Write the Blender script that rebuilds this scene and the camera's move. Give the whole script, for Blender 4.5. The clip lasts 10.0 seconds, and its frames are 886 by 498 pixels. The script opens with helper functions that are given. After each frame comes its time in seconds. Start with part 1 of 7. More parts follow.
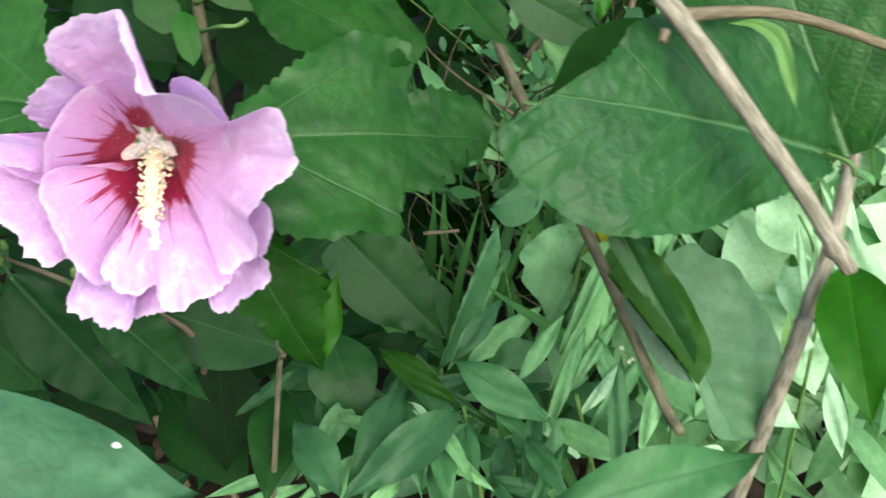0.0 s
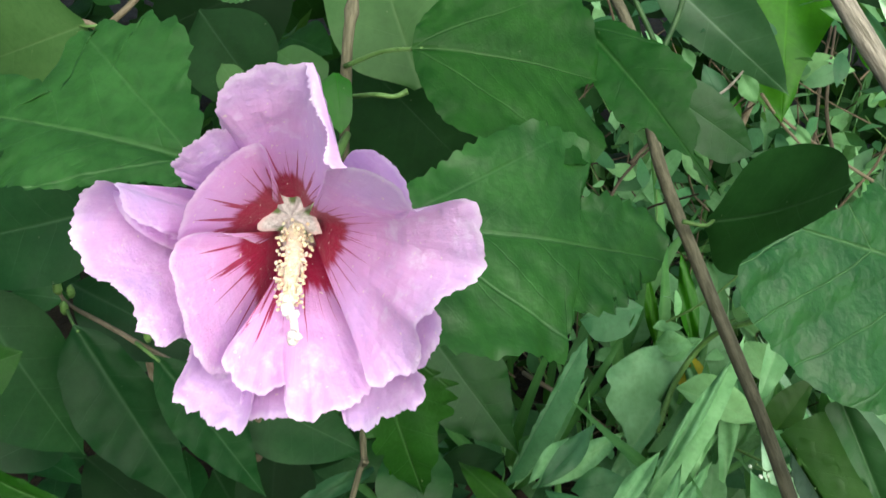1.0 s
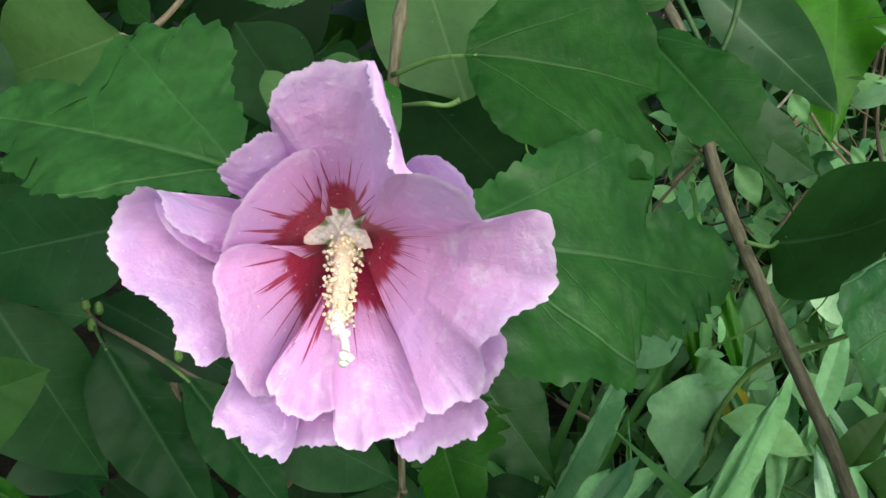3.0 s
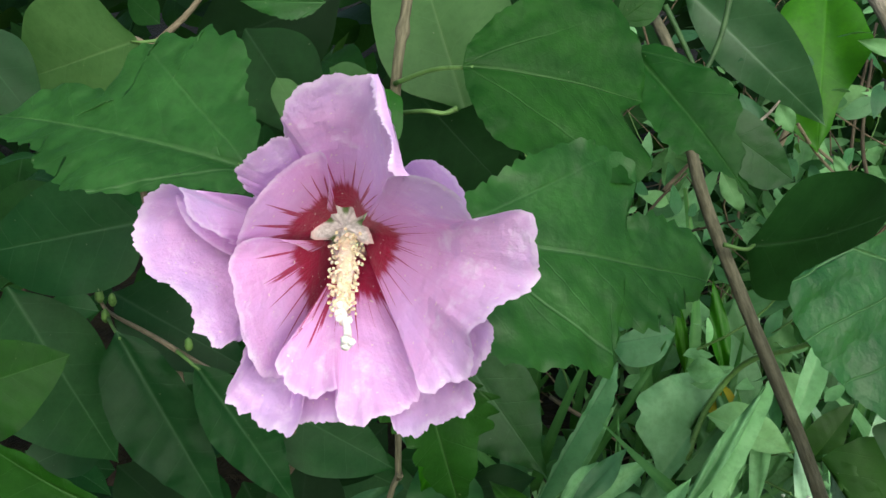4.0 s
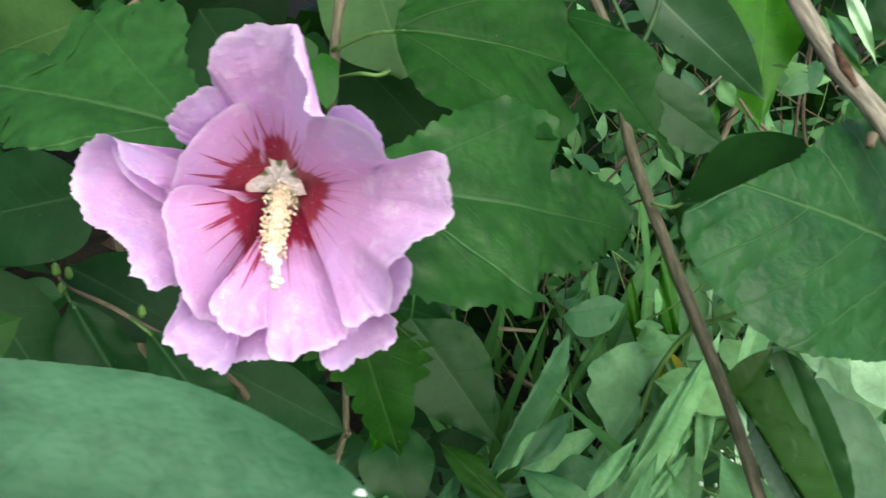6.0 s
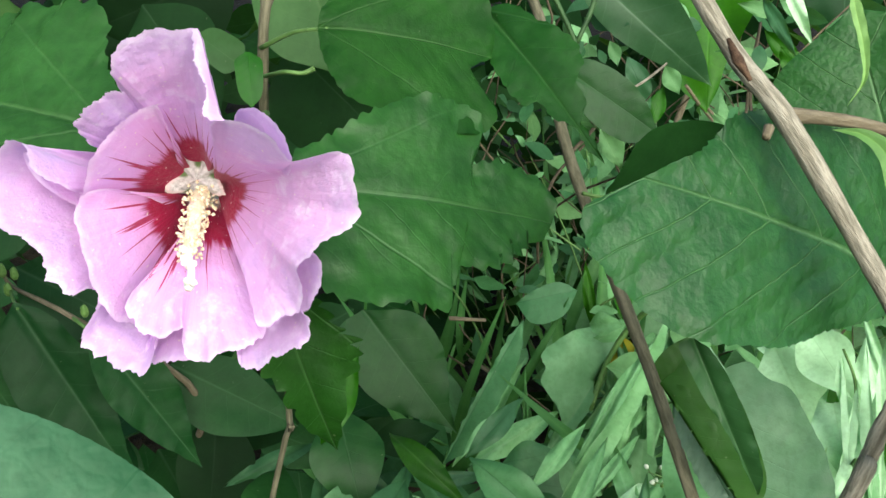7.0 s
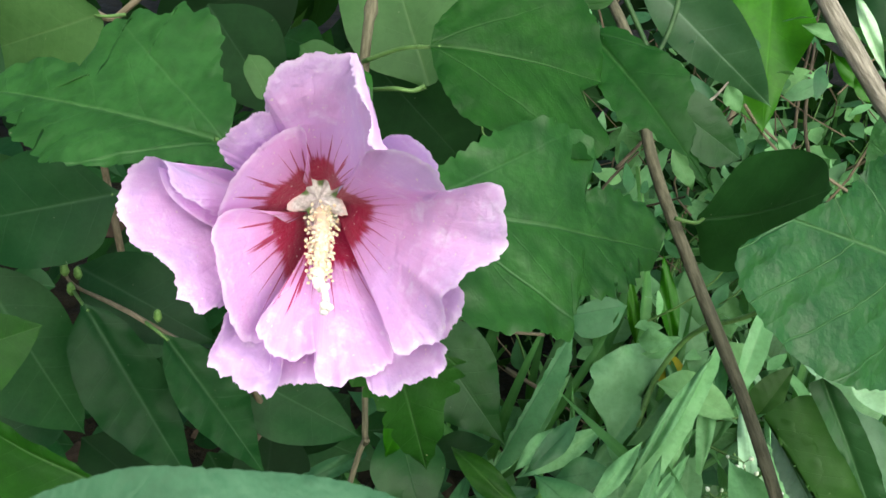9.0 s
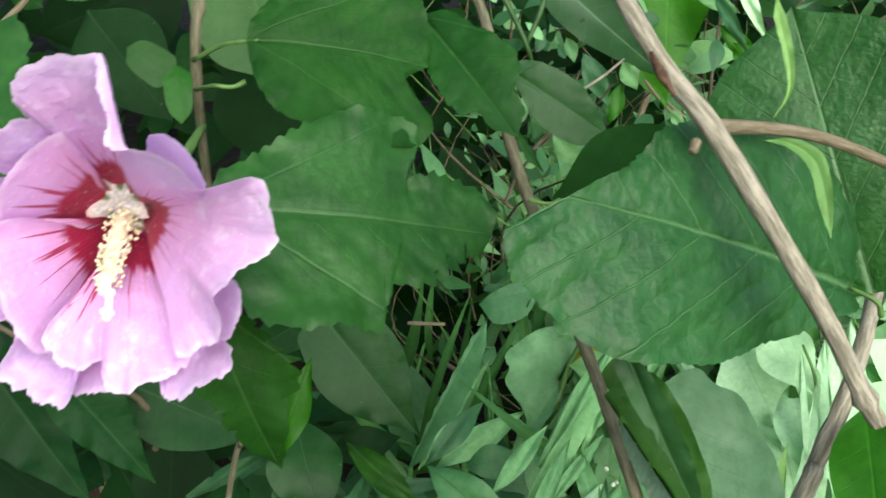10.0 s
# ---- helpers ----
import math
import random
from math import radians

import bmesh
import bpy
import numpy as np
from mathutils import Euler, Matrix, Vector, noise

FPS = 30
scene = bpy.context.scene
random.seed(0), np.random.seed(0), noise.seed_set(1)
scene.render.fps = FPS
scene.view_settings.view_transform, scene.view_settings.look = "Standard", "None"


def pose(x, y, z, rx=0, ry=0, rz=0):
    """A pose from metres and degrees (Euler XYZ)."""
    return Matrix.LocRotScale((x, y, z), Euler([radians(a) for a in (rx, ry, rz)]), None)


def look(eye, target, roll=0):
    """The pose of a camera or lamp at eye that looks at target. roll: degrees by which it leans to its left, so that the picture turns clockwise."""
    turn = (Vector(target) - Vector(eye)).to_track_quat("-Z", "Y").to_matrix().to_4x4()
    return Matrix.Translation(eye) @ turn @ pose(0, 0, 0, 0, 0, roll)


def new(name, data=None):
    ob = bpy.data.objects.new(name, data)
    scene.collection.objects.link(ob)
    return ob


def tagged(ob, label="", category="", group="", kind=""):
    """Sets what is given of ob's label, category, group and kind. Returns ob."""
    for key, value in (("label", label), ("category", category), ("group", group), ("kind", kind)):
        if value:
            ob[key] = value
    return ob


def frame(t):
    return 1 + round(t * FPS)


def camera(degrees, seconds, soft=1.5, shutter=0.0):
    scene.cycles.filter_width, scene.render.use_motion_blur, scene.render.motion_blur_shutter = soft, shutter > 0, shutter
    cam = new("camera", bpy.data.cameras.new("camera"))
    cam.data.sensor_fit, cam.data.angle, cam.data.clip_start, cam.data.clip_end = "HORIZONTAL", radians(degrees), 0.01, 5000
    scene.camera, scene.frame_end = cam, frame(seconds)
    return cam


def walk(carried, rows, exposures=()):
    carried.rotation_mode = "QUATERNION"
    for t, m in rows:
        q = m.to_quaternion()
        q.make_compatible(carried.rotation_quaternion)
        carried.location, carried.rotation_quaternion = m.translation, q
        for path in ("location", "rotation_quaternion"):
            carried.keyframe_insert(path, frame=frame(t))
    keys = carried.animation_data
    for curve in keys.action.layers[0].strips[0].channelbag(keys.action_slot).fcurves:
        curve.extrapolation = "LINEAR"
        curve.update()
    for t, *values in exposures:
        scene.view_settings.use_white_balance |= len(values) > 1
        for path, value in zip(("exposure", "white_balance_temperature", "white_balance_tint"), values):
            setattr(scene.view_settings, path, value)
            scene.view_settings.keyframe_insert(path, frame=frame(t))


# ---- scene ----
cam = camera(54.5, 10.0, shutter=0.3)
EXPOSURE = 0.65
PATH = [
    (0, (0.00412, -0.00656, 0.72630), (-0.04588, 0.82401, 0.17165), -4.58),
    (0.5, (-0.03642, 0.02162, 0.72123), (-0.10127, 0.85879, 0.17815), 1.07),
    (1, (-0.04708, 0.03425, 0.71279), (-0.12081, 0.91257, 0.24044), 2.61),
    (1.5, (-0.04727, 0.04326, 0.69871), (-0.12604, 0.94001, 0.26323), 2.48),
    (2, (-0.07006, 0.04698, 0.69137), (-0.15962, 0.93735, 0.24503), 3.96),
    (2.5, (-0.06194, 0.04906, 0.69096), (-0.15830, 0.93626, 0.23974), 2.81),
    (2.7, (-0.05847, 0.05062, 0.69478), (-0.15569, 0.93821, 0.24452), 2.40),
    (3.8, (-0.06447, 0.02866, 0.71071), (-0.16602, 0.91893, 0.26675), 3.77),
    (4, (-0.05514, 0.02685, 0.71045), (-0.15555, 0.91646, 0.26491), 3.43),
    (4.5, (-0.05537, 0.02020, 0.71201), (-0.14696, 0.90852, 0.26203), 4.08),
    (5, (-0.05658, 0.01874, 0.71173), (-0.14041, 0.90566, 0.25749), 4.08),
    (5.5, (-0.04877, 0.02004, 0.71241), (-0.12645, 0.91153, 0.26607), 4.39),
    (6, (-0.03626, 0.00888, 0.70356), (-0.11041, 0.90052, 0.25692), 3.46),
    (6.2, (-0.02231, 0.01069, 0.70501), (-0.09054, 0.90083, 0.25448), 3.13),
    (7.3, (-0.01542, 0.00816, 0.71478), (-0.05909, 0.89294, 0.25082), 3.27),
    (7.5, (-0.01713, 0.00775, 0.72135), (-0.05781, 0.89109, 0.25441), 3.70),
    (8, (-0.01753, 0.00536, 0.72440), (-0.05038, 0.88862, 0.25667), 3.08),
    (8.5, (-0.04513, -0.00702, 0.72821), (-0.08983, 0.87752, 0.26390), 2.99),
    (9, (-0.05948, 0.01210, 0.71459), (-0.10221, 0.89672, 0.25024), 5.16),
    (9.5, (-0.03221, 0.00429, 0.70910), (-0.07304, 0.88743, 0.24176), 5.41),
    (10, (0.00089, 0.02059, 0.71583), (-0.03249, 0.90139, 0.24350), 2.02),
]
walk(cam, [(t, look(eye, target, roll)) for t, eye, target, roll in PATH], [(0, EXPOSURE + 0.45, 6600, 10), (0.5, EXPOSURE + 0.52, 6600, 10), (1, EXPOSURE + 0.26, 6600, 10), (2.5, EXPOSURE, 6600, 10), (5.5, EXPOSURE + 0.09, 6600, 10), (7.3, EXPOSURE + 0.4, 6600, 10), (8.5, EXPOSURE + 0.38, 6600, 10), (9.5, EXPOSURE + 0.27, 6600, 10), (10, EXPOSURE + 0.36, 6600, 10)])


# ---- light ----
world = bpy.data.worlds.new("sky")
scene.world = world
world.use_nodes = True
wn, wl = world.node_tree.nodes, world.node_tree.links
sky = wn.new("ShaderNodeTexSky")
sky.sky_type, sky.sun_disc = "NISHITA", False
sky.sun_elevation, sky.sun_rotation = radians(35), radians(158)
sky.air_density, sky.dust_density = 1.0, 2.0
wl.new(sky.outputs["Color"], wn["Background"].inputs["Color"])
wn["Background"].inputs["Strength"].default_value = 0.13
sun = new("sun", bpy.data.lights.new("sun", "SUN"))
sun.data.energy, sun.data.angle, sun.data.color = 3.5, radians(75), (1.0, 0.97, 0.90)
sun.matrix_world = look((0.5, -1.4, 1.05), (0, 0, 0))


# ---- small helpers ----
def link(nt, a, b):
    nt.links.new(a, b)


def math_node(nt, op, a, b=None, c=None, clamp=False):
    n = nt.nodes.new("ShaderNodeMath")
    n.operation, n.use_clamp = op, clamp
    for i, v in enumerate((a, b, c)):
        if v is None:
            continue
        if isinstance(v, (int, float)):
            n.inputs[i].default_value = v
        else:
            nt.links.new(v, n.inputs[i])
    return n.outputs[0]


def band(nt, value, lo, hi):
    """0 below lo, 1 above hi, smooth between; lo may lie above hi."""
    n = nt.nodes.new("ShaderNodeMapRange")
    n.interpolation_type = "SMOOTHSTEP"
    n.inputs["From Min"].default_value, n.inputs["From Max"].default_value = lo, hi
    nt.links.new(value, n.inputs["Value"])
    return n.outputs["Result"]


def blend(nt, fac, a, b, mode="MIX"):
    n = nt.nodes.new("ShaderNodeMix")
    n.data_type, n.blend_type = "RGBA", mode
    for socket, v in ((n.inputs[0], fac), (n.inputs[6], a), (n.inputs[7], b)):
        if isinstance(v, (int, float)):
            socket.default_value = v
        elif isinstance(v, tuple):
            socket.default_value = (*v, 1.0)
        else:
            nt.links.new(v, socket)
    return n.outputs[2]


def noise_node(nt, scale, detail=3.0, vector=None, rough=0.55):
    n = nt.nodes.new("ShaderNodeTexNoise")
    n.inputs["Scale"].default_value, n.inputs["Detail"].default_value, n.inputs["Roughness"].default_value = scale, detail, rough
    if vector is not None:
        nt.links.new(vector, n.inputs["Vector"])
    return n.outputs["Fac"]


def warp(nt, vector, scale, amount):
    """Shifts coordinates by noise, so that a pattern runs unevenly."""
    n = nt.nodes.new("ShaderNodeTexNoise")
    n.inputs["Scale"].default_value = scale
    nt.links.new(vector, n.inputs["Vector"])
    v = nt.nodes.new("ShaderNodeVectorMath")
    v.operation = "MULTIPLY_ADD"
    nt.links.new(n.outputs["Color"], v.inputs[0])
    v.inputs[1].default_value = (amount, amount, amount)
    nt.links.new(vector, v.inputs[2])
    return v.outputs[0]


def bump(nt, height, strength, distance):
    n = nt.nodes.new("ShaderNodeBump")
    n.inputs["Strength"].default_value, n.inputs["Distance"].default_value = strength, distance
    nt.links.new(height, n.inputs["Height"])
    return n.outputs["Normal"]


def blank(name):
    m = bpy.data.materials.new(name)
    m.use_nodes = True
    nt = m.node_tree
    return m, nt, nt.nodes["Principled BSDF"]


def thin(nt, bsdf, colour, amount):
    """Lets light through a thin blade."""
    t = nt.nodes.new("ShaderNodeBsdfTranslucent")
    mix = nt.nodes.new("ShaderNodeMixShader")
    mix.inputs[0].default_value = amount
    if isinstance(colour, tuple):
        t.inputs["Color"].default_value = (*colour, 1)
    else:
        nt.links.new(colour, t.inputs["Color"])
    nt.links.new(bsdf.outputs[0], mix.inputs[1])
    nt.links.new(t.outputs[0], mix.inputs[2])
    nt.links.new(mix.outputs[0], nt.nodes["Material Output"].inputs["Surface"])


# ---- materials ----
def leaf_material(name, dark, light, vein, rough=0.45, ribs=6.5, slope=0.75, palmate=0.0, relief=1.0, through_light=0.25, glow=(0.12, 0.34, 0.03), vary=0.5, veins=0.55, spec=0.4, mesh=0.025, ridge=0.18, pucker=0.0, side_veins=0.32, cells=0.0):
    m, nt, p = blank(name)
    uv = nt.nodes.new("ShaderNodeTexCoord").outputs["UV"]
    sep = nt.nodes.new("ShaderNodeSeparateXYZ")
    link(nt, uv, sep.inputs[0])
    obj = nt.nodes.new("ShaderNodeTexCoord").outputs["Object"]
    info = math_node(nt, "FRACT", math_node(nt, "ADD", nt.nodes.new("ShaderNodeObjectInfo").outputs["Random"], nt.nodes.new("ShaderNodeNewGeometry").outputs["Random Per Island"]))
    x = math_node(nt, "ABSOLUTE", math_node(nt, "SUBTRACT", sep.outputs[0], 0.5))
    y = sep.outputs[1]
    wobble = math_node(nt, "MULTIPLY", math_node(nt, "SUBTRACT", noise_node(nt, 5, 2, uv), 0.5), 0.05)
    xw = math_node(nt, "ADD", x, math_node(nt, "MULTIPLY", wobble, 0.25))
    mid_w = math_node(nt, "MULTIPLY_ADD", y, -0.012, 0.016)
    mid = math_node(nt, "SUBTRACT", 1.0, math_node(nt, "DIVIDE", x, mid_w), clamp=True)
    # side veins leave the midrib at an angle
    lat = math_node(nt, "MULTIPLY", math_node(nt, "ADD", math_node(nt, "SUBTRACT", y, math_node(nt, "MULTIPLY", x, slope)), wobble), ribs)
    saw = math_node(nt, "ABSOLUTE", math_node(nt, "SUBTRACT", math_node(nt, "FRACT", lat), 0.5))
    side = math_node(nt, "MULTIPLY", band(nt, saw, 0.03, 0.0), band(nt, x, 0.42, 0.05))
    lines = math_node(nt, "MAXIMUM", math_node(nt, "MULTIPLY", side, side_veins), mid)
    if palmate:
        ray = math_node(nt, "ABSOLUTE", math_node(nt, "SUBTRACT", xw, math_node(nt, "MULTIPLY", y, palmate)))
        pal = math_node(nt, "MULTIPLY", band(nt, ray, 0.010, 0.0), band(nt, y, 0.75, 0.3))
        lines = math_node(nt, "MAXIMUM", lines, math_node(nt, "MULTIPLY", pal, 0.55))
    vor = nt.nodes.new("ShaderNodeTexVoronoi")
    vor.feature = "DISTANCE_TO_EDGE"
    vor.inputs["Scale"].default_value = 24
    link(nt, uv, vor.inputs["Vector"])
    net = band(nt, vor.outputs["Distance"], 0.12, 0.0)
    patch = noise_node(nt, 28, 4, obj)
    patch = math_node(nt, "ADD", math_node(nt, "MULTIPLY", patch, 0.55), math_node(nt, "MULTIPLY", noise_node(nt, 70, 3, obj), 0.45))
    col = blend(nt, band(nt, patch, 0.36, 0.64), dark, light)
    fine = noise_node(nt, 240, 5, obj, 0.65)
    col = blend(nt, math_node(nt, "MULTIPLY", band(nt, fine, 0.42, 0.68), 0.35), col, tuple(0.55 * v for v in dark))
    col = blend(nt, math_node(nt, "MULTIPLY", net, mesh), col, vein)
    col = blend(nt, math_node(nt, "MULTIPLY", lines, veins), col, vein)
    # small pale specks and scars
    speck = math_node(nt, "MULTIPLY", band(nt, noise_node(nt, 420, 1, obj), 0.80, 0.84), 0.4)
    col = blend(nt, speck, col, (0.30, 0.33, 0.20))
    hsv = nt.nodes.new("ShaderNodeHueSaturation")
    link(nt, math_node(nt, "MULTIPLY_ADD", info, vary, 1 - 0.5 * vary), hsv.inputs["Value"])
    link(nt, math_node(nt, "MULTIPLY_ADD", info, -0.016, 0.507), hsv.inputs["Hue"])
    hsv.inputs["Saturation"].default_value = 1.12
    link(nt, col, hsv.inputs["Color"])
    link(nt, hsv.outputs[0], p.inputs["Base Color"])
    p.inputs["Roughness"].default_value = rough
    p.inputs["Specular IOR Level"].default_value = 0.6 * spec
    quilt = math_node(nt, "ABSOLUTE", math_node(nt, "SINE", math_node(nt, "MULTIPLY", lat, math.pi)))
    h = math_node(nt, "MULTIPLY_ADD", quilt, -ridge, math_node(nt, "MULTIPLY", net, -1.5 * mesh))
    h = math_node(nt, "ADD", h, math_node(nt, "MULTIPLY", lines, -0.8))
    h = math_node(nt, "ADD", h, math_node(nt, "MULTIPLY", math_node(nt, "ADD", noise_node(nt, 90, 3, obj), math_node(nt, "MULTIPLY", fine, 0.35)), 0.5))
    if cells:
        dome = nt.nodes.new("ShaderNodeTexVoronoi")
        dome.inputs["Scale"].default_value = 52
        link(nt, warp(nt, uv, 9, 0.03), dome.inputs["Vector"])
        h = math_node(nt, "ADD", h, math_node(nt, "MULTIPLY", dome.outputs["Distance"], -cells))
    if pucker:
        h = math_node(nt, "ADD", h, math_node(nt, "MULTIPLY", noise_node(nt, 330, 2, obj), pucker))
    link(nt, bump(nt, h, 0.5 * relief, 0.0012), p.inputs["Normal"])
    thin(nt, p, glow, through_light)
    return m


MAT_HIB = leaf_material("hibiscus_leaf", (0.017, 0.064, 0.015), (0.034, 0.110, 0.030), (0.12, 0.24, 0.10), rough=0.50, ribs=5.5, slope=0.9, palmate=0.62, veins=0.3, side_veins=0.2, relief=1.1, through_light=0.15, spec=0.4, ridge=0.25, pucker=0.3, cells=0.12, vary=0.15)
# Copy of the hibiscus leaf, its colour darkened for the blossom's shadow.
MAT_LOBE = leaf_material("blossom_shaded_leaf", (0.014, 0.056, 0.011), (0.030, 0.096, 0.022), (0.11, 0.21, 0.10), rough=0.50, ribs=5.5, slope=0.9, palmate=0.62, veins=0.3, side_veins=0.2, relief=1.1, through_light=0.12, spec=0.45, ridge=0.2, pucker=0.3, cells=0.12, vary=0.15)
# Darker hibiscus leaf copy: shade from overhead is put into the colour.
MAT_SHADY = leaf_material("shaded_lobed_leaf", (0.008, 0.039, 0.007), (0.017, 0.066, 0.013), (0.10, 0.20, 0.08), rough=0.52, ribs=5, slope=0.9, palmate=0.62, veins=0.26, side_veins=0.2, relief=1.1, through_light=0.12, spec=0.25, ridge=0.25, cells=0.12, vary=0.15)
MAT_MOSS = leaf_material("moss_green_leaf", (0.009, 0.043, 0.012), (0.016, 0.062, 0.018), (0.10, 0.18, 0.09), rough=0.48, ribs=6, slope=0.6, veins=0.3, relief=0.8, through_light=0.12, spec=0.4, ridge=0.3, vary=0.15)
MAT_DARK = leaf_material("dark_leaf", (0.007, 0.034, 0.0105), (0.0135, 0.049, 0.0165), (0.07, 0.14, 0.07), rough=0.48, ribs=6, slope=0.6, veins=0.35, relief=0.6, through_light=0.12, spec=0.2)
MAT_BIG = leaf_material("leathery_leaf", (0.011, 0.055, 0.014), (0.024, 0.088, 0.025), (0.12, 0.23, 0.11), rough=0.46, ribs=5.5, slope=1.35, relief=1.4, spec=0.5, mesh=0.03, pucker=0.6, ridge=0.45, veins=0.65, through_light=0.12, side_veins=0.8, cells=0.22, vary=0.15)
MAT_SOFT = leaf_material("downy_leaf", (0.013, 0.060, 0.026), (0.060, 0.142, 0.080), (0.07, 0.14, 0.075), rough=0.6, ribs=5, slope=0.8, relief=1.0, veins=0.2, through_light=0.12, pucker=1.2)
# Dark green with the shade at the lower left put into its colour.
MAT_DEEP = leaf_material("shaded_green_leaf", (0.007, 0.037, 0.005), (0.013, 0.057, 0.009), (0.07, 0.15, 0.05), rough=0.55, veins=0.3, relief=0.6, through_light=0.12, spec=0.25, vary=0.1)
MAT_OLIVE = leaf_material("olive_leaf", (0.038, 0.095, 0.032), (0.055, 0.125, 0.045), (0.12, 0.20, 0.09), rough=0.55, ribs=6, slope=0.7, veins=0.35, relief=0.5, spec=0.3)
# Strong daylight on the weeds is put into this very pale green.
MAT_SUNLIT = leaf_material("sunlit_pale_leaf", (0.358, 0.592, 0.358), (0.493, 0.763, 0.493), (0.28, 0.44, 0.25), rough=0.5, ribs=7, slope=0.9, veins=0.3, relief=0.4, through_light=0.3, glow=(0.2, 0.5, 0.1), vary=0.3)
MAT_PALE = leaf_material("pale_leaf", (0.105, 0.237, 0.099), (0.154, 0.319, 0.143), (0.20, 0.32, 0.16), rough=0.55, ribs=6, slope=0.7, veins=0.3, relief=0.5, vary=0.6)
MAT_GREY = leaf_material("greyish_leaf", (0.020, 0.058, 0.026), (0.034, 0.082, 0.039), (0.15, 0.25, 0.15), rough=0.42, ribs=6, slope=0.7, veins=0.4, relief=0.6)
MAT_BRIGHT = leaf_material("bright_leaf", (0.013, 0.086, 0.004), (0.024, 0.118, 0.008), (0.07, 0.20, 0.04), rough=0.5, through_light=0.14, glow=(0.04, 0.18, 0.006), veins=0.25, relief=0.5)
MAT_WEED = leaf_material("weed_leaf", (0.120, 0.279, 0.122), (0.195, 0.403, 0.195), (0.24, 0.40, 0.22), rough=0.5, ribs=9, slope=1.3, veins=0.3, relief=0.25, vary=0.6)
MAT_BLADE = leaf_material("grass_blade", (0.055, 0.165, 0.055), (0.10, 0.24, 0.09), (0.16, 0.35, 0.12), rough=0.5, ribs=2, slope=6, veins=0.3, relief=0.3, through_light=0.35, vary=1.1)
MAT_DARK_OLIVE = leaf_material("dark_olive_leaf", (0.020, 0.066, 0.012), (0.034, 0.093, 0.020), (0.08, 0.15, 0.04), rough=0.5, veins=0.25, relief=0.5, through_light=0.15, vary=0.2)
MAT_FOLD = leaf_material("grey_green_leaf", (0.015, 0.054, 0.017), (0.026, 0.075, 0.026), (0.07, 0.14, 0.06), rough=0.5, veins=0.2, relief=0.6, through_light=0.12, vary=0.1)
MAT_RIBBED = leaf_material("ribbed_leaf", (0.064, 0.125, 0.083), (0.106, 0.179, 0.128), (0.11, 0.17, 0.12), rough=0.45, ribs=9, slope=0.7, veins=0.5, relief=1.6, ridge=0.8, spec=0.5)
MAT_YELLOW = leaf_material("withered_leaf", (0.13, 0.14, 0.012), (0.22, 0.21, 0.03), (0.20, 0.12, 0.03), rough=0.65, veins=0.4, relief=0.8, glow=(0.4, 0.3, 0.02))
# Shade deep inside hedge and shrubs is put into this near-black green.
MAT_SHADE = leaf_material("shaded_understorey_leaf", (0.005, 0.021, 0.006), (0.009, 0.034, 0.010), (0.04, 0.08, 0.04), rough=0.65, veins=0.3, relief=0.5, through_light=0.12, spec=0.15, vary=1.1)


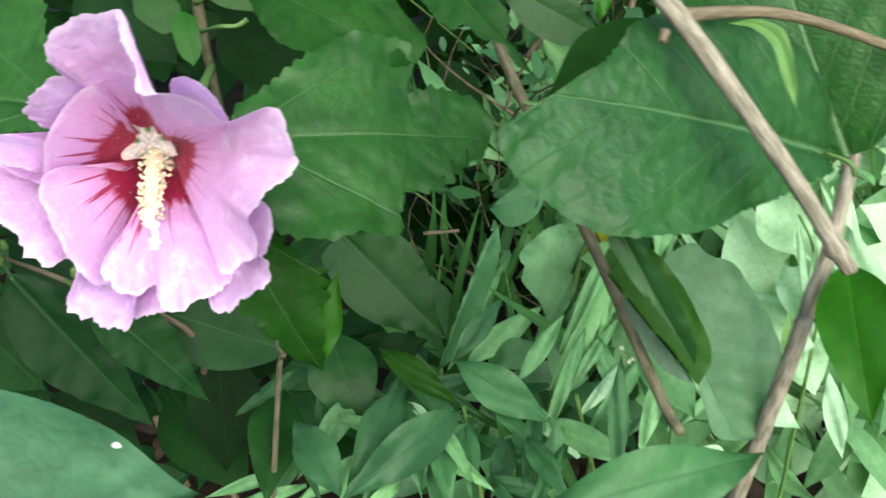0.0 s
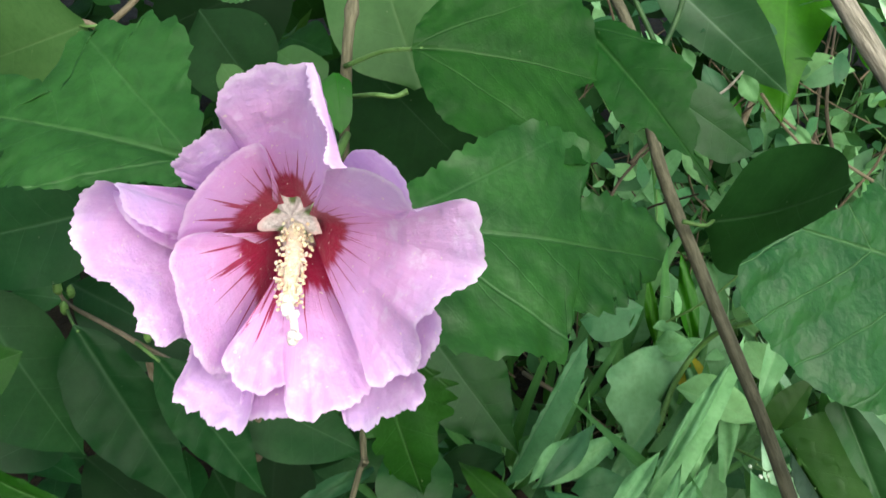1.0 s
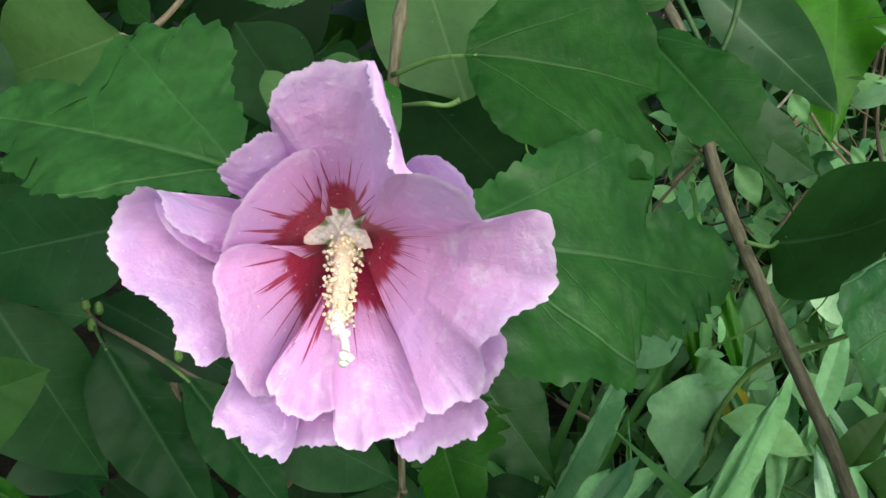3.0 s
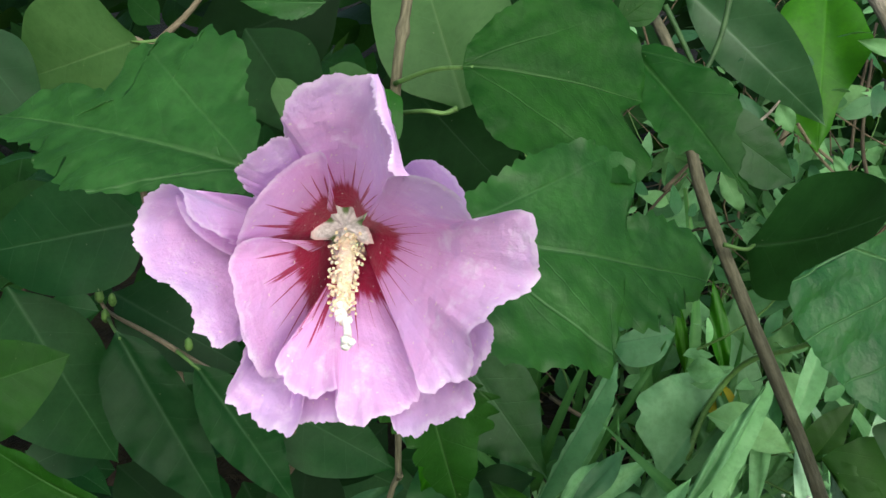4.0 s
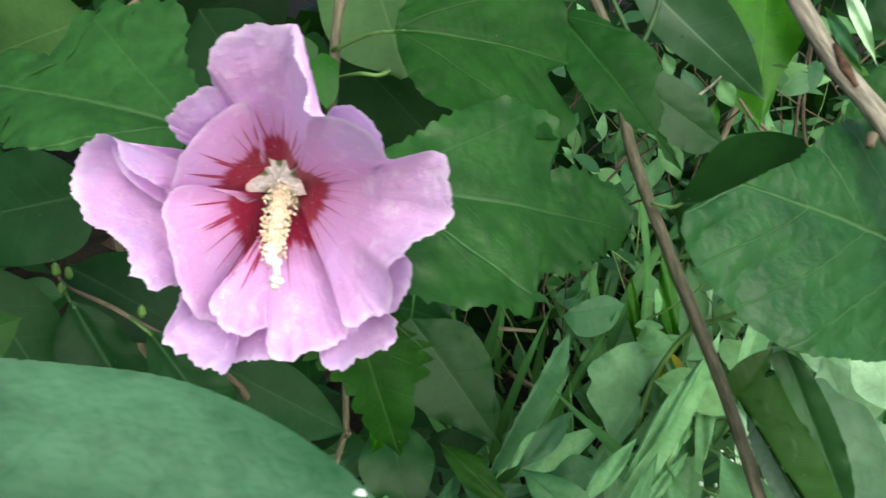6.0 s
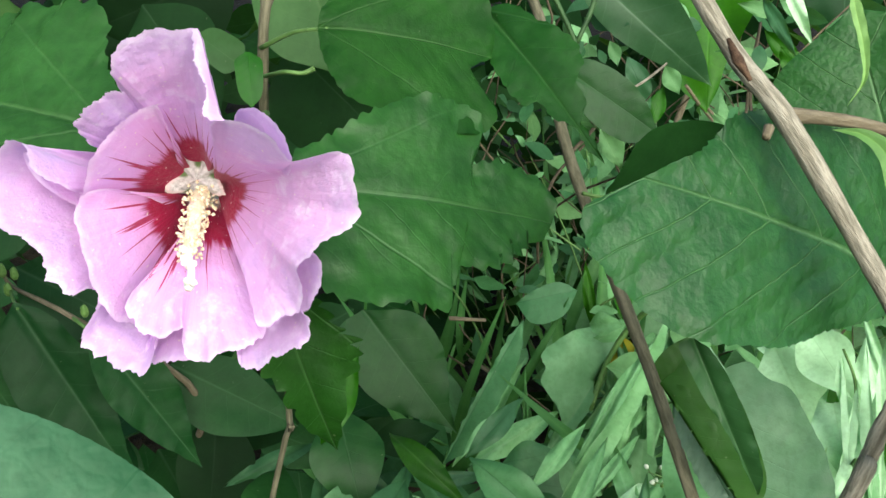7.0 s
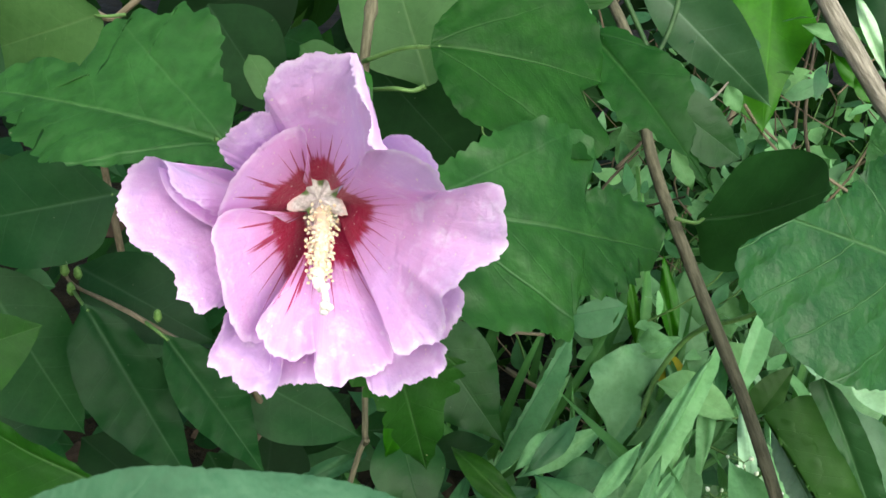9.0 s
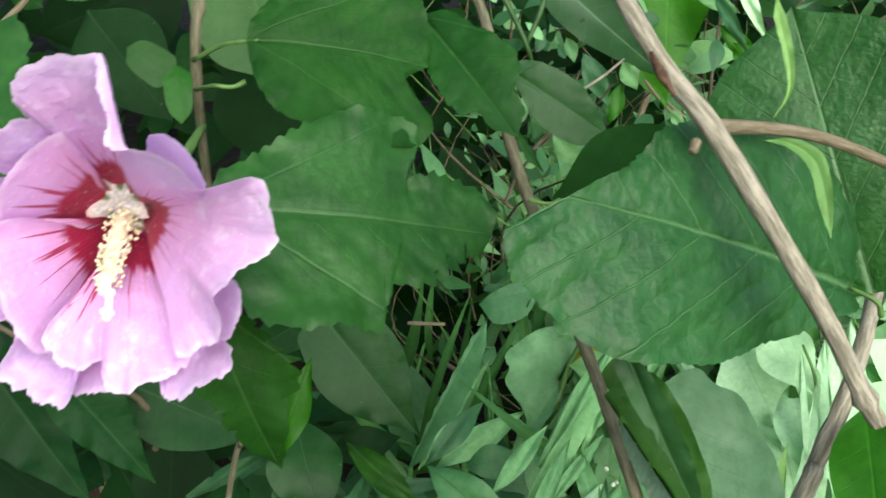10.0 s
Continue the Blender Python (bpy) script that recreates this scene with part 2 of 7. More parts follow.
def petal_material(name, blotch, one=(0.71, 0.36, 0.68), two=(0.77, 0.445, 0.755), cool=(0.67, 0.45, 0.82)):
    m, nt, p = blank(name)
    uv = nt.nodes.new("ShaderNodeUVMap")
    uv.uv_map = "UVMap"
    sep = nt.nodes.new("ShaderNodeSeparateXYZ")
    link(nt, uv.outputs[0], sep.inputs[0])
    s, u = sep.outputs[0], sep.outputs[1]
    edge = nt.nodes.new("ShaderNodeUVMap")
    edge.uv_map = "edge"
    sep2 = nt.nodes.new("ShaderNodeSeparateXYZ")
    link(nt, edge.outputs[0], sep2.inputs[0])
    obj = nt.nodes.new("ShaderNodeTexCoord").outputs["Object"]
    info = nt.nodes.new("ShaderNodeObjectInfo").outputs["Random"]
    # long fine streaks that fan out from the base
    comb = nt.nodes.new("ShaderNodeCombineXYZ")
    link(nt, math_node(nt, "MULTIPLY", s, 95), comb.inputs[0])
    link(nt, math_node(nt, "MULTIPLY", u, 3), comb.inputs[1])
    link(nt, math_node(nt, "MULTIPLY", info, 40), comb.inputs[2])
    streak = noise_node(nt, 1.0, 3, comb.outputs[0])
    cloud = noise_node(nt, 45, 3, obj)
    col = blend(nt, band(nt, streak, 0.1, 0.9), one, two)
    col = blend(nt, math_node(nt, "MULTIPLY", band(nt, cloud, 0.35, 0.7), 0.6), col, cool)
    mottle = noise_node(nt, 150, 4, obj, 0.65)
    col = blend(nt, math_node(nt, "MULTIPLY", math_node(nt, "MULTIPLY", band(nt, mottle, 0.5, 0.75), band(nt, u, 0.40, 0.85)), 0.75), col, (0.87, 0.75, 0.91))
    col = blend(nt, math_node(nt, "MULTIPLY", math_node(nt, "MULTIPLY", band(nt, mottle, 0.46, 0.3), band(nt, u, 0.55, 0.95)), 0.35), col, (0.50, 0.30, 0.66))
    col = blend(nt, math_node(nt, "MULTIPLY", band(nt, math_node(nt, "MULTIPLY_ADD", cloud, 0.3, u), 0.8, 1.25), 0.4), col, (0.66, 0.50, 0.78))
    rim = math_node(nt, "MULTIPLY", band(nt, math_node(nt, "MULTIPLY_ADD", cloud, 0.06, sep2.outputs[0]), 0.975, 1.02), math_node(nt, "MULTIPLY_ADD", mottle, 1.1, -0.05))
    col = blend(nt, rim, col, (0.88, 0.78, 0.93))
    # Highlight painted on side edges, in place of shading between overlapping petals.
    flank = band(nt, math_node(nt, "ABSOLUTE", math_node(nt, "SUBTRACT", sep2.outputs[1], 0.5)), 0.445, 0.495)
    col = blend(nt, math_node(nt, "MULTIPLY", math_node(nt, "MULTIPLY", flank, band(nt, u, 0.35, 0.6)), 0.6), col, (0.86, 0.68, 0.88))
    if blotch:
        comb2 = nt.nodes.new("ShaderNodeCombineXYZ")
        link(nt, math_node(nt, "MULTIPLY", s, 11.0), comb2.inputs[0])
        link(nt, math_node(nt, "MULTIPLY", info, 30), comb2.inputs[1])
        ragged = noise_node(nt, 1.6, 2, comb2.outputs[0])
        reach = math_node(nt, "MULTIPLY_ADD", ragged, 0.55, RAY_REACH)
        off = math_node(nt, "MAXIMUM", math_node(nt, "SUBTRACT", math_node(nt, "ABSOLUTE", math_node(nt, "SUBTRACT", sep2.outputs[1], 0.5)), 0.27), 0.0)
        reach = math_node(nt, "SUBTRACT", reach, math_node(nt, "MULTIPLY", off, 1.3))
        phase = math_node(nt, "MULTIPLY_ADD", s, 9.5, math_node(nt, "MULTIPLY", ragged, 1.8))
        tooth = math_node(nt, "ABSOLUTE", math_node(nt, "SUBTRACT", math_node(nt, "FRACT", phase), 0.5))
        left = math_node(nt, "SUBTRACT", reach, u)
        width = math_node(nt, "MINIMUM", math_node(nt, "MULTIPLY", left, 0.45), 0.12)
        ray = band(nt, math_node(nt, "SUBTRACT", width, tooth), -0.01, 0.015)
        core_reach = math_node(nt, "SUBTRACT", math_node(nt, "MULTIPLY_ADD", ragged, 0.16, CORE_REACH), math_node(nt, "MULTIPLY", off, 1.3))
        core = band(nt, math_node(nt, "SUBTRACT", core_reach, math_node(nt, "MULTIPLY_ADD", streak, 0.08, u)), -0.04, 0.03)
        red = math_node(nt, "MAXIMUM", core, math_node(nt, "MULTIPLY", ray, 0.92))
        col = blend(nt, math_node(nt, "MULTIPLY", band(nt, u, 0.70, 0.3), 0.35), col, (0.62, 0.19, 0.48))
        col = blend(nt, red, col, blend(nt, band(nt, streak, 0.3, 0.7), (0.29, 0.003, 0.038), (0.40, 0.007, 0.062)))
        col = blend(nt, band(nt, math_node(nt, "MULTIPLY_ADD", streak, 0.08, u), 0.18, 0.11), col, (0.74, 0.72, 0.62))
    # tiny pollen grains
    grain = band(nt, noise_node(nt, 900, 0, obj), 0.80, 0.83)
    col = blend(nt, math_node(nt, "MULTIPLY", grain, 0.7), col, (0.85, 0.78, 0.70))
    link(nt, col, p.inputs["Base Color"])
    p.inputs["Roughness"].default_value = 0.55
    p.inputs["Specular IOR Level"].default_value = 0.25
    p.inputs["Sheen Weight"].default_value = 0.15
    h = math_node(nt, "ADD", math_node(nt, "MULTIPLY", streak, 0.18), math_node(nt, "MULTIPLY", noise_node(nt, 130, 6, obj, 0.68), 1.9))
    link(nt, bump(nt, h, 0.6, 0.0014), p.inputs["Normal"])
    thin(nt, p, col, 0.25)
    return m


RAY_REACH, CORE_REACH = 0.37, 0.35
MAT_MID = leaf_material("mid_green_leaf", (0.033, 0.102, 0.044), (0.058, 0.150, 0.068), (0.02, 0.06, 0.03), rough=0.45, ribs=5, slope=1.1, veins=0.5, relief=0.5, through_light=0.2, spec=0.4, vary=0.6)
MAT_SILVER = leaf_material("silvery_leaf", (0.068, 0.152, 0.084), (0.104, 0.212, 0.118), (0.16, 0.26, 0.17), rough=0.40, ribs=5, slope=0.9, veins=0.5, relief=1.0, mesh=0.03)
MAT_LIME = leaf_material("lime_leaf", (0.12, 0.26, 0.08), (0.19, 0.34, 0.13), (0.26, 0.44, 0.14), rough=0.5, ribs=3, slope=2.5, veins=0.3, relief=0.4, through_light=0.25)
MAT_PETAL = petal_material("petal_with_red_eye", True)
MAT_PETAL_OUT = petal_material("outer_petal", False, (0.68, 0.375, 0.70), (0.745, 0.465, 0.79), (0.63, 0.45, 0.82))


def rough_material(name, a, b, scale, rough=0.8, strength=0.6, depth=0.002, stretch=None, sss=0.0):
    m, nt, p = blank(name)
    tc = nt.nodes.new("ShaderNodeTexCoord").outputs["UV" if stretch else "Object"]
    if stretch:
        mp = nt.nodes.new("ShaderNodeMapping")
        mp.inputs["Scale"].default_value = stretch
        link(nt, tc, mp.inputs["Vector"])
        tc = mp.outputs[0]
    n1, n2 = noise_node(nt, scale, 5, tc), noise_node(nt, scale * 5, 3, tc)
    col = blend(nt, band(nt, n1, 0.35, 0.65), a, b)
    col = blend(nt, math_node(nt, "MULTIPLY", band(nt, n2, 0.55, 0.7), 0.5), col, tuple(0.5 * v for v in a))
    link(nt, col, p.inputs["Base Color"])
    p.inputs["Roughness"].default_value = rough
    p.inputs["Specular IOR Level"].default_value = 0.2
    p.inputs["Subsurface Weight"].default_value = sss
    p.inputs["Subsurface Scale"].default_value = 0.003
    link(nt, bump(nt, math_node(nt, "ADD", n1, math_node(nt, "MULTIPLY", n2, 0.5)), strength, depth), p.inputs["Normal"])
    return m


MAT_BARK = rough_material("pale_bark", (0.175, 0.165, 0.118), (0.37, 0.35, 0.27), 1.0, stretch=(13, 8, 9), strength=1.0, depth=0.0012)
MAT_BROWN = rough_material("brown_bark", (0.12, 0.102, 0.062), (0.19, 0.165, 0.108), 1.0, stretch=(9, 9, 1), strength=0.8, depth=0.0008)
MAT_SCAR = rough_material("bark_scar", (0.05, 0.03, 0.018), (0.12, 0.075, 0.045), 400, strength=1.0, depth=0.0008)
MAT_TAN = rough_material("tan_bark", (0.082, 0.082, 0.048), (0.150, 0.144, 0.090), 1.0, stretch=(8, 8, 4), strength=0.8, depth=0.0008)
MAT_GREENSTEM = rough_material("green_stem", (0.065, 0.145, 0.035), (0.105, 0.21, 0.06), 60, rough=0.5, depth=0.0004)
# Soil and litter colours are darkened to hold the shade under the plants.
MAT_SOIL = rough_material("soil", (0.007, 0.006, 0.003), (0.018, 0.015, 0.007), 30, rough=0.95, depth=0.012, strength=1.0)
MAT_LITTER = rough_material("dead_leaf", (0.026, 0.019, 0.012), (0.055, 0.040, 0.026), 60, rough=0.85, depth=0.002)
MAT_CREAM = rough_material("pollen_cream", (0.80, 0.70, 0.45), (0.88, 0.80, 0.60), 300, rough=0.6, depth=0.0006, sss=0.2)
MAT_THROAT = rough_material("pale_green_throat", (0.28, 0.38, 0.17), (0.46, 0.52, 0.32), 160, rough=0.6, depth=0.0006, sss=0.1)
MAT_STIGMA = rough_material("stigma_white", (0.85, 0.82, 0.70), (0.90, 0.88, 0.80), 300, rough=0.5, depth=0.0004, sss=0.2)
MAT_LITTER_STALK = rough_material("dry_stalk", (0.055, 0.047, 0.028), (0.12, 0.10, 0.06), 90, rough=0.85, depth=0.0004)
MAT_TINY = rough_material("pale_green_bud", (0.38, 0.50, 0.30), (0.62, 0.70, 0.55), 300, rough=0.6, depth=0.0003)
MAT_TWIG = rough_material("dead_twig", (0.045, 0.038, 0.024), (0.09, 0.078, 0.05), 1.0, stretch=(6, 6, 6), strength=0.8, depth=0.0006)
MAT_DARKSTEM = rough_material("dark_green_stem", (0.022, 0.062, 0.018), (0.04, 0.095, 0.03), 60, rough=0.5, depth=0.0004)
MAT_BUD = rough_material("green_bud", (0.07, 0.16, 0.035), (0.12, 0.23, 0.06), 120, rough=0.5, depth=0.0005)


# ---- makers ----
def ease(keys, n):
    """A smooth curve of n + 1 samples through evenly spaced keys."""
    k = [keys[0], *keys, keys[-1]]
    out = []
    for i in range(n + 1):
        f = i / n * (len(keys) - 1)
        j = min(int(f), len(keys) - 2)
        f -= j
        a, b, c, d = k[j : j + 4]
        out.append(max(0.0, 0.5 * (2 * b + (c - a) * f + (2 * a - 5 * b + 4 * c - d) * f * f + (3 * b - a - 3 * c + d) * f ** 3)))
    return out


def grid_mesh(name, rows, uvs, material, rims=None):
    """A sheet from rows of points, with a uv for each point."""
    w = len(rows[0])
    verts = [p for r in rows for p in r]
    faces = [(i * w + j, i * w + j + 1, (i + 1) * w + j + 1, (i + 1) * w + j) for i in range(len(rows) - 1) for j in range(w - 1)]
    me = bpy.data.meshes.new(name)
    me.from_pydata(verts, [], faces)
    flat = [c for r in uvs for c in r]
    layer = me.uv_layers.new(name="UVMap")
    idx = np.empty(len(me.loops), dtype=np.int32)
    me.loops.foreach_get("vertex_index", idx)
    layer.data.foreach_set("uv", np.array(flat, dtype=np.float32)[idx].ravel())
    if rims:
        me.uv_layers.new(name="edge").data.foreach_set("uv", np.array([c for r in rims for c in r], dtype=np.float32)[idx].ravel())
    me.polygons.foreach_set("use_smooth", [True] * len(me.polygons))
    me.materials.append(material)
    return me


def flow(points, n):
    """n + 1 points at even steps along a smooth curve through the given ones, and the way run to each."""
    pts = [Vector(p) for p in points]
    ext = [pts[0] * 2 - pts[1], *pts, pts[-1] * 2 - pts[-2]]
    fine = []
    for k in range(len(pts) - 1):
        a, b, c, d = ext[k : k + 4]
        ta, tb, tc = [max(1e-5, (q - p).length) ** 0.5 for p, q in ((a, b), (b, c), (c, d))]
        m1 = ((b - a) / ta - (c - a) / (ta + tb) + (c - b) / tb) * tb
        m2 = ((c - b) / tb - (d - b) / (tb + tc) + (d - c) / tc) * tb
        for i in range(12):
            f = i / 12
            fine.append(b * (2 * f ** 3 - 3 * f * f + 1) + m1 * (f ** 3 - 2 * f * f + f) + c * (3 * f * f - 2 * f ** 3) + m2 * (f ** 3 - f * f))
    fine.append(pts[-1])
    run = [0.0]
    for p, q in zip(fine, fine[1:]):
        run.append(run[-1] + (q - p).length)
    out, k = [], 0
    for i in range(n + 1):
        r = run[-1] * i / n
        while k < len(fine) - 2 and run[k + 1] < r:
            k += 1
        f = (r - run[k]) / max(1e-9, run[k + 1] - run[k])
        out.append(fine[k].lerp(fine[k + 1], min(1.0, max(0.0, f))))
    return out, run[-1]


SHAPES = {
    "ovate": [0.03, 0.62, 0.95, 1.0, 0.88, 0.66, 0.36, 0.0],
    "round": [0.10, 0.80, 1.0, 1.0, 0.95, 0.80, 0.50, 0.0],
    "broad": [0.20, 0.90, 1.0, 0.98, 0.94, 0.86, 0.62, 0.0],
    "lance": [0.04, 0.48, 0.82, 1.0, 0.92, 0.66, 0.32, 0.0],
    "lobe": [0.10, 0.85, 1.0, 0.66, 0.56, 0.46, 0.26, 0.0],
    "lobe_late": [0.10, 0.60, 0.85, 1.0, 0.72, 0.40, 0.24, 0.0],
    "blade": [0.55, 0.8, 0.95, 1.0, 0.9, 0.7, 0.4, 0.0],
}


def blade_sheet(name, material, length, left, right, shape=("ovate", "ovate"), bow=0.05, fold=0.10, wave=0.012, teeth=0, bite=0.06, quilt=0.0, seed=0, nu=40, nv=7):
    """A leaf along +y from its base, its upper face to +z; left and right: half widths as shares of the length."""
    rnd = random.Random(seed)
    ph = [rnd.uniform(0, 6.28) for _ in range(6)]
    half = {-1: [left * v for v in ease(SHAPES[shape[0]], nu)], 1: [right * v for v in ease(SHAPES[shape[1]], nu)]}
    rows, uvs = [], []
    for i in range(nu + 1):
        u = i / nu
        row, uvr = [], []
        for j in range(-nv, nv + 1):
            sgn = -1 if j < 0 else 1
            a = abs(j) / nv
            hw = half[sgn][i]
            if teeth:
                q = u * teeth + 0.25 * sgn + 0.8 * math.sin(4 * u + ph[0]) + 0.35 * math.sin(11 * u + ph[4])
                r = q % 1.0
                hw *= 1 + 1.3 * bite * a ** 3 * noise.noise((9 * u, ph[4], sgn))
                r = r ** 0.7 if r < 0.82 else 0.87 * (1 - r) / 0.18
                hw *= 1 + bite * a ** 6 * (r - 0.6) * (0.9 + 1.3 * noise.noise((int(q) * 0.73, ph[5], sgn))) * 2
            x = sgn * a * hw
            y = u
            z = bow * 4 * u * (1 - u) - 0.5 * bow * u * u
            z += fold * abs(x)
            z += wave * (a ** 2) * math.sin(9 * u + ph[1] + sgn) + 0.6 * wave * math.sin(5 * x / max(left, right) + 6 * u + ph[2])
            z += 0.35 * wave * a ** 3 * math.sin(23 * u + ph[3] + 2 * sgn)
            if quilt:
                z += quilt * abs(math.sin(math.pi * 5 * (y - 0.8 * abs(x)))) * min(1, 5 * a) * (1 - a ** 4)
            row.append((x * length, y * length, z * length))
            uvr.append((x + 0.5, y))
        rows.append(row)
        uvs.append(uvr)
    return grid_mesh(name, rows, uvs, material)


def frame_of(base, tip, normal):
    """The pose of a blade whose base, tip and facing are given, and its length."""
    y = Vector(tip) - Vector(base)
    length = y.length
    y.normalize()
    x = y.cross(Vector(normal)).normalized()
    z = x.cross(y)
    return Matrix((( x.x, y.x, z.x, base[0]), (x.y, y.y, z.y, base[1]), (x.z, y.z, z.z, base[2]), (0, 0, 0, 1))), length


def tube(name, points, radii, material, sides=10, knots=(), wobble=0.0, seed=0, sub=5):
    """A bent, tapering stem through the points, swollen at the knots (shares of its way)."""
    rnd = random.Random(seed)
    pts = [Vector(p) for p in points]
    ext = [pts[0] * 2 - pts[1], *pts, pts[-1] * 2 - pts[-2]]
    line, rad = [], []
    for k in range(len(pts) - 1):
        a, b, c, d = ext[k : k + 4]
        for i in range(sub + (k == len(pts) - 2)):
            f = i / sub
            line.append(0.5 * (2 * b + (c - a) * f + (2 * a - 5 * b + 4 * c - d) * f * f + (3 * b - a - 3 * c + d) * f ** 3))
            rad.append(radii[k] * (1 - f) + radii[k + 1] * f)
    n = len(line)
    rows, uvs, run = [], [], 0.0
    side = Vector((1, 0.2, 0.1))
    for i in range(n):
        t = (line[min(i + 1, n - 1)] - line[max(i - 1, 0)]).normalized()
        e1 = (side - t * side.dot(t)).normalized()
        e2 = t.cross(e1)
        side = e1
        if i:
            run += (line[i] - line[i - 1]).length
        r = rad[i] * (1 + sum(0.45 * math.exp(-(((i / (n - 1)) - k) / 0.012) ** 2) for k in knots)) * (1 + rnd.uniform(-wobble, wobble))
        rows.append([tuple(line[i] + r * (math.cos(a) * e1 + math.sin(a) * e2)) for a in [6.2832 * j / sides for j in range(sides + 1)]])
        uvs.append([(j / sides, run * 10) for j in range(sides + 1)])
    for end, at in ((0, 0), (n - 1, len(rows) + 1)):
        cap = [tuple(line[end])] * (sides + 1)
        rows.insert(0 if end == 0 else len(rows), cap)
        uvs.insert(0 if end == 0 else len(uvs), uvs[0 if end == 0 else -1])
    return grid_mesh(name, rows, uvs, material)


def part(name, mesh, parent, label="", m=None):
    ob = new(name, mesh)
    ob.parent = parent
    if m is not None:
        ob.matrix_basis = m
    if label:
        ob["label"] = label
    return ob


def thing(name, label, category, at=(0, 0, 0), group="", kind=""):
    ob = new(name)
    ob.empty_display_size = 0.02
    ob.location = at
    return tagged(ob, label, category, group, kind)


LEAF_SEED = [100]


def leaf(plant, base, tip, normal, left, right, material, stalk=None, label="", **shape):
    """One leaf of a plant, with its stalk when it shows."""
    m, length = frame_of(base, tip, normal)
    LEAF_SEED[0] += 1
    me = blade_sheet("leaf", material, length, left, right, seed=LEAF_SEED[0], **shape)
    ob = part("leaf", me, plant, label, m)
    if stalk is not None:
        inv = m.inverted()
        a, b = inv @ Vector(stalk), Vector((0, 0.004, 0.0))
        c = (a + b) / 2 + Vector((0, 0, 0.004))
        part("petiole", tube("petiole", [a, c, b], [0.0011, 0.0009, 0.0008], MAT_GREENSTEM, sides=6), ob)
    return ob


def shaped_leaf(plant, base, tip, normal, left, right, material, stalk=None, label="", spine=(), bow=0.04, fold=0.06, wave=0.02, quilt=0.006, ribs=5.5, slope=0.9, teeth=0, bite=0.01, nu=120, nv=14):
    """A leaf whose two margins, and its bent midrib if it has one, run from base to tip through (across, along) points, as shares of its length."""
    m, length = frame_of(base, tip, normal)
    LEAF_SEED[0] += 1
    seed = LEAF_SEED[0]
    sides = []
    for margin in (left, right):
        line, way = flow([(0, 0, 0), *[(x, y, 0) for x, y in margin], (0, 1, 0)], nu)
        shaped = []
        for i, p in enumerate(line):
            t = line[min(i + 1, nu)] - line[max(i - 1, 0)]
            out = Vector((t.y, -t.x, 0)).normalized() * (-1 if margin is left else 1)
            f = i / nu
            ends = min(1.0, 8 * f, 8 * (1 - f))
            q = f * teeth + 0.7 * noise.noise((4 * f, seed, 3))
            r = q % 1.0
            saw = (r / 0.75 if r < 0.75 else (1 - r) / 0.25) - 0.5 if teeth else 0.0
            uneven = 0.7 + 0.9 * noise.noise((int(q) * 0.73, seed, 1.5))
            shaped.append(p + out * ends * (bite * saw * uneven + 0.006 * noise.noise((14 * f, seed, 7))))
        sides.append(shaped)
    rib = flow([(0, 0, 0), *[(x, y, 0) for x, y in spine], (0, 1, 0)], nu)[0]
    wide = max(abs(p.x - q.x) for p, q in zip(sides[0] + sides[1], rib + rib))
    rows, uvs = [], []
    for i in range(nu + 1):
        f = i / nu
        row, uvr = [], []
        for j in range(-nv, nv + 1):
            a = abs(j) / nv
            edge = sides[0 if j < 0 else 1][i]
            x, y = rib[i].x + (edge.x - rib[i].x) * a, rib[i].y + (edge.y - rib[i].y) * a
            off = x - rib[i].x
            z = bow * 4 * y * (1 - y) + fold * abs(off)
            z += wave * (0.5 * noise.noise((3 * x, 3 * y, seed)) + a * a * noise.noise((7 * x, 7 * y, seed + 5)) + 0.4 * a ** 3 * noise.noise((17 * x, 17 * y, seed + 9)))
            lat = (y - slope * abs(off)) * ribs
            z += quilt * (abs(math.sin(math.pi * lat)) - 0.5) * min(1.0, 4 * abs(off) / wide) * (1 - a ** 6)
            z += 0.35 * quilt * noise.noise((28 * x, 28 * y, seed + 2)) * (1 - a ** 6)
            z -= 0.012 * math.exp(-((off / 0.02) ** 2)) * (1 - f)
            row.append((x * length, y * length, z * length))
            uvr.append((off + 0.5, y))
        rows.append(row)
        uvs.append(uvr)
    ob = part("leaf", grid_mesh("leaf", rows, uvs, material), plant, label, m)
    if stalk is not None:
        a, b = m.inverted() @ Vector(stalk), Vector((0, 0.004, 0.0))
        part("petiole", tube("petiole", [a, (a + b) / 2 + Vector((0, 0, 0.004)), b], [0.0011, 0.0009, 0.0008], MAT_GREENSTEM, sides=6), ob)
    return ob


def stem(plant, points, radii, material, name="stem", label="", knots=(), sides=12, wobble=0.04, seed=1):
    return part(name, tube(name, points, radii, material, sides, knots, wobble, seed), plant, label)


# ---- ground ----
def ground_sheet():
    rows, uvs = [], []
    xs = [-60, -20, -6] + [-2 + 0.05 * i for i in range(81)] + [6, 20, 60]
    ys = [-60, -20, -5] + [-1 + 0.05 * i for i in range(81)] + [6, 20, 60]
    for y in ys:
        rows.append([(x, y, 0.03 * noise.noise((x * 3, y * 3, 0)) + 0.012 * noise.noise((x * 14, y * 14, 3)) - 0.02) for x in xs])
        uvs.append([(x, y) for x in xs])
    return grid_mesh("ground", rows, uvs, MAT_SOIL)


tagged(new("ground", ground_sheet()), "bare soil under shrubs and weeds, darkened in colour for their shade", "ground", kind="structure")


# ---- the flower ----
FRONT = Vector((0.03, -0.95, 0.30)).normalized()


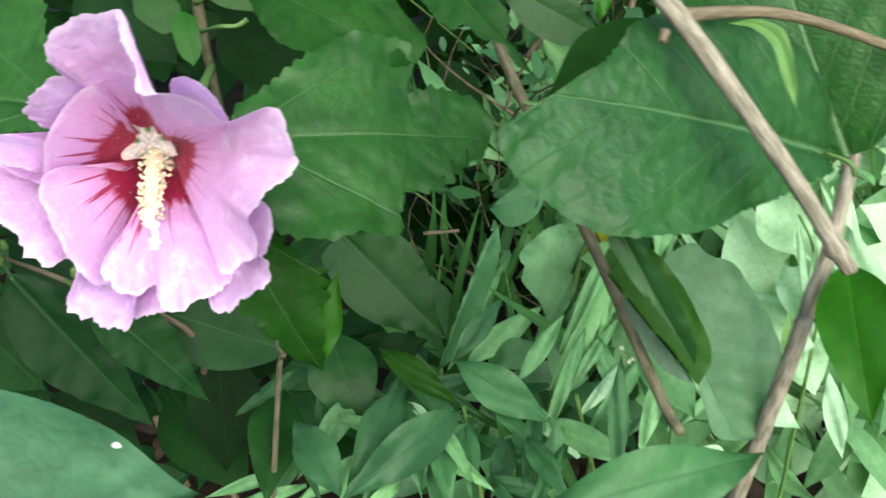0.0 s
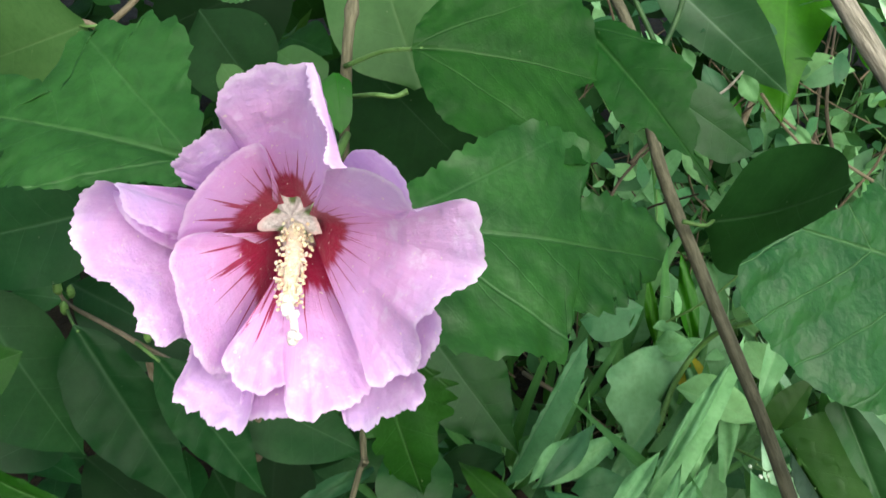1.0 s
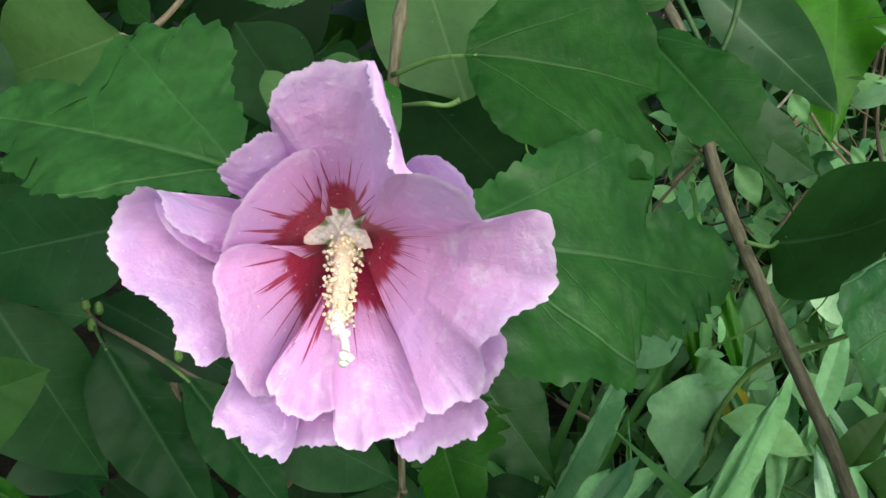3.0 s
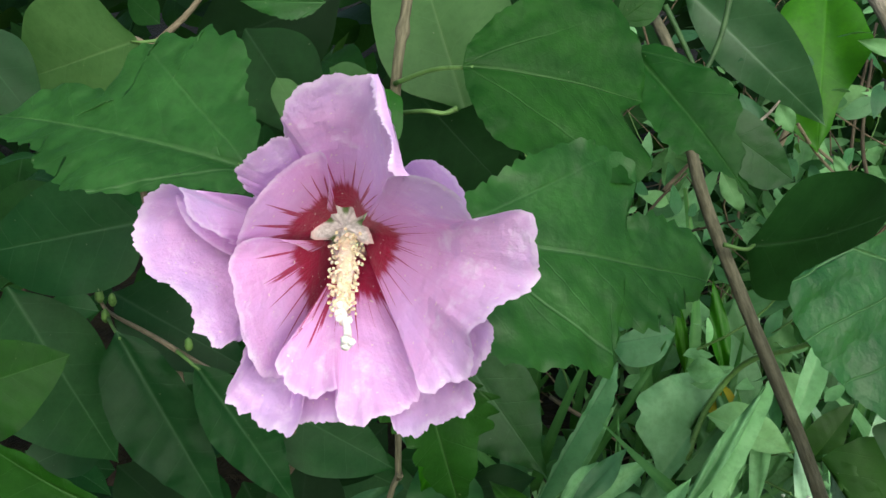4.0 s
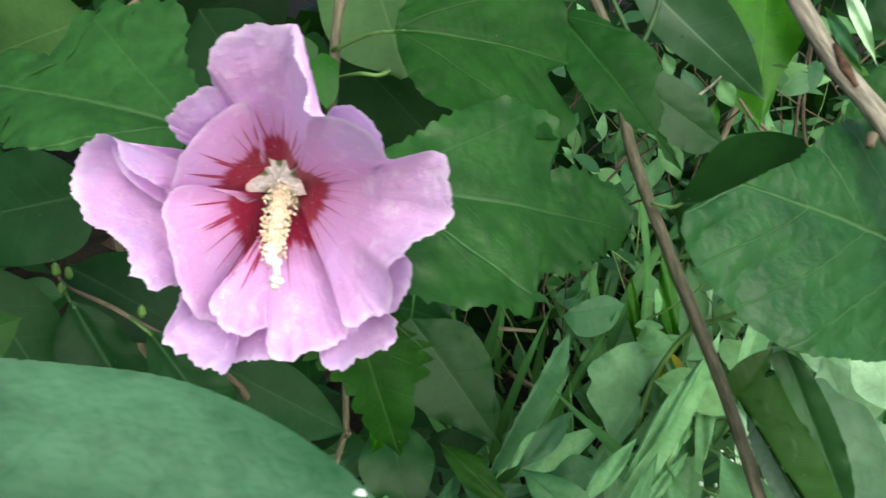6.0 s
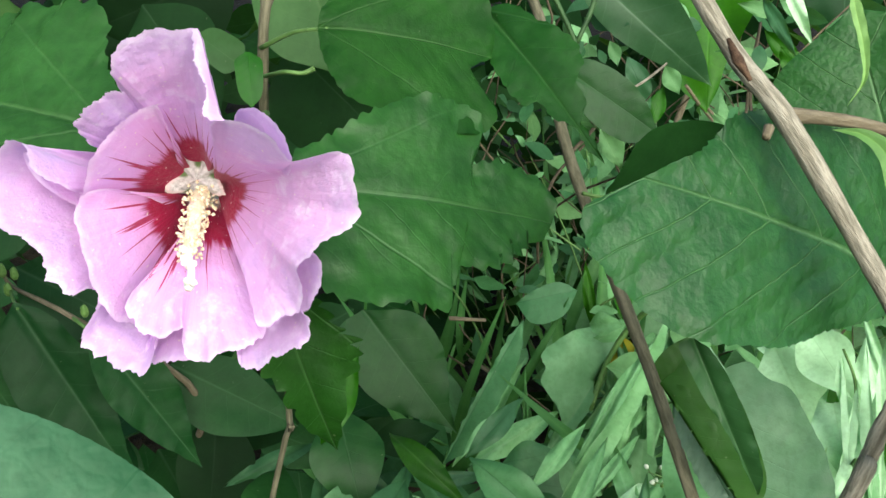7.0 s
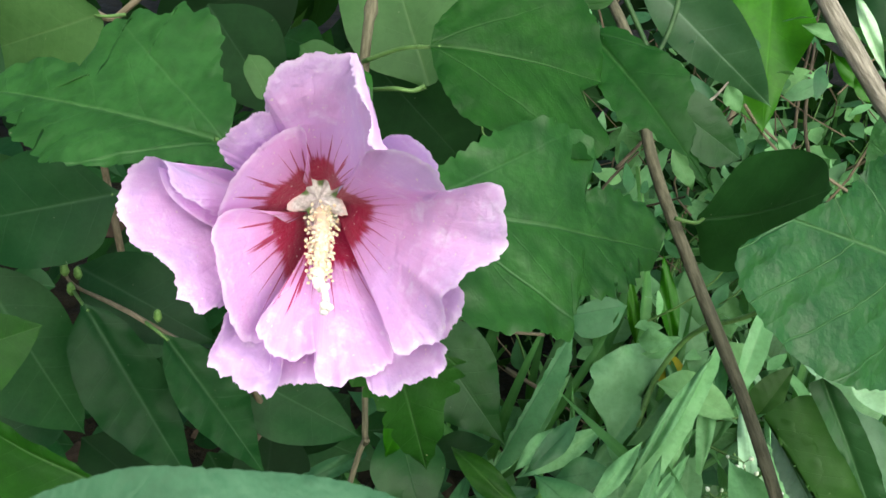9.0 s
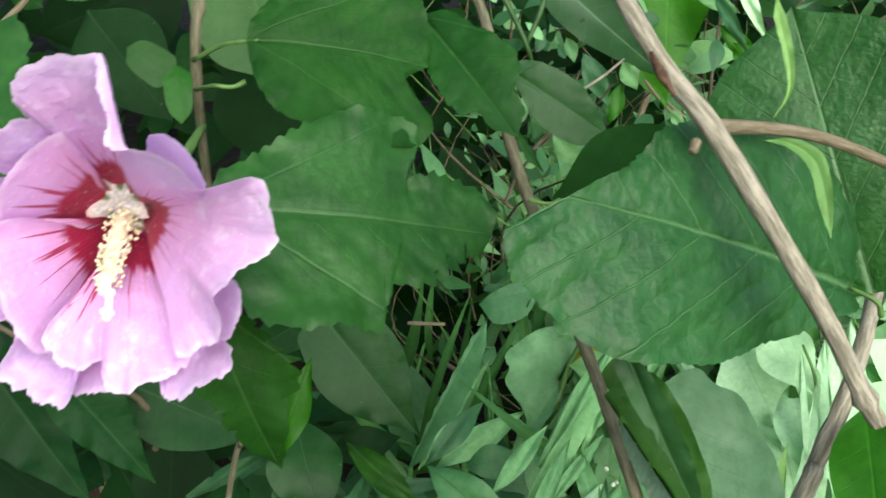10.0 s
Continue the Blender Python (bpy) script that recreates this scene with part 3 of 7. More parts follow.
def petal(flower, base, rim, material, bulge=0.0, frill=0.0006, crumple=0.001, seed=0, ns=270, nu=44):
    """A petal that fans out from its base to a rim curve; bulge: how far its middle stands towards the front."""
    b = Vector(base)
    edge, way = flow(rim, ns)
    longest = max((p - b).length for p in edge)
    calm = []
    for j in range(ns + 1):
        span = min(ns // 11, j, ns - j)
        near = edge[j - span : j + span + 1]
        calm.append(sum(near, Vector()) / len(near))
    rows, uvs, rims = [], [], []
    for i in range(nu + 1):
        u = i / nu
        row, uvr, ur = [], [], []
        for j, m in enumerate(edge):
            run = way * j / ns
            d = calm[j].lerp(m, max(0.0, u - 0.25) / 0.75 * u) - b
            share = d.length / longest
            away = d.normalized()
            loose = min(1.0, max(0.0, (share - 0.35) * 3))
            frilled = frill * loose * (noise.noise((run * 170, seed, 0)) + 0.7 * noise.noise((run * 420, seed, 2)) + 0.4 * noise.noise((run * 900, seed, 5)) + 0.35 * noise.noise((run * 1900, seed, 6)))
            p = b + away * 0.002 + (d - away * 0.002) * u + FRONT * (4 * bulge * u * (1 - u) * share)
            p += away * frilled * u ** 6
            p += FRONT * (0.7 * frill * loose * u ** 5 * noise.noise((run * 230, seed, 9)))
            q = p * 55
            fold = noise.noise((q.x, q.y + seed * 3.7, q.z)) + 0.5 * noise.noise((2.3 * q.x, 2.3 * q.y + seed * 3.7, 2.3 * q.z)) + 0.18 * noise.noise((5.5 * q.x, 5.5 * q.y + seed, 5.5 * q.z)) + 0.12 * noise.noise((run * 420, 3 * u, seed + 3))
            p += FRONT * (crumple * share * min(1.0, 1.6 * u) * fold)
            row.append(tuple(p))
            uvr.append((run / 0.1, (p - b).length / 0.07))
            ur.append((1 - (1 - u) * share * (longest / 0.06), j / ns))
        rows.append(row)
        uvs.append(uvr)
        rims.append(ur)
    return part("petal", grid_mesh("petal", rows, uvs, material, rims), flower)


def petal_lip(flower, fold, edge, material, seed=0, n=160, nu=12, label="pale petal margin folded forward"):
    """A margin that folds over towards the front, from its fold to its free edge."""
    a, way = flow(fold, n)
    c, _ = flow(edge, n)
    rows, uvs, rims = [], [], []
    for i in range(nu + 1):
        u = i / nu
        row, uvr, ur = [], [], []
        for j in range(n + 1):
            run = way * j / n
            ends = math.sin(math.pi * min(1.0, max(0.0, j / n)))
            p = a[j].lerp(c[j], u) + FRONT * (0.0022 * math.sin(math.pi * (0.12 + 0.7 * u)) * min(1.0, 2.5 * ends))
            p += (c[j] - a[j]).normalized() * (0.0016 * u ** 4 * (noise.noise((run * 260, seed, 0)) + 0.6 * noise.noise((run * 620, seed, 3)) + 0.4 * noise.noise((run * 1500, seed, 4))))
            row.append(tuple(p))
            uvr.append((run / 0.1, 0.75 + 0.2 * u))
            ur.append((0.9 + 0.1 * u, 0.5))
        rows.append(row)
        uvs.append(uvr)
        rims.append(ur)
    return part("petal_margin", grid_mesh("petal_margin", rows, uvs, material, rims), flower, label)


flower = thing("hibiscus_flower", "open pink hibiscus blossom with dark red eye and cream stamens", "flower")
petal(flower, (-0.1259, 0.2880, 0.5792), [(-0.1405, 0.2580, 0.5856), (-0.1450, 0.2360, 0.6035), (-0.1478, 0.2310, 0.6089), (-0.1497, 0.2310, 0.6130), (-0.1524, 0.2330, 0.6166), (-0.1569, 0.2355, 0.6166), (-0.1630, 0.2370, 0.6119), (-0.1676, 0.2370, 0.6032), (-0.1671, 0.2350, 0.5970), (-0.1624, 0.2320, 0.5900), (-0.1551, 0.2290, 0.5870), (-0.1495, 0.2270, 0.5840), (-0.1474, 0.2250, 0.5780), (-0.1430, 0.2230, 0.5757), (-0.1408, 0.2225, 0.5731), (-0.1387, 0.2300, 0.5708), (-0.1370, 0.2400, 0.5664), (-0.1313, 0.2680, 0.5627)], MAT_PETAL_OUT, bulge=-0.004, frill=0.0019, crumple=0.0022, seed=1)
petal(flower, (-0.1289, 0.2880, 0.5799), [(-0.1392, 0.2640, 0.5767), (-0.1474, 0.2460, 0.5926), (-0.1536, 0.2405, 0.6022), (-0.1564, 0.2405, 0.6093), (-0.1583, 0.2460, 0.6109), (-0.1568, 0.2525, 0.6079), (-0.1502, 0.2585, 0.6051), (-0.1422, 0.2630, 0.6026), (-0.1331, 0.2760, 0.5902)], MAT_PETAL_OUT, bulge=0.001, frill=0.0003, crumple=0.0008, seed=2)
petal(flower, (-0.1234, 0.2900, 0.5851), [(-0.1319, 0.2720, 0.5901), (-0.1367, 0.2500, 0.6086), (-0.1371, 0.2400, 0.6175), (-0.1365, 0.2360, 0.6226), (-0.1336, 0.2350, 0.6257), (-0.1298, 0.2350, 0.6300), (-0.1265, 0.2370, 0.6323), (-0.1231, 0.2400, 0.6325), (-0.1217, 0.2520, 0.6235), (-0.1214, 0.2720, 0.6051)], MAT_PETAL_OUT, bulge=0.003, frill=0.003, crumple=0.0016, seed=3)
petal(flower, (-0.1134, 0.2900, 0.5841), [(-0.1065, 0.2750, 0.6016), (-0.0935, 0.2460, 0.6219), (-0.0874, 0.2360, 0.6307), (-0.0818, 0.2330, 0.6321), (-0.0770, 0.2310, 0.6298), (-0.0733, 0.2300, 0.6247), (-0.0725, 0.2320, 0.6177), (-0.0835, 0.2560, 0.5993), (-0.0988, 0.2750, 0.5885)], MAT_PETAL_OUT, bulge=0.002, frill=0.0016, crumple=0.001, seed=4)
petal(flower, (-0.1133, 0.2900, 0.5754), [(-0.0981, 0.2720, 0.5839), (-0.0780, 0.2460, 0.5862), (-0.0645, 0.2260, 0.5910), (-0.0625, 0.2225, 0.5903), (-0.0625, 0.2215, 0.5856), (-0.0650, 0.2220, 0.5783), (-0.0683, 0.2235, 0.5735), (-0.0749, 0.2300, 0.5696), (-0.0958, 0.2620, 0.5709)], MAT_PETAL_OUT, bulge=-0.002, frill=0.0018, crumple=0.001, seed=5)
petal(flower, (-0.1214, 0.2900, 0.5677), [(-0.1235, 0.2680, 0.5681), (-0.1218, 0.2360, 0.5585), (-0.1193, 0.2225, 0.5511), (-0.1155, 0.2200, 0.5514), (-0.1100, 0.2185, 0.5543), (-0.1036, 0.2195, 0.5549), (-0.0987, 0.2265, 0.5565), (-0.1027, 0.2520, 0.5633)], MAT_PETAL_OUT, bulge=-0.003, frill=0.0018, crumple=0.0045, seed=6)
petal(flower, (-0.1234, 0.2900, 0.5697), [(-0.1269, 0.2700, 0.5708), (-0.1330, 0.2440, 0.5661), (-0.1355, 0.2340, 0.5675), (-0.1363, 0.2260, 0.5631), (-0.1377, 0.2205, 0.5564), (-0.1336, 0.2190, 0.5543), (-0.1273, 0.2175, 0.5518), (-0.1213, 0.2170, 0.5503), (-0.1166, 0.2170, 0.5515), (-0.1152, 0.2195, 0.5561), (-0.1177, 0.2310, 0.5585), (-0.1157, 0.2600, 0.5651)], MAT_PETAL_OUT, bulge=-0.003, frill=0.0024, crumple=0.005, seed=7)
petal(flower, (-0.1132, 0.2900, 0.5687), [(-0.1055, 0.2640, 0.5685), (-0.0925, 0.2290, 0.5597), (-0.0891, 0.2220, 0.5570), (-0.0863, 0.2175, 0.5565), (-0.0811, 0.2165, 0.5569), (-0.0758, 0.2170, 0.5604), (-0.0714, 0.2180, 0.5640), (-0.0662, 0.2185, 0.5671), (-0.0650, 0.2190, 0.5696), (-0.0664, 0.2205, 0.5736), (-0.0692, 0.2235, 0.5733), (-0.0771, 0.2330, 0.5711), (-0.0963, 0.2640, 0.5739)], MAT_PETAL_OUT, bulge=-0.003, frill=0.0022, crumple=0.0045, seed=8)
petal(flower, (-0.1155, 0.2795, 0.5896), [(-0.1170, 0.2755, 0.5935), (-0.1206, 0.2735, 0.5983), (-0.1262, 0.2725, 0.6034), (-0.1270, 0.2560, 0.6207), (-0.1235, 0.2385, 0.6348), (-0.1212, 0.2310, 0.6420), (-0.1178, 0.2300, 0.6482), (-0.1125, 0.2320, 0.6511), (-0.1073, 0.2340, 0.6525), (-0.1019, 0.2360, 0.6513), (-0.0980, 0.2365, 0.6524), (-0.0944, 0.2310, 0.6472), (-0.0906, 0.2240, 0.6411), (-0.0872, 0.2190, 0.6337), (-0.0928, 0.2430, 0.6173), (-0.1036, 0.2680, 0.6026), (-0.1080, 0.2720, 0.5988), (-0.1117, 0.2755, 0.5941)], MAT_PETAL, bulge=0.0015, frill=0.0016, crumple=0.0014, seed=11)
petal(flower, (-0.1182, 0.2795, 0.5872), [(-0.1196, 0.2755, 0.5875), (-0.1212, 0.2740, 0.5822), (-0.1270, 0.2725, 0.5763), (-0.1340, 0.2600, 0.5806), (-0.1387, 0.2480, 0.5885), (-0.1386, 0.2385, 0.5980), (-0.1352, 0.2345, 0.6067), (-0.1308, 0.2345, 0.6151), (-0.1255, 0.2375, 0.6218), (-0.1202, 0.2415, 0.6258), (-0.1157, 0.2425, 0.6278), (-0.1127, 0.2400, 0.6279), (-0.1134, 0.2462, 0.6194), (-0.1169, 0.2585, 0.6070), (-0.1198, 0.2685, 0.5978), (-0.1196, 0.2755, 0.5911)], MAT_PETAL, bulge=-0.001, frill=0.0007, crumple=0.001, seed=12)
petal(flower, (-0.1122, 0.2795, 0.5873), [(-0.1091, 0.2755, 0.5920), (-0.1052, 0.2710, 0.5980), (-0.1006, 0.2560, 0.6102), (-0.0966, 0.2420, 0.6198), (-0.0911, 0.2220, 0.6311), (-0.0849, 0.2165, 0.6344), (-0.0779, 0.2160, 0.6330), (-0.0730, 0.2165, 0.6291), (-0.0696, 0.2180, 0.6237), (-0.0684, 0.2240, 0.6214), (-0.0644, 0.2270, 0.6218), (-0.0586, 0.2290, 0.6228), (-0.0550, 0.2280, 0.6213), (-0.0535, 0.2260, 0.6154), (-0.0523, 0.2245, 0.6047), (-0.0558, 0.2230, 0.6019), (-0.0616, 0.2200, 0.5986), (-0.0658, 0.2175, 0.5949), (-0.0681, 0.2160, 0.5921), (-0.0667, 0.2155, 0.5856), (-0.0683, 0.2155, 0.5789), (-0.0733, 0.2155, 0.5753), (-0.0801, 0.2160, 0.5724), (-0.0829, 0.2210, 0.5745), (-0.0887, 0.2345, 0.5762), (-0.0941, 0.2480, 0.5811), (-0.0984, 0.2625, 0.5876), (-0.1035, 0.2705, 0.5877), (-0.1090, 0.2755, 0.5883)], MAT_PETAL, bulge=0.0035, frill=0.0018, crumple=0.0012, seed=13)
petal(flower, (-0.1176, 0.2795, 0.5833), [(-0.1189, 0.2755, 0.5851), (-0.1206, 0.2705, 0.5840), (-0.1229, 0.2640, 0.5854), (-0.1253, 0.2505, 0.5946), (-0.1299, 0.2390, 0.6017), (-0.1342, 0.2325, 0.6029), (-0.1373, 0.2297, 0.5991), (-0.1355, 0.2260, 0.5915), (-0.1334, 0.2245, 0.5817), (-0.1314, 0.2240, 0.5720), (-0.1294, 0.2260, 0.5645), (-0.1261, 0.2380, 0.5548), (-0.1202, 0.2520, 0.5544), (-0.1151, 0.2680, 0.5649), (-0.1153, 0.2735, 0.5748), (-0.1162, 0.2755, 0.5808)], MAT_PETAL, bulge=0.001, frill=0.0009, crumple=0.001, seed=14)
petal(flower, (-0.1137, 0.2795, 0.5834), [(-0.1147, 0.2755, 0.5810), (-0.1152, 0.2700, 0.5776), (-0.1148, 0.2640, 0.5746), (-0.1149, 0.2480, 0.5753), (-0.1191, 0.2340, 0.5752), (-0.1221, 0.2255, 0.5733), (-0.1231, 0.2235, 0.5697), (-0.1204, 0.2210, 0.5650), (-0.1133, 0.2190, 0.5634), (-0.1066, 0.2185, 0.5654), (-0.1039, 0.2185, 0.5672), (-0.1044, 0.2175, 0.5626), (-0.1024, 0.2160, 0.5586), (-0.0981, 0.2155, 0.5581), (-0.0931, 0.2160, 0.5603), (-0.0892, 0.2170, 0.5617), (-0.0829, 0.2260, 0.5609), (-0.0844, 0.2390, 0.5641), (-0.0907, 0.2560, 0.5709), (-0.0952, 0.2655, 0.5774), (-0.0991, 0.2715, 0.5837), (-0.1050, 0.2745, 0.5827), (-0.1101, 0.2755, 0.5837)], MAT_PETAL, bulge=0.006, frill=0.0018, crumple=0.002, seed=15)
petal_lip(flower, [(-0.0980, 0.2365, 0.6524), (-0.0962, 0.2345, 0.6497), (-0.0945, 0.2312, 0.6471), (-0.0925, 0.2275, 0.6441), (-0.0906, 0.2237, 0.6412), (-0.0886, 0.2205, 0.6379), (-0.0870, 0.2175, 0.6351), (-0.0854, 0.2160, 0.6342)], [(-0.1000, 0.2370, 0.6518), (-0.0986, 0.2350, 0.6489), (-0.0973, 0.2305, 0.6468), (-0.0956, 0.2265, 0.6445), (-0.0916, 0.2215, 0.6421), (-0.0903, 0.2175, 0.6393), (-0.0904, 0.2145, 0.6355), (-0.0886, 0.2145, 0.6344)], MAT_PETAL_OUT, seed=21)


def stamen_column(flower):
    a, b, c, d = [Vector(p) for p in ((-0.1157, 0.2810, 0.5889), (-0.1097, 0.2520, 0.5886), (-0.1070, 0.2355, 0.5830), (-0.1022, 0.2235, 0.5801))]
    column = part("staminal_column", tube("staminal_column", [a, b, c], [0.0028, 0.0025, 0.0018], MAT_CREAM, sides=12), flower, "cream staminal column")
    rnd = random.Random(5)
    verts, faces = [], []
    def ball(p, r):
        n = len(verts)
        for k in range(5):
            th = math.pi * k / 4
            for q in range(6):
                an = 6.2832 * q / 6
                e = r * rnd.uniform(0.8, 1.2)
                verts.append((p.x + e * math.sin(th) * math.cos(an), p.y + e * math.sin(th) * math.sin(an), p.z + e * math.cos(th)))
        for k in range(4):
            for q in range(6):
                faces.append((n + k * 6 + q, n + k * 6 + (q + 1) % 6, n + (k + 1) * 6 + (q + 1) % 6, n + (k + 1) * 6 + q))
    axis = (c - a).normalized()
    e1 = axis.orthogonal().normalized()
    e2 = axis.cross(e1)
    ball(Vector((0, 0, 0)), 0.001)
    me = bpy.data.meshes.new("anther")
    me.from_pydata(verts, [], faces)
    me.polygons.foreach_set("use_smooth", [True] * len(me.polygons))
    me.materials.append(MAT_CREAM)
    for i in range(298):
        f = rnd.uniform(0.24, 1.0)
        p = a * (1 - f) ** 2 + b * 2 * f * (1 - f) + c * f * f
        an = rnd.uniform(0, 6.2832)
        out = rnd.uniform(0.0026, 0.0064) * (1.0 - 0.3 * f)
        q = p + (e1 * math.cos(an) + e2 * math.sin(an)) * out + axis * rnd.uniform(-0.001, 0.001)
        part("anther", me, column, m=Matrix.LocRotScale(q, Euler((rnd.uniform(0, 3), rnd.uniform(0, 3), 0)), Vector((1, 1, rnd.uniform(0.7, 1.3))) * rnd.uniform(0.45, 0.75)))
    style = part("style", tube("style", [c, (c + d) / 2 + Vector((0.0006, 0, 0)), d], [0.0013, 0.0011, 0.0012], MAT_STIGMA, sides=8), column, "white style")
    verts, faces = [], []
    for k in range(7):
        ball(d + Vector((rnd.uniform(-1, 1), rnd.uniform(-1, 1), rnd.uniform(-1, 1))) * 0.0012, 0.0014)
    for k in range(6):
        ball(c + (d - c) * rnd.uniform(0.0, 0.35) + Vector((rnd.uniform(-1, 1), 0, rnd.uniform(-1, 1))) * 0.0022, 0.0013)
    me = bpy.data.meshes.new("stigma")
    me.from_pydata(verts, [], faces)
    me.polygons.foreach_set("use_smooth", [True] * len(me.polygons))
    me.materials.append(MAT_STIGMA)
    part("stigma", me, column, "white stigma lobes")

stamen_column(flower)

part("pedicel", tube("pedicel", [(-0.1174, 0.2861, 0.5829), (-0.1209, 0.3085, 0.5723), (-0.1160, 0.3620, 0.5860)], [0.0045, 0.004, 0.0016], MAT_GREENSTEM), flower, "green calyx and stalk")
part("throat", tube("throat", [(-0.1180, 0.2950, 0.5800), (-0.1170, 0.2880, 0.5830), (-0.1160, 0.2830, 0.5855)], [0.004, 0.0070, 0.0085], MAT_THROAT, sides=20), flower, "green throat of the blossom")


def star_material():
    """Downy white arms, green in the slits between them."""
    m, nt, p = blank("downy_star")
    sep = nt.nodes.new("ShaderNodeSeparateXYZ")
    uv = nt.nodes.new("ShaderNodeTexCoord")
    link(nt, uv.outputs["UV"], sep.inputs[0])
    turn = math_node(nt, "COSINE", math_node(nt, "MULTIPLY_ADD", sep.outputs[0], 10 * math.pi, 2.5 * math.pi))
    slit = math_node(nt, "MULTIPLY", band(nt, turn, -0.2, -0.9), band(nt, sep.outputs[1], 0.5, 0.8))
    down = noise_node(nt, 700, 4, uv.outputs["Object"], 0.7)
    col = blend(nt, band(nt, down, 0.35, 0.65), (0.38, 0.37, 0.34), (0.63, 0.61, 0.59))
    col = blend(nt, band(nt, sep.outputs[1], 0.75, 1.0), col, (0.60, 0.44, 0.42))
    col = blend(nt, slit, col, (0.09, 0.15, 0.04))
    link(nt, col, p.inputs["Base Color"])
    p.inputs["Roughness"].default_value = 0.8
    p.inputs["Sheen Weight"].default_value = 0.3
    link(nt, bump(nt, down, 0.8, 0.0008), p.inputs["Normal"])
    return m


def star(flower):
    """The pale five-armed foot of the stamen column, between the claws of the petals."""
    side = FRONT.cross(Vector((0, 0, 1))).normalized()
    up = side.cross(FRONT)
    at = Vector((-0.1145, 0.2711, 0.5926))
    rows, uvs = [], []
    for k in range(15):
        f = k / 14
        row = []
        for q in range(81):
            an = 6.28318 * q / 80
            arm = 0.5 + 0.5 * math.cos(5 * (an + math.pi / 2))
            r = f * (0.0062 + 0.0044 * arm ** 1.3) * (1 + 0.16 * noise.noise((3 * math.cos(an), 3 * math.sin(an), 1)) + 0.10 * f * noise.noise((14 * math.cos(an), 14 * math.sin(an), 2)))
            lift = 0.0040 * (1 - f) ** 2 + (0.0008 + 0.0038 * arm) * f + 0.0004 * noise.noise((400 * r * math.cos(an), 400 * r * math.sin(an), 3))
            row.append(tuple(at + side * (r * math.cos(an)) + up * (r * math.sin(an)) + FRONT * lift))
        rows.append(row)
        uvs.append([(q / 80, f) for q in range(81)])
    return part("hub", grid_mesh("hub", rows, uvs, star_material()), flower, "white five-armed foot of the stamen column")


star(flower)

# ---- the hibiscus shrub ----
shrub = thing("hibiscus_shrub", "hibiscus shrub with lobed toothed green leaves on grey twigs", "shrub", )
stem(shrub, [(-0.1823, 0.2725, 0.0237), (-0.1119, 0.3269, 0.4046), (-0.1044, 0.3326, 0.4447), (-0.1175, 0.3640, 0.5600), (-0.1160, 0.3620, 0.6160), (-0.1153, 0.3729, 0.6383), (-0.1136, 0.3863, 0.6687)], [0.003, 0.0015, 0.0015, 0.002, 0.0022, 0.0022, 0.002], MAT_TAN, name='twig', label='grey-brown woody twig', knots=(0.62, 0.8), seed=3)
shaped_leaf(shrub, (-0.1500, 0.2823, 0.6047), (-0.2567, 0.3093, 0.6034), (-0.131, -0.477, 0.869), [(-0.091, -0.034), (-0.137, 0.102), (-0.215, 0.298), (-0.259, 0.458), (-0.240, 0.533), (-0.212, 0.567), (-0.189, 0.660), (-0.130, 0.696), (-0.117, 0.823), (-0.085, 0.907)], [(0.127, 0.024), (0.253, 0.133), (0.419, 0.214), (0.484, 0.315), (0.452, 0.331), (0.499, 0.390), (0.417, 0.397), (0.419, 0.473), (0.434, 0.531), (0.372, 0.542), (0.345, 0.605), (0.273, 0.608), (0.168, 0.514), (0.145, 0.570), (0.165, 0.666), (0.156, 0.778), (0.096, 0.906), (0.039, 0.942)], MAT_HIB, stalk=(-0.1300, 0.3276, 0.5785), bow=0.04, fold=0.08, wave=0.03, quilt=0.010, ribs=5.5, slope=0.9, teeth=24, bite=0.02, nu=150, nv=16)
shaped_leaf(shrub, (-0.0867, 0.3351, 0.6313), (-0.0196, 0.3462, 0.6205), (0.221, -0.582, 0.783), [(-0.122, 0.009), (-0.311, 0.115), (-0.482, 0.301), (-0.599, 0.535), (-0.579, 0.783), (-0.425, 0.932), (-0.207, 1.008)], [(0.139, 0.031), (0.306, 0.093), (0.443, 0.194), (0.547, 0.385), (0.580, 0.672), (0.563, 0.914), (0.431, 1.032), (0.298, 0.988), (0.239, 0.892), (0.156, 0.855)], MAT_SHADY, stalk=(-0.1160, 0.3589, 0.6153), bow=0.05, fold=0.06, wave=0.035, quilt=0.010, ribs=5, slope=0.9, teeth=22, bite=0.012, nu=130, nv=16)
shaped_leaf(shrub, (-0.0813, 0.2616, 0.5979), (0.0080, 0.3059, 0.5695), (0.476, -0.491, 0.729), [(-0.056, -0.004), (-0.112, 0.019), (-0.186, 0.125), (-0.276, 0.233), (-0.347, 0.346), (-0.405, 0.487), (-0.411, 0.631), (-0.372, 0.710), (-0.306, 0.721), (-0.246, 0.674), (-0.184, 0.667), (-0.203, 0.777), (-0.205, 0.904), (-0.146, 0.991), (-0.082, 1.020)], [(0.104, -0.003), (0.273, 0.029), (0.348, 0.081), (0.394, 0.173), (0.404, 0.250), (0.387, 0.351), (0.398, 0.458), (0.387, 0.519), (0.329, 0.516), (0.280, 0.557), (0.236, 0.549), (0.232, 0.671), (0.178, 0.796), (0.102, 0.876), (0.080, 0.940)], MAT_LOBE, stalk=(-0.1051, 0.3167, 0.5741), bow=0.03, fold=0.05, wave=0.035, quilt=0.010, ribs=5.5, slope=0.9, teeth=26, bite=0.026, nu=150, nv=18)
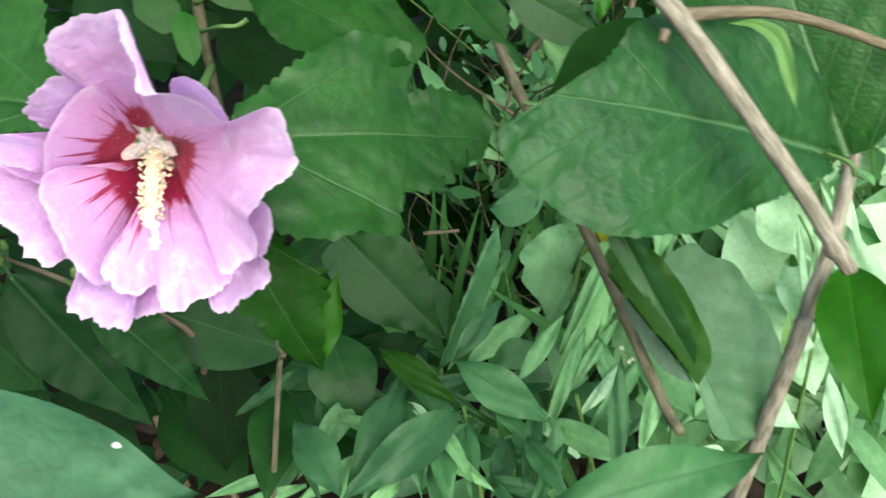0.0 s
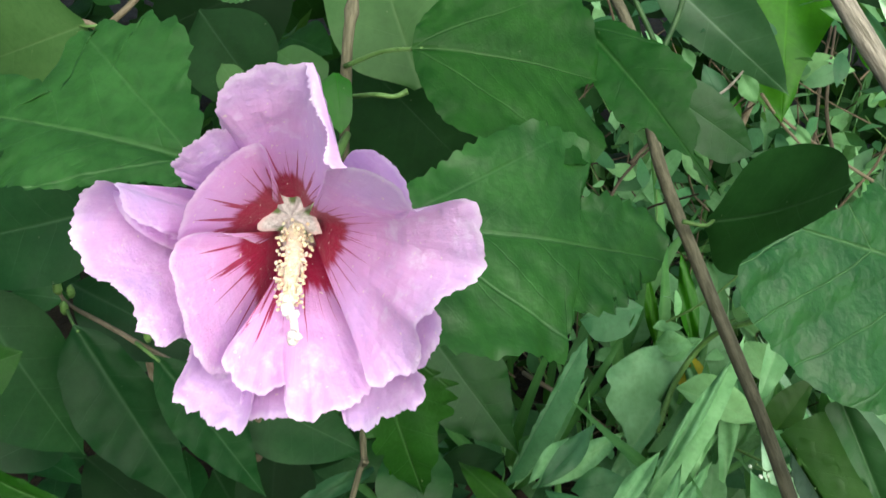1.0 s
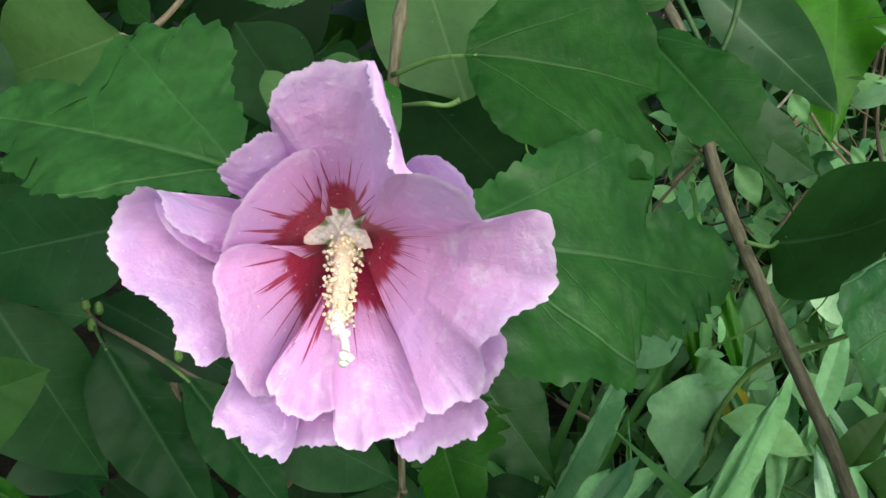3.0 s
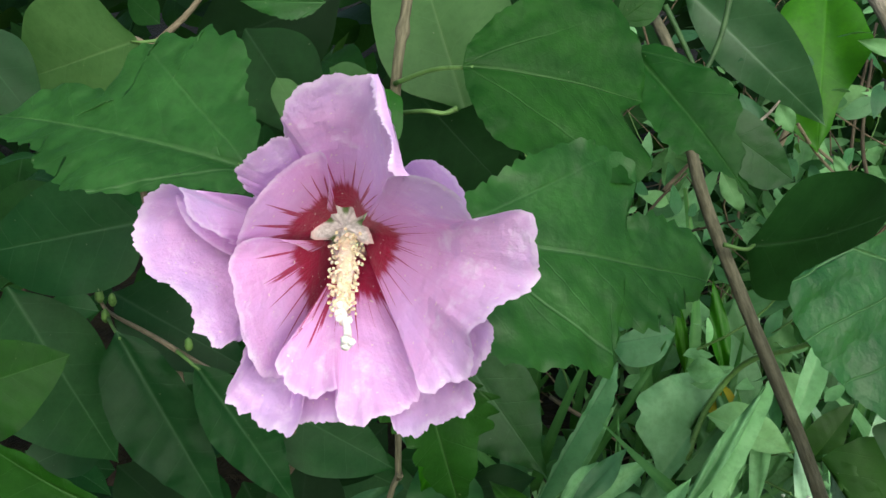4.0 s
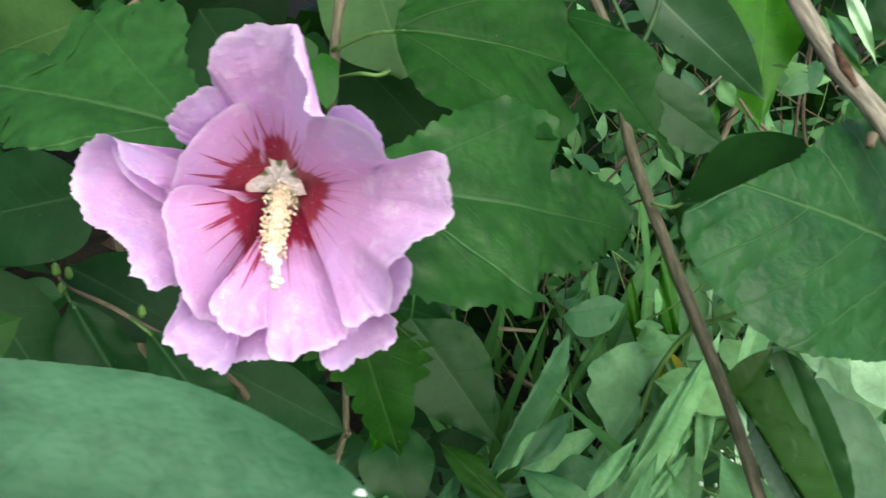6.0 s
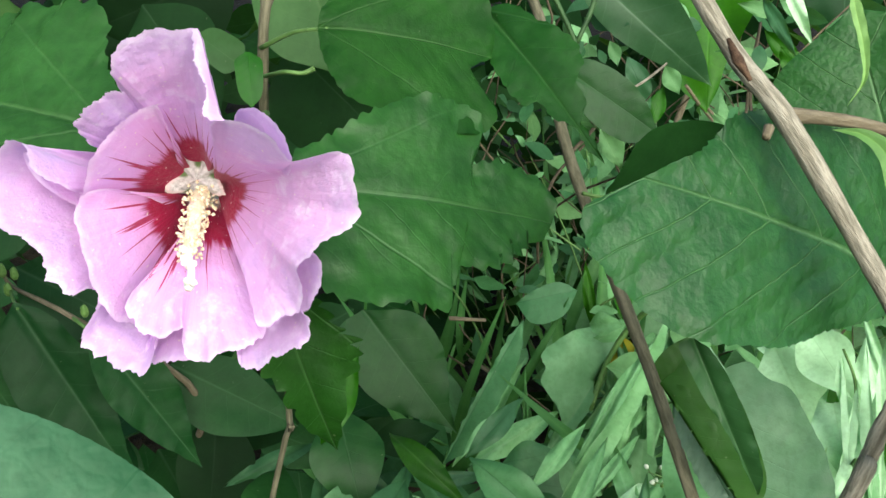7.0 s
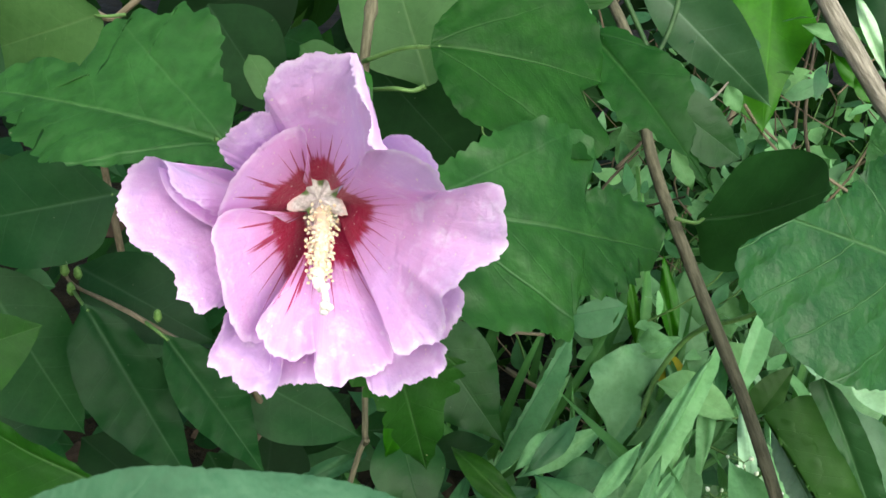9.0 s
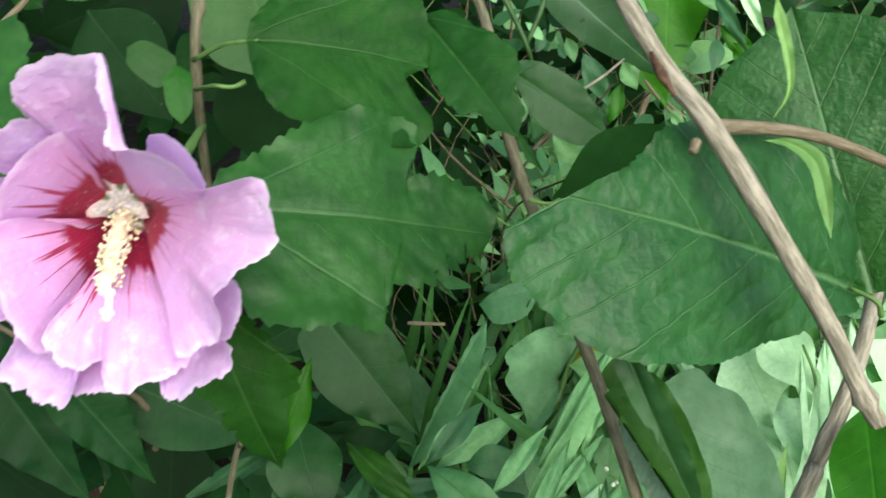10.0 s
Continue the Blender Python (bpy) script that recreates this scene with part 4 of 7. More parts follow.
leaf(shrub, (-0.0929, 0.4164, 0.5907), (-0.1335, 0.4729, 0.6660), (-0.05, -0.81, 0.58), 0.3, 0.34, MAT_OLIVE, shape=('round', 'round'), bow=0.04)
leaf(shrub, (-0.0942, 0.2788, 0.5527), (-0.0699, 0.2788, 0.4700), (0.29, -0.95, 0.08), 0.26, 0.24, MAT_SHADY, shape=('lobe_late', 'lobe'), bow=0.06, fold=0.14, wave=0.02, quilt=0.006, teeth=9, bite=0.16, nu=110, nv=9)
leaf(shrub, (-0.1141, 0.3345, 0.6199), (-0.1095, 0.3198, 0.6024), (0.21, -0.72, 0.66), 0.22, 0.24, MAT_BRIGHT, shape=('broad', 'broad'), bow=0.05, nu=16, nv=4)
leaf(shrub, (-0.1222, 0.3511, 0.6091), (-0.1422, 0.3560, 0.6202), (0.03, -0.89, 0.45), 0.3, 0.35, MAT_OLIVE, shape=('broad', 'broad'), bow=0.05, nu=20, nv=5)
leaf(shrub, (-0.1443, 0.3597, 0.6448), (-0.1775, 0.3555, 0.6433), (0.11, -0.98, 0.18), 0.2, 0.2, MAT_HIB, teeth=14, bite=0.06, nu=140, nv=9)
leaf(shrub, (-0.1450, 0.3286, 0.6057), (-0.1571, 0.3348, 0.6205), (0.14, -0.87, 0.48), 0.3, 0.3, MAT_OLIVE, shape=('broad', 'broad'), bow=0.05, nu=20, nv=5)
stem(shrub, [(-0.1146, 0.3537, 0.6046), (-0.0997, 0.3317, 0.6137), (-0.0919, 0.3294, 0.6144), (-0.0873, 0.3308, 0.6162)], [0.0009, 0.0009, 0.0008, 0.0012], MAT_GREENSTEM, name='tendril', label='pale curled stalk without its leaf')

# ---- shrub with opposite smooth leaves ----
bush = thing("smooth_leaved_shrub", "low shrub with dark smooth oval leaves and green buds", "shrub")
stem(bush, [(-0.2000, 0.5000, 0.0000), (-0.2200, 0.4600, 0.2500), (-0.1675, 0.3835, 0.4076), (-0.2204, 0.3641, 0.4688), (-0.2905, 0.4246, 0.4471), (-0.2977, 0.4289, 0.4570)], [0.003, 0.0025, 0.002, 0.0014, 0.0011, 0.0009], MAT_BROWN, name='twig', label='thin brown twig')
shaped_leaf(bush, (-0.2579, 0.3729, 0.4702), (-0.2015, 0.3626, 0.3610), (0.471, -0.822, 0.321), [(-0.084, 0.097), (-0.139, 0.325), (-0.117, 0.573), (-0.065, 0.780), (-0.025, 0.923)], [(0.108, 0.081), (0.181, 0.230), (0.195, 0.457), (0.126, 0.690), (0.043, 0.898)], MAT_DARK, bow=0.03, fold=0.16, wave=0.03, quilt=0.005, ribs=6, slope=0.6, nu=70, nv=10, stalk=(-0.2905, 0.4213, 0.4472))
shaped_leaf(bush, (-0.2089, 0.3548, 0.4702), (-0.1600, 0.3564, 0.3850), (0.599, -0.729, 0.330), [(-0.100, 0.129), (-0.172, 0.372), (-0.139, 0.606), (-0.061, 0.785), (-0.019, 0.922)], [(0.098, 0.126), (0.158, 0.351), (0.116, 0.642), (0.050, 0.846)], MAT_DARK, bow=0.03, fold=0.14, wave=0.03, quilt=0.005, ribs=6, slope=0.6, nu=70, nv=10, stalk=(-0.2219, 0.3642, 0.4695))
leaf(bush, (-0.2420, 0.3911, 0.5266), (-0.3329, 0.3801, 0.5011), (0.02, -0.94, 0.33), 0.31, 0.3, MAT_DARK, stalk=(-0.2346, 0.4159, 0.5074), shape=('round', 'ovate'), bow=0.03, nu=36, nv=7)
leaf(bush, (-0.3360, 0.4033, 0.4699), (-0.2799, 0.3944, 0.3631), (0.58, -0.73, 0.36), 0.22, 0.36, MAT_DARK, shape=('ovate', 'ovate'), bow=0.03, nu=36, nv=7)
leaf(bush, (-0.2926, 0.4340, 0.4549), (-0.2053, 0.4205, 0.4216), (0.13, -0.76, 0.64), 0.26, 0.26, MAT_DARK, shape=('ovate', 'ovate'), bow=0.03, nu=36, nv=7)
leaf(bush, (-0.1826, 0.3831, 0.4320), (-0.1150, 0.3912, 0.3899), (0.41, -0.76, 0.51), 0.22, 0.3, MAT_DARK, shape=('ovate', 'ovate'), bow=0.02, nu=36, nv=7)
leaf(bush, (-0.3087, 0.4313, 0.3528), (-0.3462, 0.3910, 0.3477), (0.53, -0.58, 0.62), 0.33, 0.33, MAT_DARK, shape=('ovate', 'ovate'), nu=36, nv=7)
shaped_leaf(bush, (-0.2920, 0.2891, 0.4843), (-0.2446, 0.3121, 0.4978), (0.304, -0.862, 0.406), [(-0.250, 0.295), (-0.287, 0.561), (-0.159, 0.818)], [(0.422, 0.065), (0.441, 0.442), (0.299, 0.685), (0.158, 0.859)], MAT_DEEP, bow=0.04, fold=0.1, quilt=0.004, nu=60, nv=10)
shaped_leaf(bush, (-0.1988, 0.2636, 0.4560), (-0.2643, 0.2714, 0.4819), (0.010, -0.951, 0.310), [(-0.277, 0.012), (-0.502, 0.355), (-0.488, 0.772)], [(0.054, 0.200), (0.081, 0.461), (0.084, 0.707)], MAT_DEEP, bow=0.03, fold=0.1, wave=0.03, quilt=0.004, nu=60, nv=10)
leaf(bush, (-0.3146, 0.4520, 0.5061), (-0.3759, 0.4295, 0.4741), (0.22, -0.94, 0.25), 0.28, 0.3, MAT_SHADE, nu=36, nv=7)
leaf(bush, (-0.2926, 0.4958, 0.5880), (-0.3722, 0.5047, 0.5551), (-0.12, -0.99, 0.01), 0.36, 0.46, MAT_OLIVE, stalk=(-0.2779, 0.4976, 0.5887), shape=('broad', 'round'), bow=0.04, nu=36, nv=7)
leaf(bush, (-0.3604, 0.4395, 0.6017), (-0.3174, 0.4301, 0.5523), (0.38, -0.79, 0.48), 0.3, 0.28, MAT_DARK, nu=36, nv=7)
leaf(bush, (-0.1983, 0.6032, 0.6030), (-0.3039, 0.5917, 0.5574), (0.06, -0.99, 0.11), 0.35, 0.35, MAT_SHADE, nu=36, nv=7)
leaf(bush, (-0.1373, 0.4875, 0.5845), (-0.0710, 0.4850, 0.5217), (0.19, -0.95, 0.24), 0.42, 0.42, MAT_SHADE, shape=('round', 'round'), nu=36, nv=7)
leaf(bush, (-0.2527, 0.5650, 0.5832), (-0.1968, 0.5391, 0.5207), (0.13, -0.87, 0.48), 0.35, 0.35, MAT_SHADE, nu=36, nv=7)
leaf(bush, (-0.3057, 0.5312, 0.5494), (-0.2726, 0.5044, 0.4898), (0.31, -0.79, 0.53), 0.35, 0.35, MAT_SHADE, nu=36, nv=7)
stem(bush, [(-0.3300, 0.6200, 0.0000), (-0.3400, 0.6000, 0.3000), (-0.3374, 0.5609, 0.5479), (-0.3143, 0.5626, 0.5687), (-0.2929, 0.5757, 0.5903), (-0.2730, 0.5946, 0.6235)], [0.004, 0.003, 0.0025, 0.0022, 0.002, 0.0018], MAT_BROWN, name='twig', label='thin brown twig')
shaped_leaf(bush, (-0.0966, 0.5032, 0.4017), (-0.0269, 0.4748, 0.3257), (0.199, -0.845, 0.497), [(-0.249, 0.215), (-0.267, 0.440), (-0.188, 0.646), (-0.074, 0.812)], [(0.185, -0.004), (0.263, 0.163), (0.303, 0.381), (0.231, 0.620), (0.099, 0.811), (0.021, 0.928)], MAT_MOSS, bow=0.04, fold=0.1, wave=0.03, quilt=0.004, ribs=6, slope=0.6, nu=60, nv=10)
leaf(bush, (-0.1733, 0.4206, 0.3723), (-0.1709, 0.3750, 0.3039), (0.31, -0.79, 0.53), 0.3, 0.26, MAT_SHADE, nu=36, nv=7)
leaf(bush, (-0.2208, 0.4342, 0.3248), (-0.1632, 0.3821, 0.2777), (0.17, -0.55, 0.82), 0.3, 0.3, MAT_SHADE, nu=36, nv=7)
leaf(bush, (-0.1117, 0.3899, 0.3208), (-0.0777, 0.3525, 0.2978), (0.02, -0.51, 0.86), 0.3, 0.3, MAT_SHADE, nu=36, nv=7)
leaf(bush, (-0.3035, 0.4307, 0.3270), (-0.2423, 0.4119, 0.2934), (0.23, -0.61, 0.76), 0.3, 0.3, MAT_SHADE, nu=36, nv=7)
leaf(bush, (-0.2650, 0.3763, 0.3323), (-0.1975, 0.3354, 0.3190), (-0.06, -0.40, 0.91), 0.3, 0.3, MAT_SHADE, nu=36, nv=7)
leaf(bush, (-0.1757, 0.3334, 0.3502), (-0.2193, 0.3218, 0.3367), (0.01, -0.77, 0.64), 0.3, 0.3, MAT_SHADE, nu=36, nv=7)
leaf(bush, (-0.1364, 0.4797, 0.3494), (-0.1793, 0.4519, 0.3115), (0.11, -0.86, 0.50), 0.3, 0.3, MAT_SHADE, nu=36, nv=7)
part("bud", tube("bud", [(-0.2951, 0.4241, 0.4536), (-0.2951, 0.4241, 0.4563), (-0.2951, 0.4241, 0.4604), (-0.2946, 0.4241, 0.4626)], [0.0013, 0.0028, 0.0022, 0.0007], MAT_BUD, sides=8), bush, "small green bud")
part("bud", tube("bud", [(-0.2851, 0.4200, 0.4551), (-0.2851, 0.4200, 0.4575), (-0.2851, 0.4200, 0.4611), (-0.2846, 0.4200, 0.4631)], [0.0012, 0.0025, 0.0020, 0.0006], MAT_BUD, sides=8), bush, "small green bud")
part("bud", tube("bud", [(-0.2878, 0.4155, 0.4467), (-0.2878, 0.4155, 0.4492), (-0.2878, 0.4155, 0.4530), (-0.2873, 0.4155, 0.4551)], [0.0013, 0.0026, 0.0021, 0.0006], MAT_BUD, sides=8), bush, "small green bud")
part("bud", tube("bud", [(-0.2159, 0.3649, 0.4704), (-0.2159, 0.3649, 0.4726), (-0.2159, 0.3649, 0.4758), (-0.2154, 0.3649, 0.4776)], [0.0011, 0.0022, 0.0018, 0.0005], MAT_BUD, sides=8), bush, "small green bud")

# ---- plant on the brown stem ----
sapling = thing("brown_stemmed_sapling", "sapling with slanting brown stem and dark lobed leaves", "sapling")
stem(sapling, [(-0.0066, 0.4686, 0.6286), (0.0034, 0.4377, 0.6120), (0.0160, 0.3960, 0.5720), (0.0340, 0.3520, 0.5400), (0.0550, 0.3030, 0.5060), (0.0750, 0.2620, 0.4660), (0.0799, 0.2455, 0.4623)], [0.0026, 0.0027, 0.0028, 0.0028, 0.0027, 0.0025, 0.0022], MAT_TAN, name='branch', label='smooth brown slanting branch', knots=(), sides=14)
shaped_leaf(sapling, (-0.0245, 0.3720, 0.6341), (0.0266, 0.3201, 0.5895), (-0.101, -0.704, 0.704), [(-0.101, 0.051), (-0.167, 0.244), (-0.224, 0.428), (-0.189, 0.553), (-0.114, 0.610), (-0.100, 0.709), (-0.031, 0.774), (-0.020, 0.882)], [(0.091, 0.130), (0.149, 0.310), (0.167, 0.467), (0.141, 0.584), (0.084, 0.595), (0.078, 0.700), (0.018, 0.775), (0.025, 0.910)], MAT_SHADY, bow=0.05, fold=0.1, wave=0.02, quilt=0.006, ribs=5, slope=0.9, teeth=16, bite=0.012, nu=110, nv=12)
shaped_leaf(sapling, (0.0137, 0.4410, 0.5939), (0.0661, 0.4304, 0.5650), (0.050, -0.905, 0.422), [(-0.113, 0.056), (-0.212, 0.310), (-0.200, 0.613), (-0.093, 0.864)], [(0.134, 0.227), (0.229, 0.410), (0.246, 0.640), (0.192, 0.856)], MAT_MOSS, bow=0.05, fold=0.08, wave=0.02, quilt=0.006, ribs=6, slope=0.6, nu=60, nv=10)
leaf(sapling, (-0.0274, 0.4249, 0.6333), (-0.0062, 0.4353, 0.6512), (0.17, -0.93, 0.34), 0.3, 0.3, MAT_SHADY, shape=('ovate', 'ovate'), nu=40, nv=7)
leaf(sapling, (0.0355, 0.3694, 0.5562), (0.1088, 0.4110, 0.5612), (0.50, -0.86, -0.11), 0.36, 0.4, MAT_SHADE, stalk=(0.0242, 0.3627, 0.5587), shape=('round', 'round'), fold=-0.05, nu=36, nv=7)
leaf(sapling, (0.0226, 0.6140, 0.6240), (0.1355, 0.6181, 0.5379), (0.05, -1.00, 0.01), 0.2, 0.13, MAT_GREY, stalk=(0.0361, 0.6104, 0.6362), shape=('ovate', 'ovate'), fold=0.12, nu=36, nv=7)
leaf(sapling, (0.1368, 0.7024, 0.6197), (0.1358, 0.6275, 0.5164), (-0.30, -0.77, 0.56), 0.25, 0.24, MAT_BRIGHT, shape=('lobe_late', 'broad'), wave=0.03, nu=36, nv=7)
stem(sapling, [(0.0372, 0.5237, 0.6426), (0.0338, 0.5092, 0.6147), (0.0256, 0.4971, 0.5925)], [0.0018, 0.0016, 0.0014], MAT_DARKSTEM, name='shoot', label='dark green shoot')
stem(sapling, [(0.0022, 0.5126, 0.6279), (0.0156, 0.5039, 0.6080), (0.0251, 0.4967, 0.5919), (0.0311, 0.5003, 0.5755)], [0.0016, 0.0015, 0.0014, 0.001], MAT_DARKSTEM, name='shoot', label='dark green shoot')
# Strip and long leaf: the silvery leaf's turned-away half, shade put into colour.
shaped_leaf(sapling, (0.0498, 0.2386, 0.5658), (0.0746, 0.2205, 0.5212), (-0.150, -0.942, 0.301), [(-0.060, 0.078), (-0.095, 0.221), (-0.109, 0.413), (-0.106, 0.637), (-0.063, 0.888)], [(0.084, -0.001), (0.082, 0.157), (0.066, 0.350), (0.026, 0.554), (0.013, 0.786)], MAT_FOLD, bow=0.06, fold=0.4, wave=0.03, quilt=0.001, ribs=5, slope=0.9, teeth=8, bite=0.006, nu=70, nv=10)
shaped_leaf(sapling, (0.0611, 0.3041, 0.5013), (0.0732, 0.3131, 0.5214), (-0.200, -0.843, 0.499), [(-0.292, 0.104), (-0.313, 0.449), (-0.172, 0.786)], [(0.201, 0.310), (0.098, 0.677)], MAT_DARK_OLIVE, label='small dark olive leaf', bow=0.06, fold=0.15, wave=0.03, nu=36, nv=5)
shaped_leaf(sapling, (0.0524, 0.2784, 0.5198), (0.0868, 0.2521, 0.4819), (-0.200, -0.880, 0.430), [(-0.174, -0.020), (-0.342, 0.026), (-0.373, 0.279), (-0.314, 0.602), (-0.200, 0.890)], [(-0.137, 0.104), (-0.193, 0.255), (-0.143, 0.459), (-0.046, 0.716)], MAT_DARK_OLIVE, label='turned-away half of the silvery leaf, shade in its colour', bow=0.04, fold=0.1, wave=0.03, quilt=0.003, nu=60, nv=9)
shaped_leaf(sapling, (0.0605, 0.2879, 0.5090), (0.0874, 0.2615, 0.4741), (-0.252, -0.855, 0.453), [(-0.121, 0.138), (-0.157, 0.339), (-0.115, 0.590), (-0.059, 0.833)], [(0.093, 0.197), (0.125, 0.481), (0.118, 0.779)], MAT_RIBBED, label='ribbed grey-green leaf', bow=0.05, fold=0.2, quilt=0.02, ribs=9, slope=0.7, teeth=14, bite=0.012, nu=90, nv=10)


# ---- woody branch with leathery leaves ----
branchy = thing("woody_shrub", "woody shrub with pale grey-tan branches and leathery leaves", "shrub")
stem(branchy, [(0.0310, 0.2992, 0.6785), (0.0426, 0.2860, 0.6615), (0.0553, 0.2717, 0.6446), (0.0680, 0.2590, 0.6320), (0.0904, 0.2427, 0.6028), (0.1049, 0.2336, 0.5828), (0.1175, 0.2269, 0.5629), (0.1227, 0.2255, 0.5557)], [0.0027, 0.0029, 0.003, 0.0033, 0.003, 0.0029, 0.0029, 0.0027], MAT_BARK, name='branch', label='pale tan woody branch', knots=(0.86,), sides=16, wobble=0.05)
stem(branchy, [(0.0680, 0.2595, 0.6320), (0.0840, 0.2739, 0.6276), (0.1081, 0.2864, 0.6216), (0.1372, 0.2981, 0.6096), (0.1862, 0.3102, 0.5865)], [0.0026, 0.0022, 0.002, 0.0019, 0.0018], MAT_BROWN, name='side_branch', label='slender tan side branch', knots=(0.12, 0.42))
stem(branchy, [(0.2113, 0.4151, 0.5898), (0.1705, 0.3400, 0.5478), (0.1508, 0.2996, 0.5374), (0.1414, 0.2829, 0.5176), (0.1342, 0.2754, 0.4935), (0.1277, 0.2686, 0.4707), (0.1100, 0.3000, 0.2000), (0.1200, 0.3300, 0.0000)], [0.0028, 0.003, 0.0031, 0.0033, 0.0034, 0.0036, 0.005, 0.006], MAT_BARK, name='branch', label='pale tan woody branch', knots=(0.5,), sides=16, wobble=0.05)
stem(branchy, [(0.0618, 0.2500, 0.6312), (0.0605, 0.2466, 0.6291)], [0.0016, 0.0012], MAT_BROWN, name='bud', label='small brown bud')
shaped_leaf(branchy, (0.1398, 0.2948, 0.5611), (0.0265, 0.2375, 0.6180), (0.577, -0.656, 0.487), [(-0.048, 0.024), (-0.109, 0.158), (-0.165, 0.302), (-0.215, 0.436), (-0.269, 0.580), (-0.293, 0.716), (-0.302, 0.843), (-0.277, 0.933), (-0.228, 1.023), (-0.172, 1.095), (-0.121, 1.130), (-0.090, 1.126), (-0.049, 1.066)], [(0.124, -0.002), (0.209, 0.079), (0.268, 0.232), (0.275, 0.443), (0.260, 0.622), (0.225, 0.739), (0.186, 0.805), (0.148, 0.819), (0.103, 0.862), (0.056, 0.928)], MAT_BIG, stalk=(0.1471, 0.2865, 0.5556), bow=0.05, fold=0.03, wave=0.035, quilt=0.010, ribs=5.5, slope=1.35, teeth=40, bite=0.008, nu=190, nv=30)
leaf(branchy, (0.1554, 0.3122, 0.5500), (0.1182, 0.3625, 0.6464), (-0.37, -0.87, 0.31), 0.42, 0.4, MAT_BIG, shape=('broad', 'broad'), bow=0.05, fold=0.05, quilt=0.01, teeth=18, bite=0.012, nu=70, nv=12)
shaped_leaf(branchy, (0.0851, 0.3008, 0.4852), (0.1127, 0.2703, 0.4299), (0.050, -0.863, 0.502), [(0.017, -0.186), (-0.123, -0.284), (-0.317, -0.290), (-0.384, -0.158), (-0.465, -0.090), (-0.495, 0.122), (-0.515, 0.339), (-0.493, 0.577), (-0.408, 0.784), (-0.255, 0.980), (-0.104, 1.039)], [(0.076, 0.210), (0.065, 0.444), (0.099, 0.699), (0.114, 0.893)], MAT_SILVER, bow=0.05, fold=0.12, wave=0.03, quilt=0.01, ribs=5, slope=0.9, teeth=14, bite=0.01, nu=90, nv=16)
leaf(branchy, (0.1479, 0.2799, 0.5203), (0.1397, 0.2181, 0.4916), (-0.37, -0.35, 0.86), 0.22, 0.2, MAT_BRIGHT, shape=('ovate', 'ovate'), nu=36, nv=7)
shaped_leaf(branchy, (0.0796, 0.2448, 0.6403), (0.0789, 0.2605, 0.6696), (-0.252, -0.855, 0.453), [(0.098, 0.216), (0.058, 0.519), (-0.019, 0.824)], [(0.138, 0.226), (0.139, 0.519), (0.071, 0.822)], MAT_LIME, label='narrow yellow-green leaf', spine=[(0.116, 0.216), (0.094, 0.519), (0.022, 0.813)], bow=0.03, fold=0.2, wave=0.02, quilt=0.0, nu=40, nv=4)
shaped_leaf(branchy, (0.0860, 0.2675, 0.6262), (0.1044, 0.2469, 0.6043), (-0.303, -0.808, 0.505), [(-0.207, 0.138), (-0.318, 0.353), (-0.196, 0.710)], [(-0.129, 0.186), (-0.167, 0.390), (-0.065, 0.719)], MAT_LIME, label='narrow yellow-green leaf', spine=[(-0.166, 0.16), (-0.237, 0.38), (-0.137, 0.704)], bow=0.03, fold=0.2, wave=0.02, quilt=0.0, nu=40, nv=4)
stem(branchy, [(0.0464, 0.2534, 0.6547), (0.0493, 0.2498, 0.6499), (0.0530, 0.2469, 0.6451)], [0.0006, 0.0016, 0.0006], MAT_SCAR, name='bark_scar', label='brown scar in the bark')

# ---- low leaf close by ----
nearby = thing("foreground_shrub", "shrub with one large soft green leaf near the path", "shrub")
leaf(nearby, (-0.1111, 0.0524, 0.6375), (-0.0389, 0.0766, 0.6306), (0.25, -0.52, 0.82), 0.298, 0.28, MAT_SOFT, shape=('round', 'round'), bow=0.05, fold=0.05, wave=0.012, quilt=0.005, teeth=40, bite=0.005, nu=160, nv=12)
part("speck", tube("speck", [(-0.0498, 0.0782, 0.6387), (-0.0493, 0.0782, 0.6390), (-0.0488, 0.0782, 0.6387)], [0.0002, 0.0005, 0.0002], MAT_STIGMA, sides=7), nearby, "small white speck")
stem(nearby, [(-0.1398, 0.0324, 0.0), (-0.1298, 0.0224, 0.3818), (-0.1098, 0.0524, 0.6363)], [0.004, 0.003, 0.0015], MAT_BROWN, name="stem")

# ---- weeds ----
weed_a = thing("weed", "narrow-leaved green weed with a torn leaf", "weed", group="weeds under the shrubs")
stem(weed_a, [(0.0300, 0.5600, 0.0000), (0.0522, 0.5472, 0.1635), (0.0545, 0.5344, 0.3270)], [0.003, 0.0022, 0.0012], MAT_GREENSTEM, name="stem")
shaped_leaf(weed_a, (0.0283, 0.4817, 0.2865), (0.0969, 0.5614, 0.3747), (-0.050, -0.721, 0.691), [(-0.029, 0.203), (-0.047, 0.345), (-0.154, 0.389), (-0.241, 0.446), (-0.249, 0.505), (-0.302, 0.530), (-0.289, 0.638), (-0.206, 0.787), (-0.105, 0.921)], [(0.064, 0.102), (0.052, 0.314), (0.043, 0.502), (-0.048, 0.673), (-0.071, 0.794), (-0.042, 0.902)], MAT_WEED, label='torn leaf with a dry brown edge', bow=0.05, fold=0.22, wave=0.05, quilt=0.003, teeth=9, bite=0.012, nu=90, nv=8)
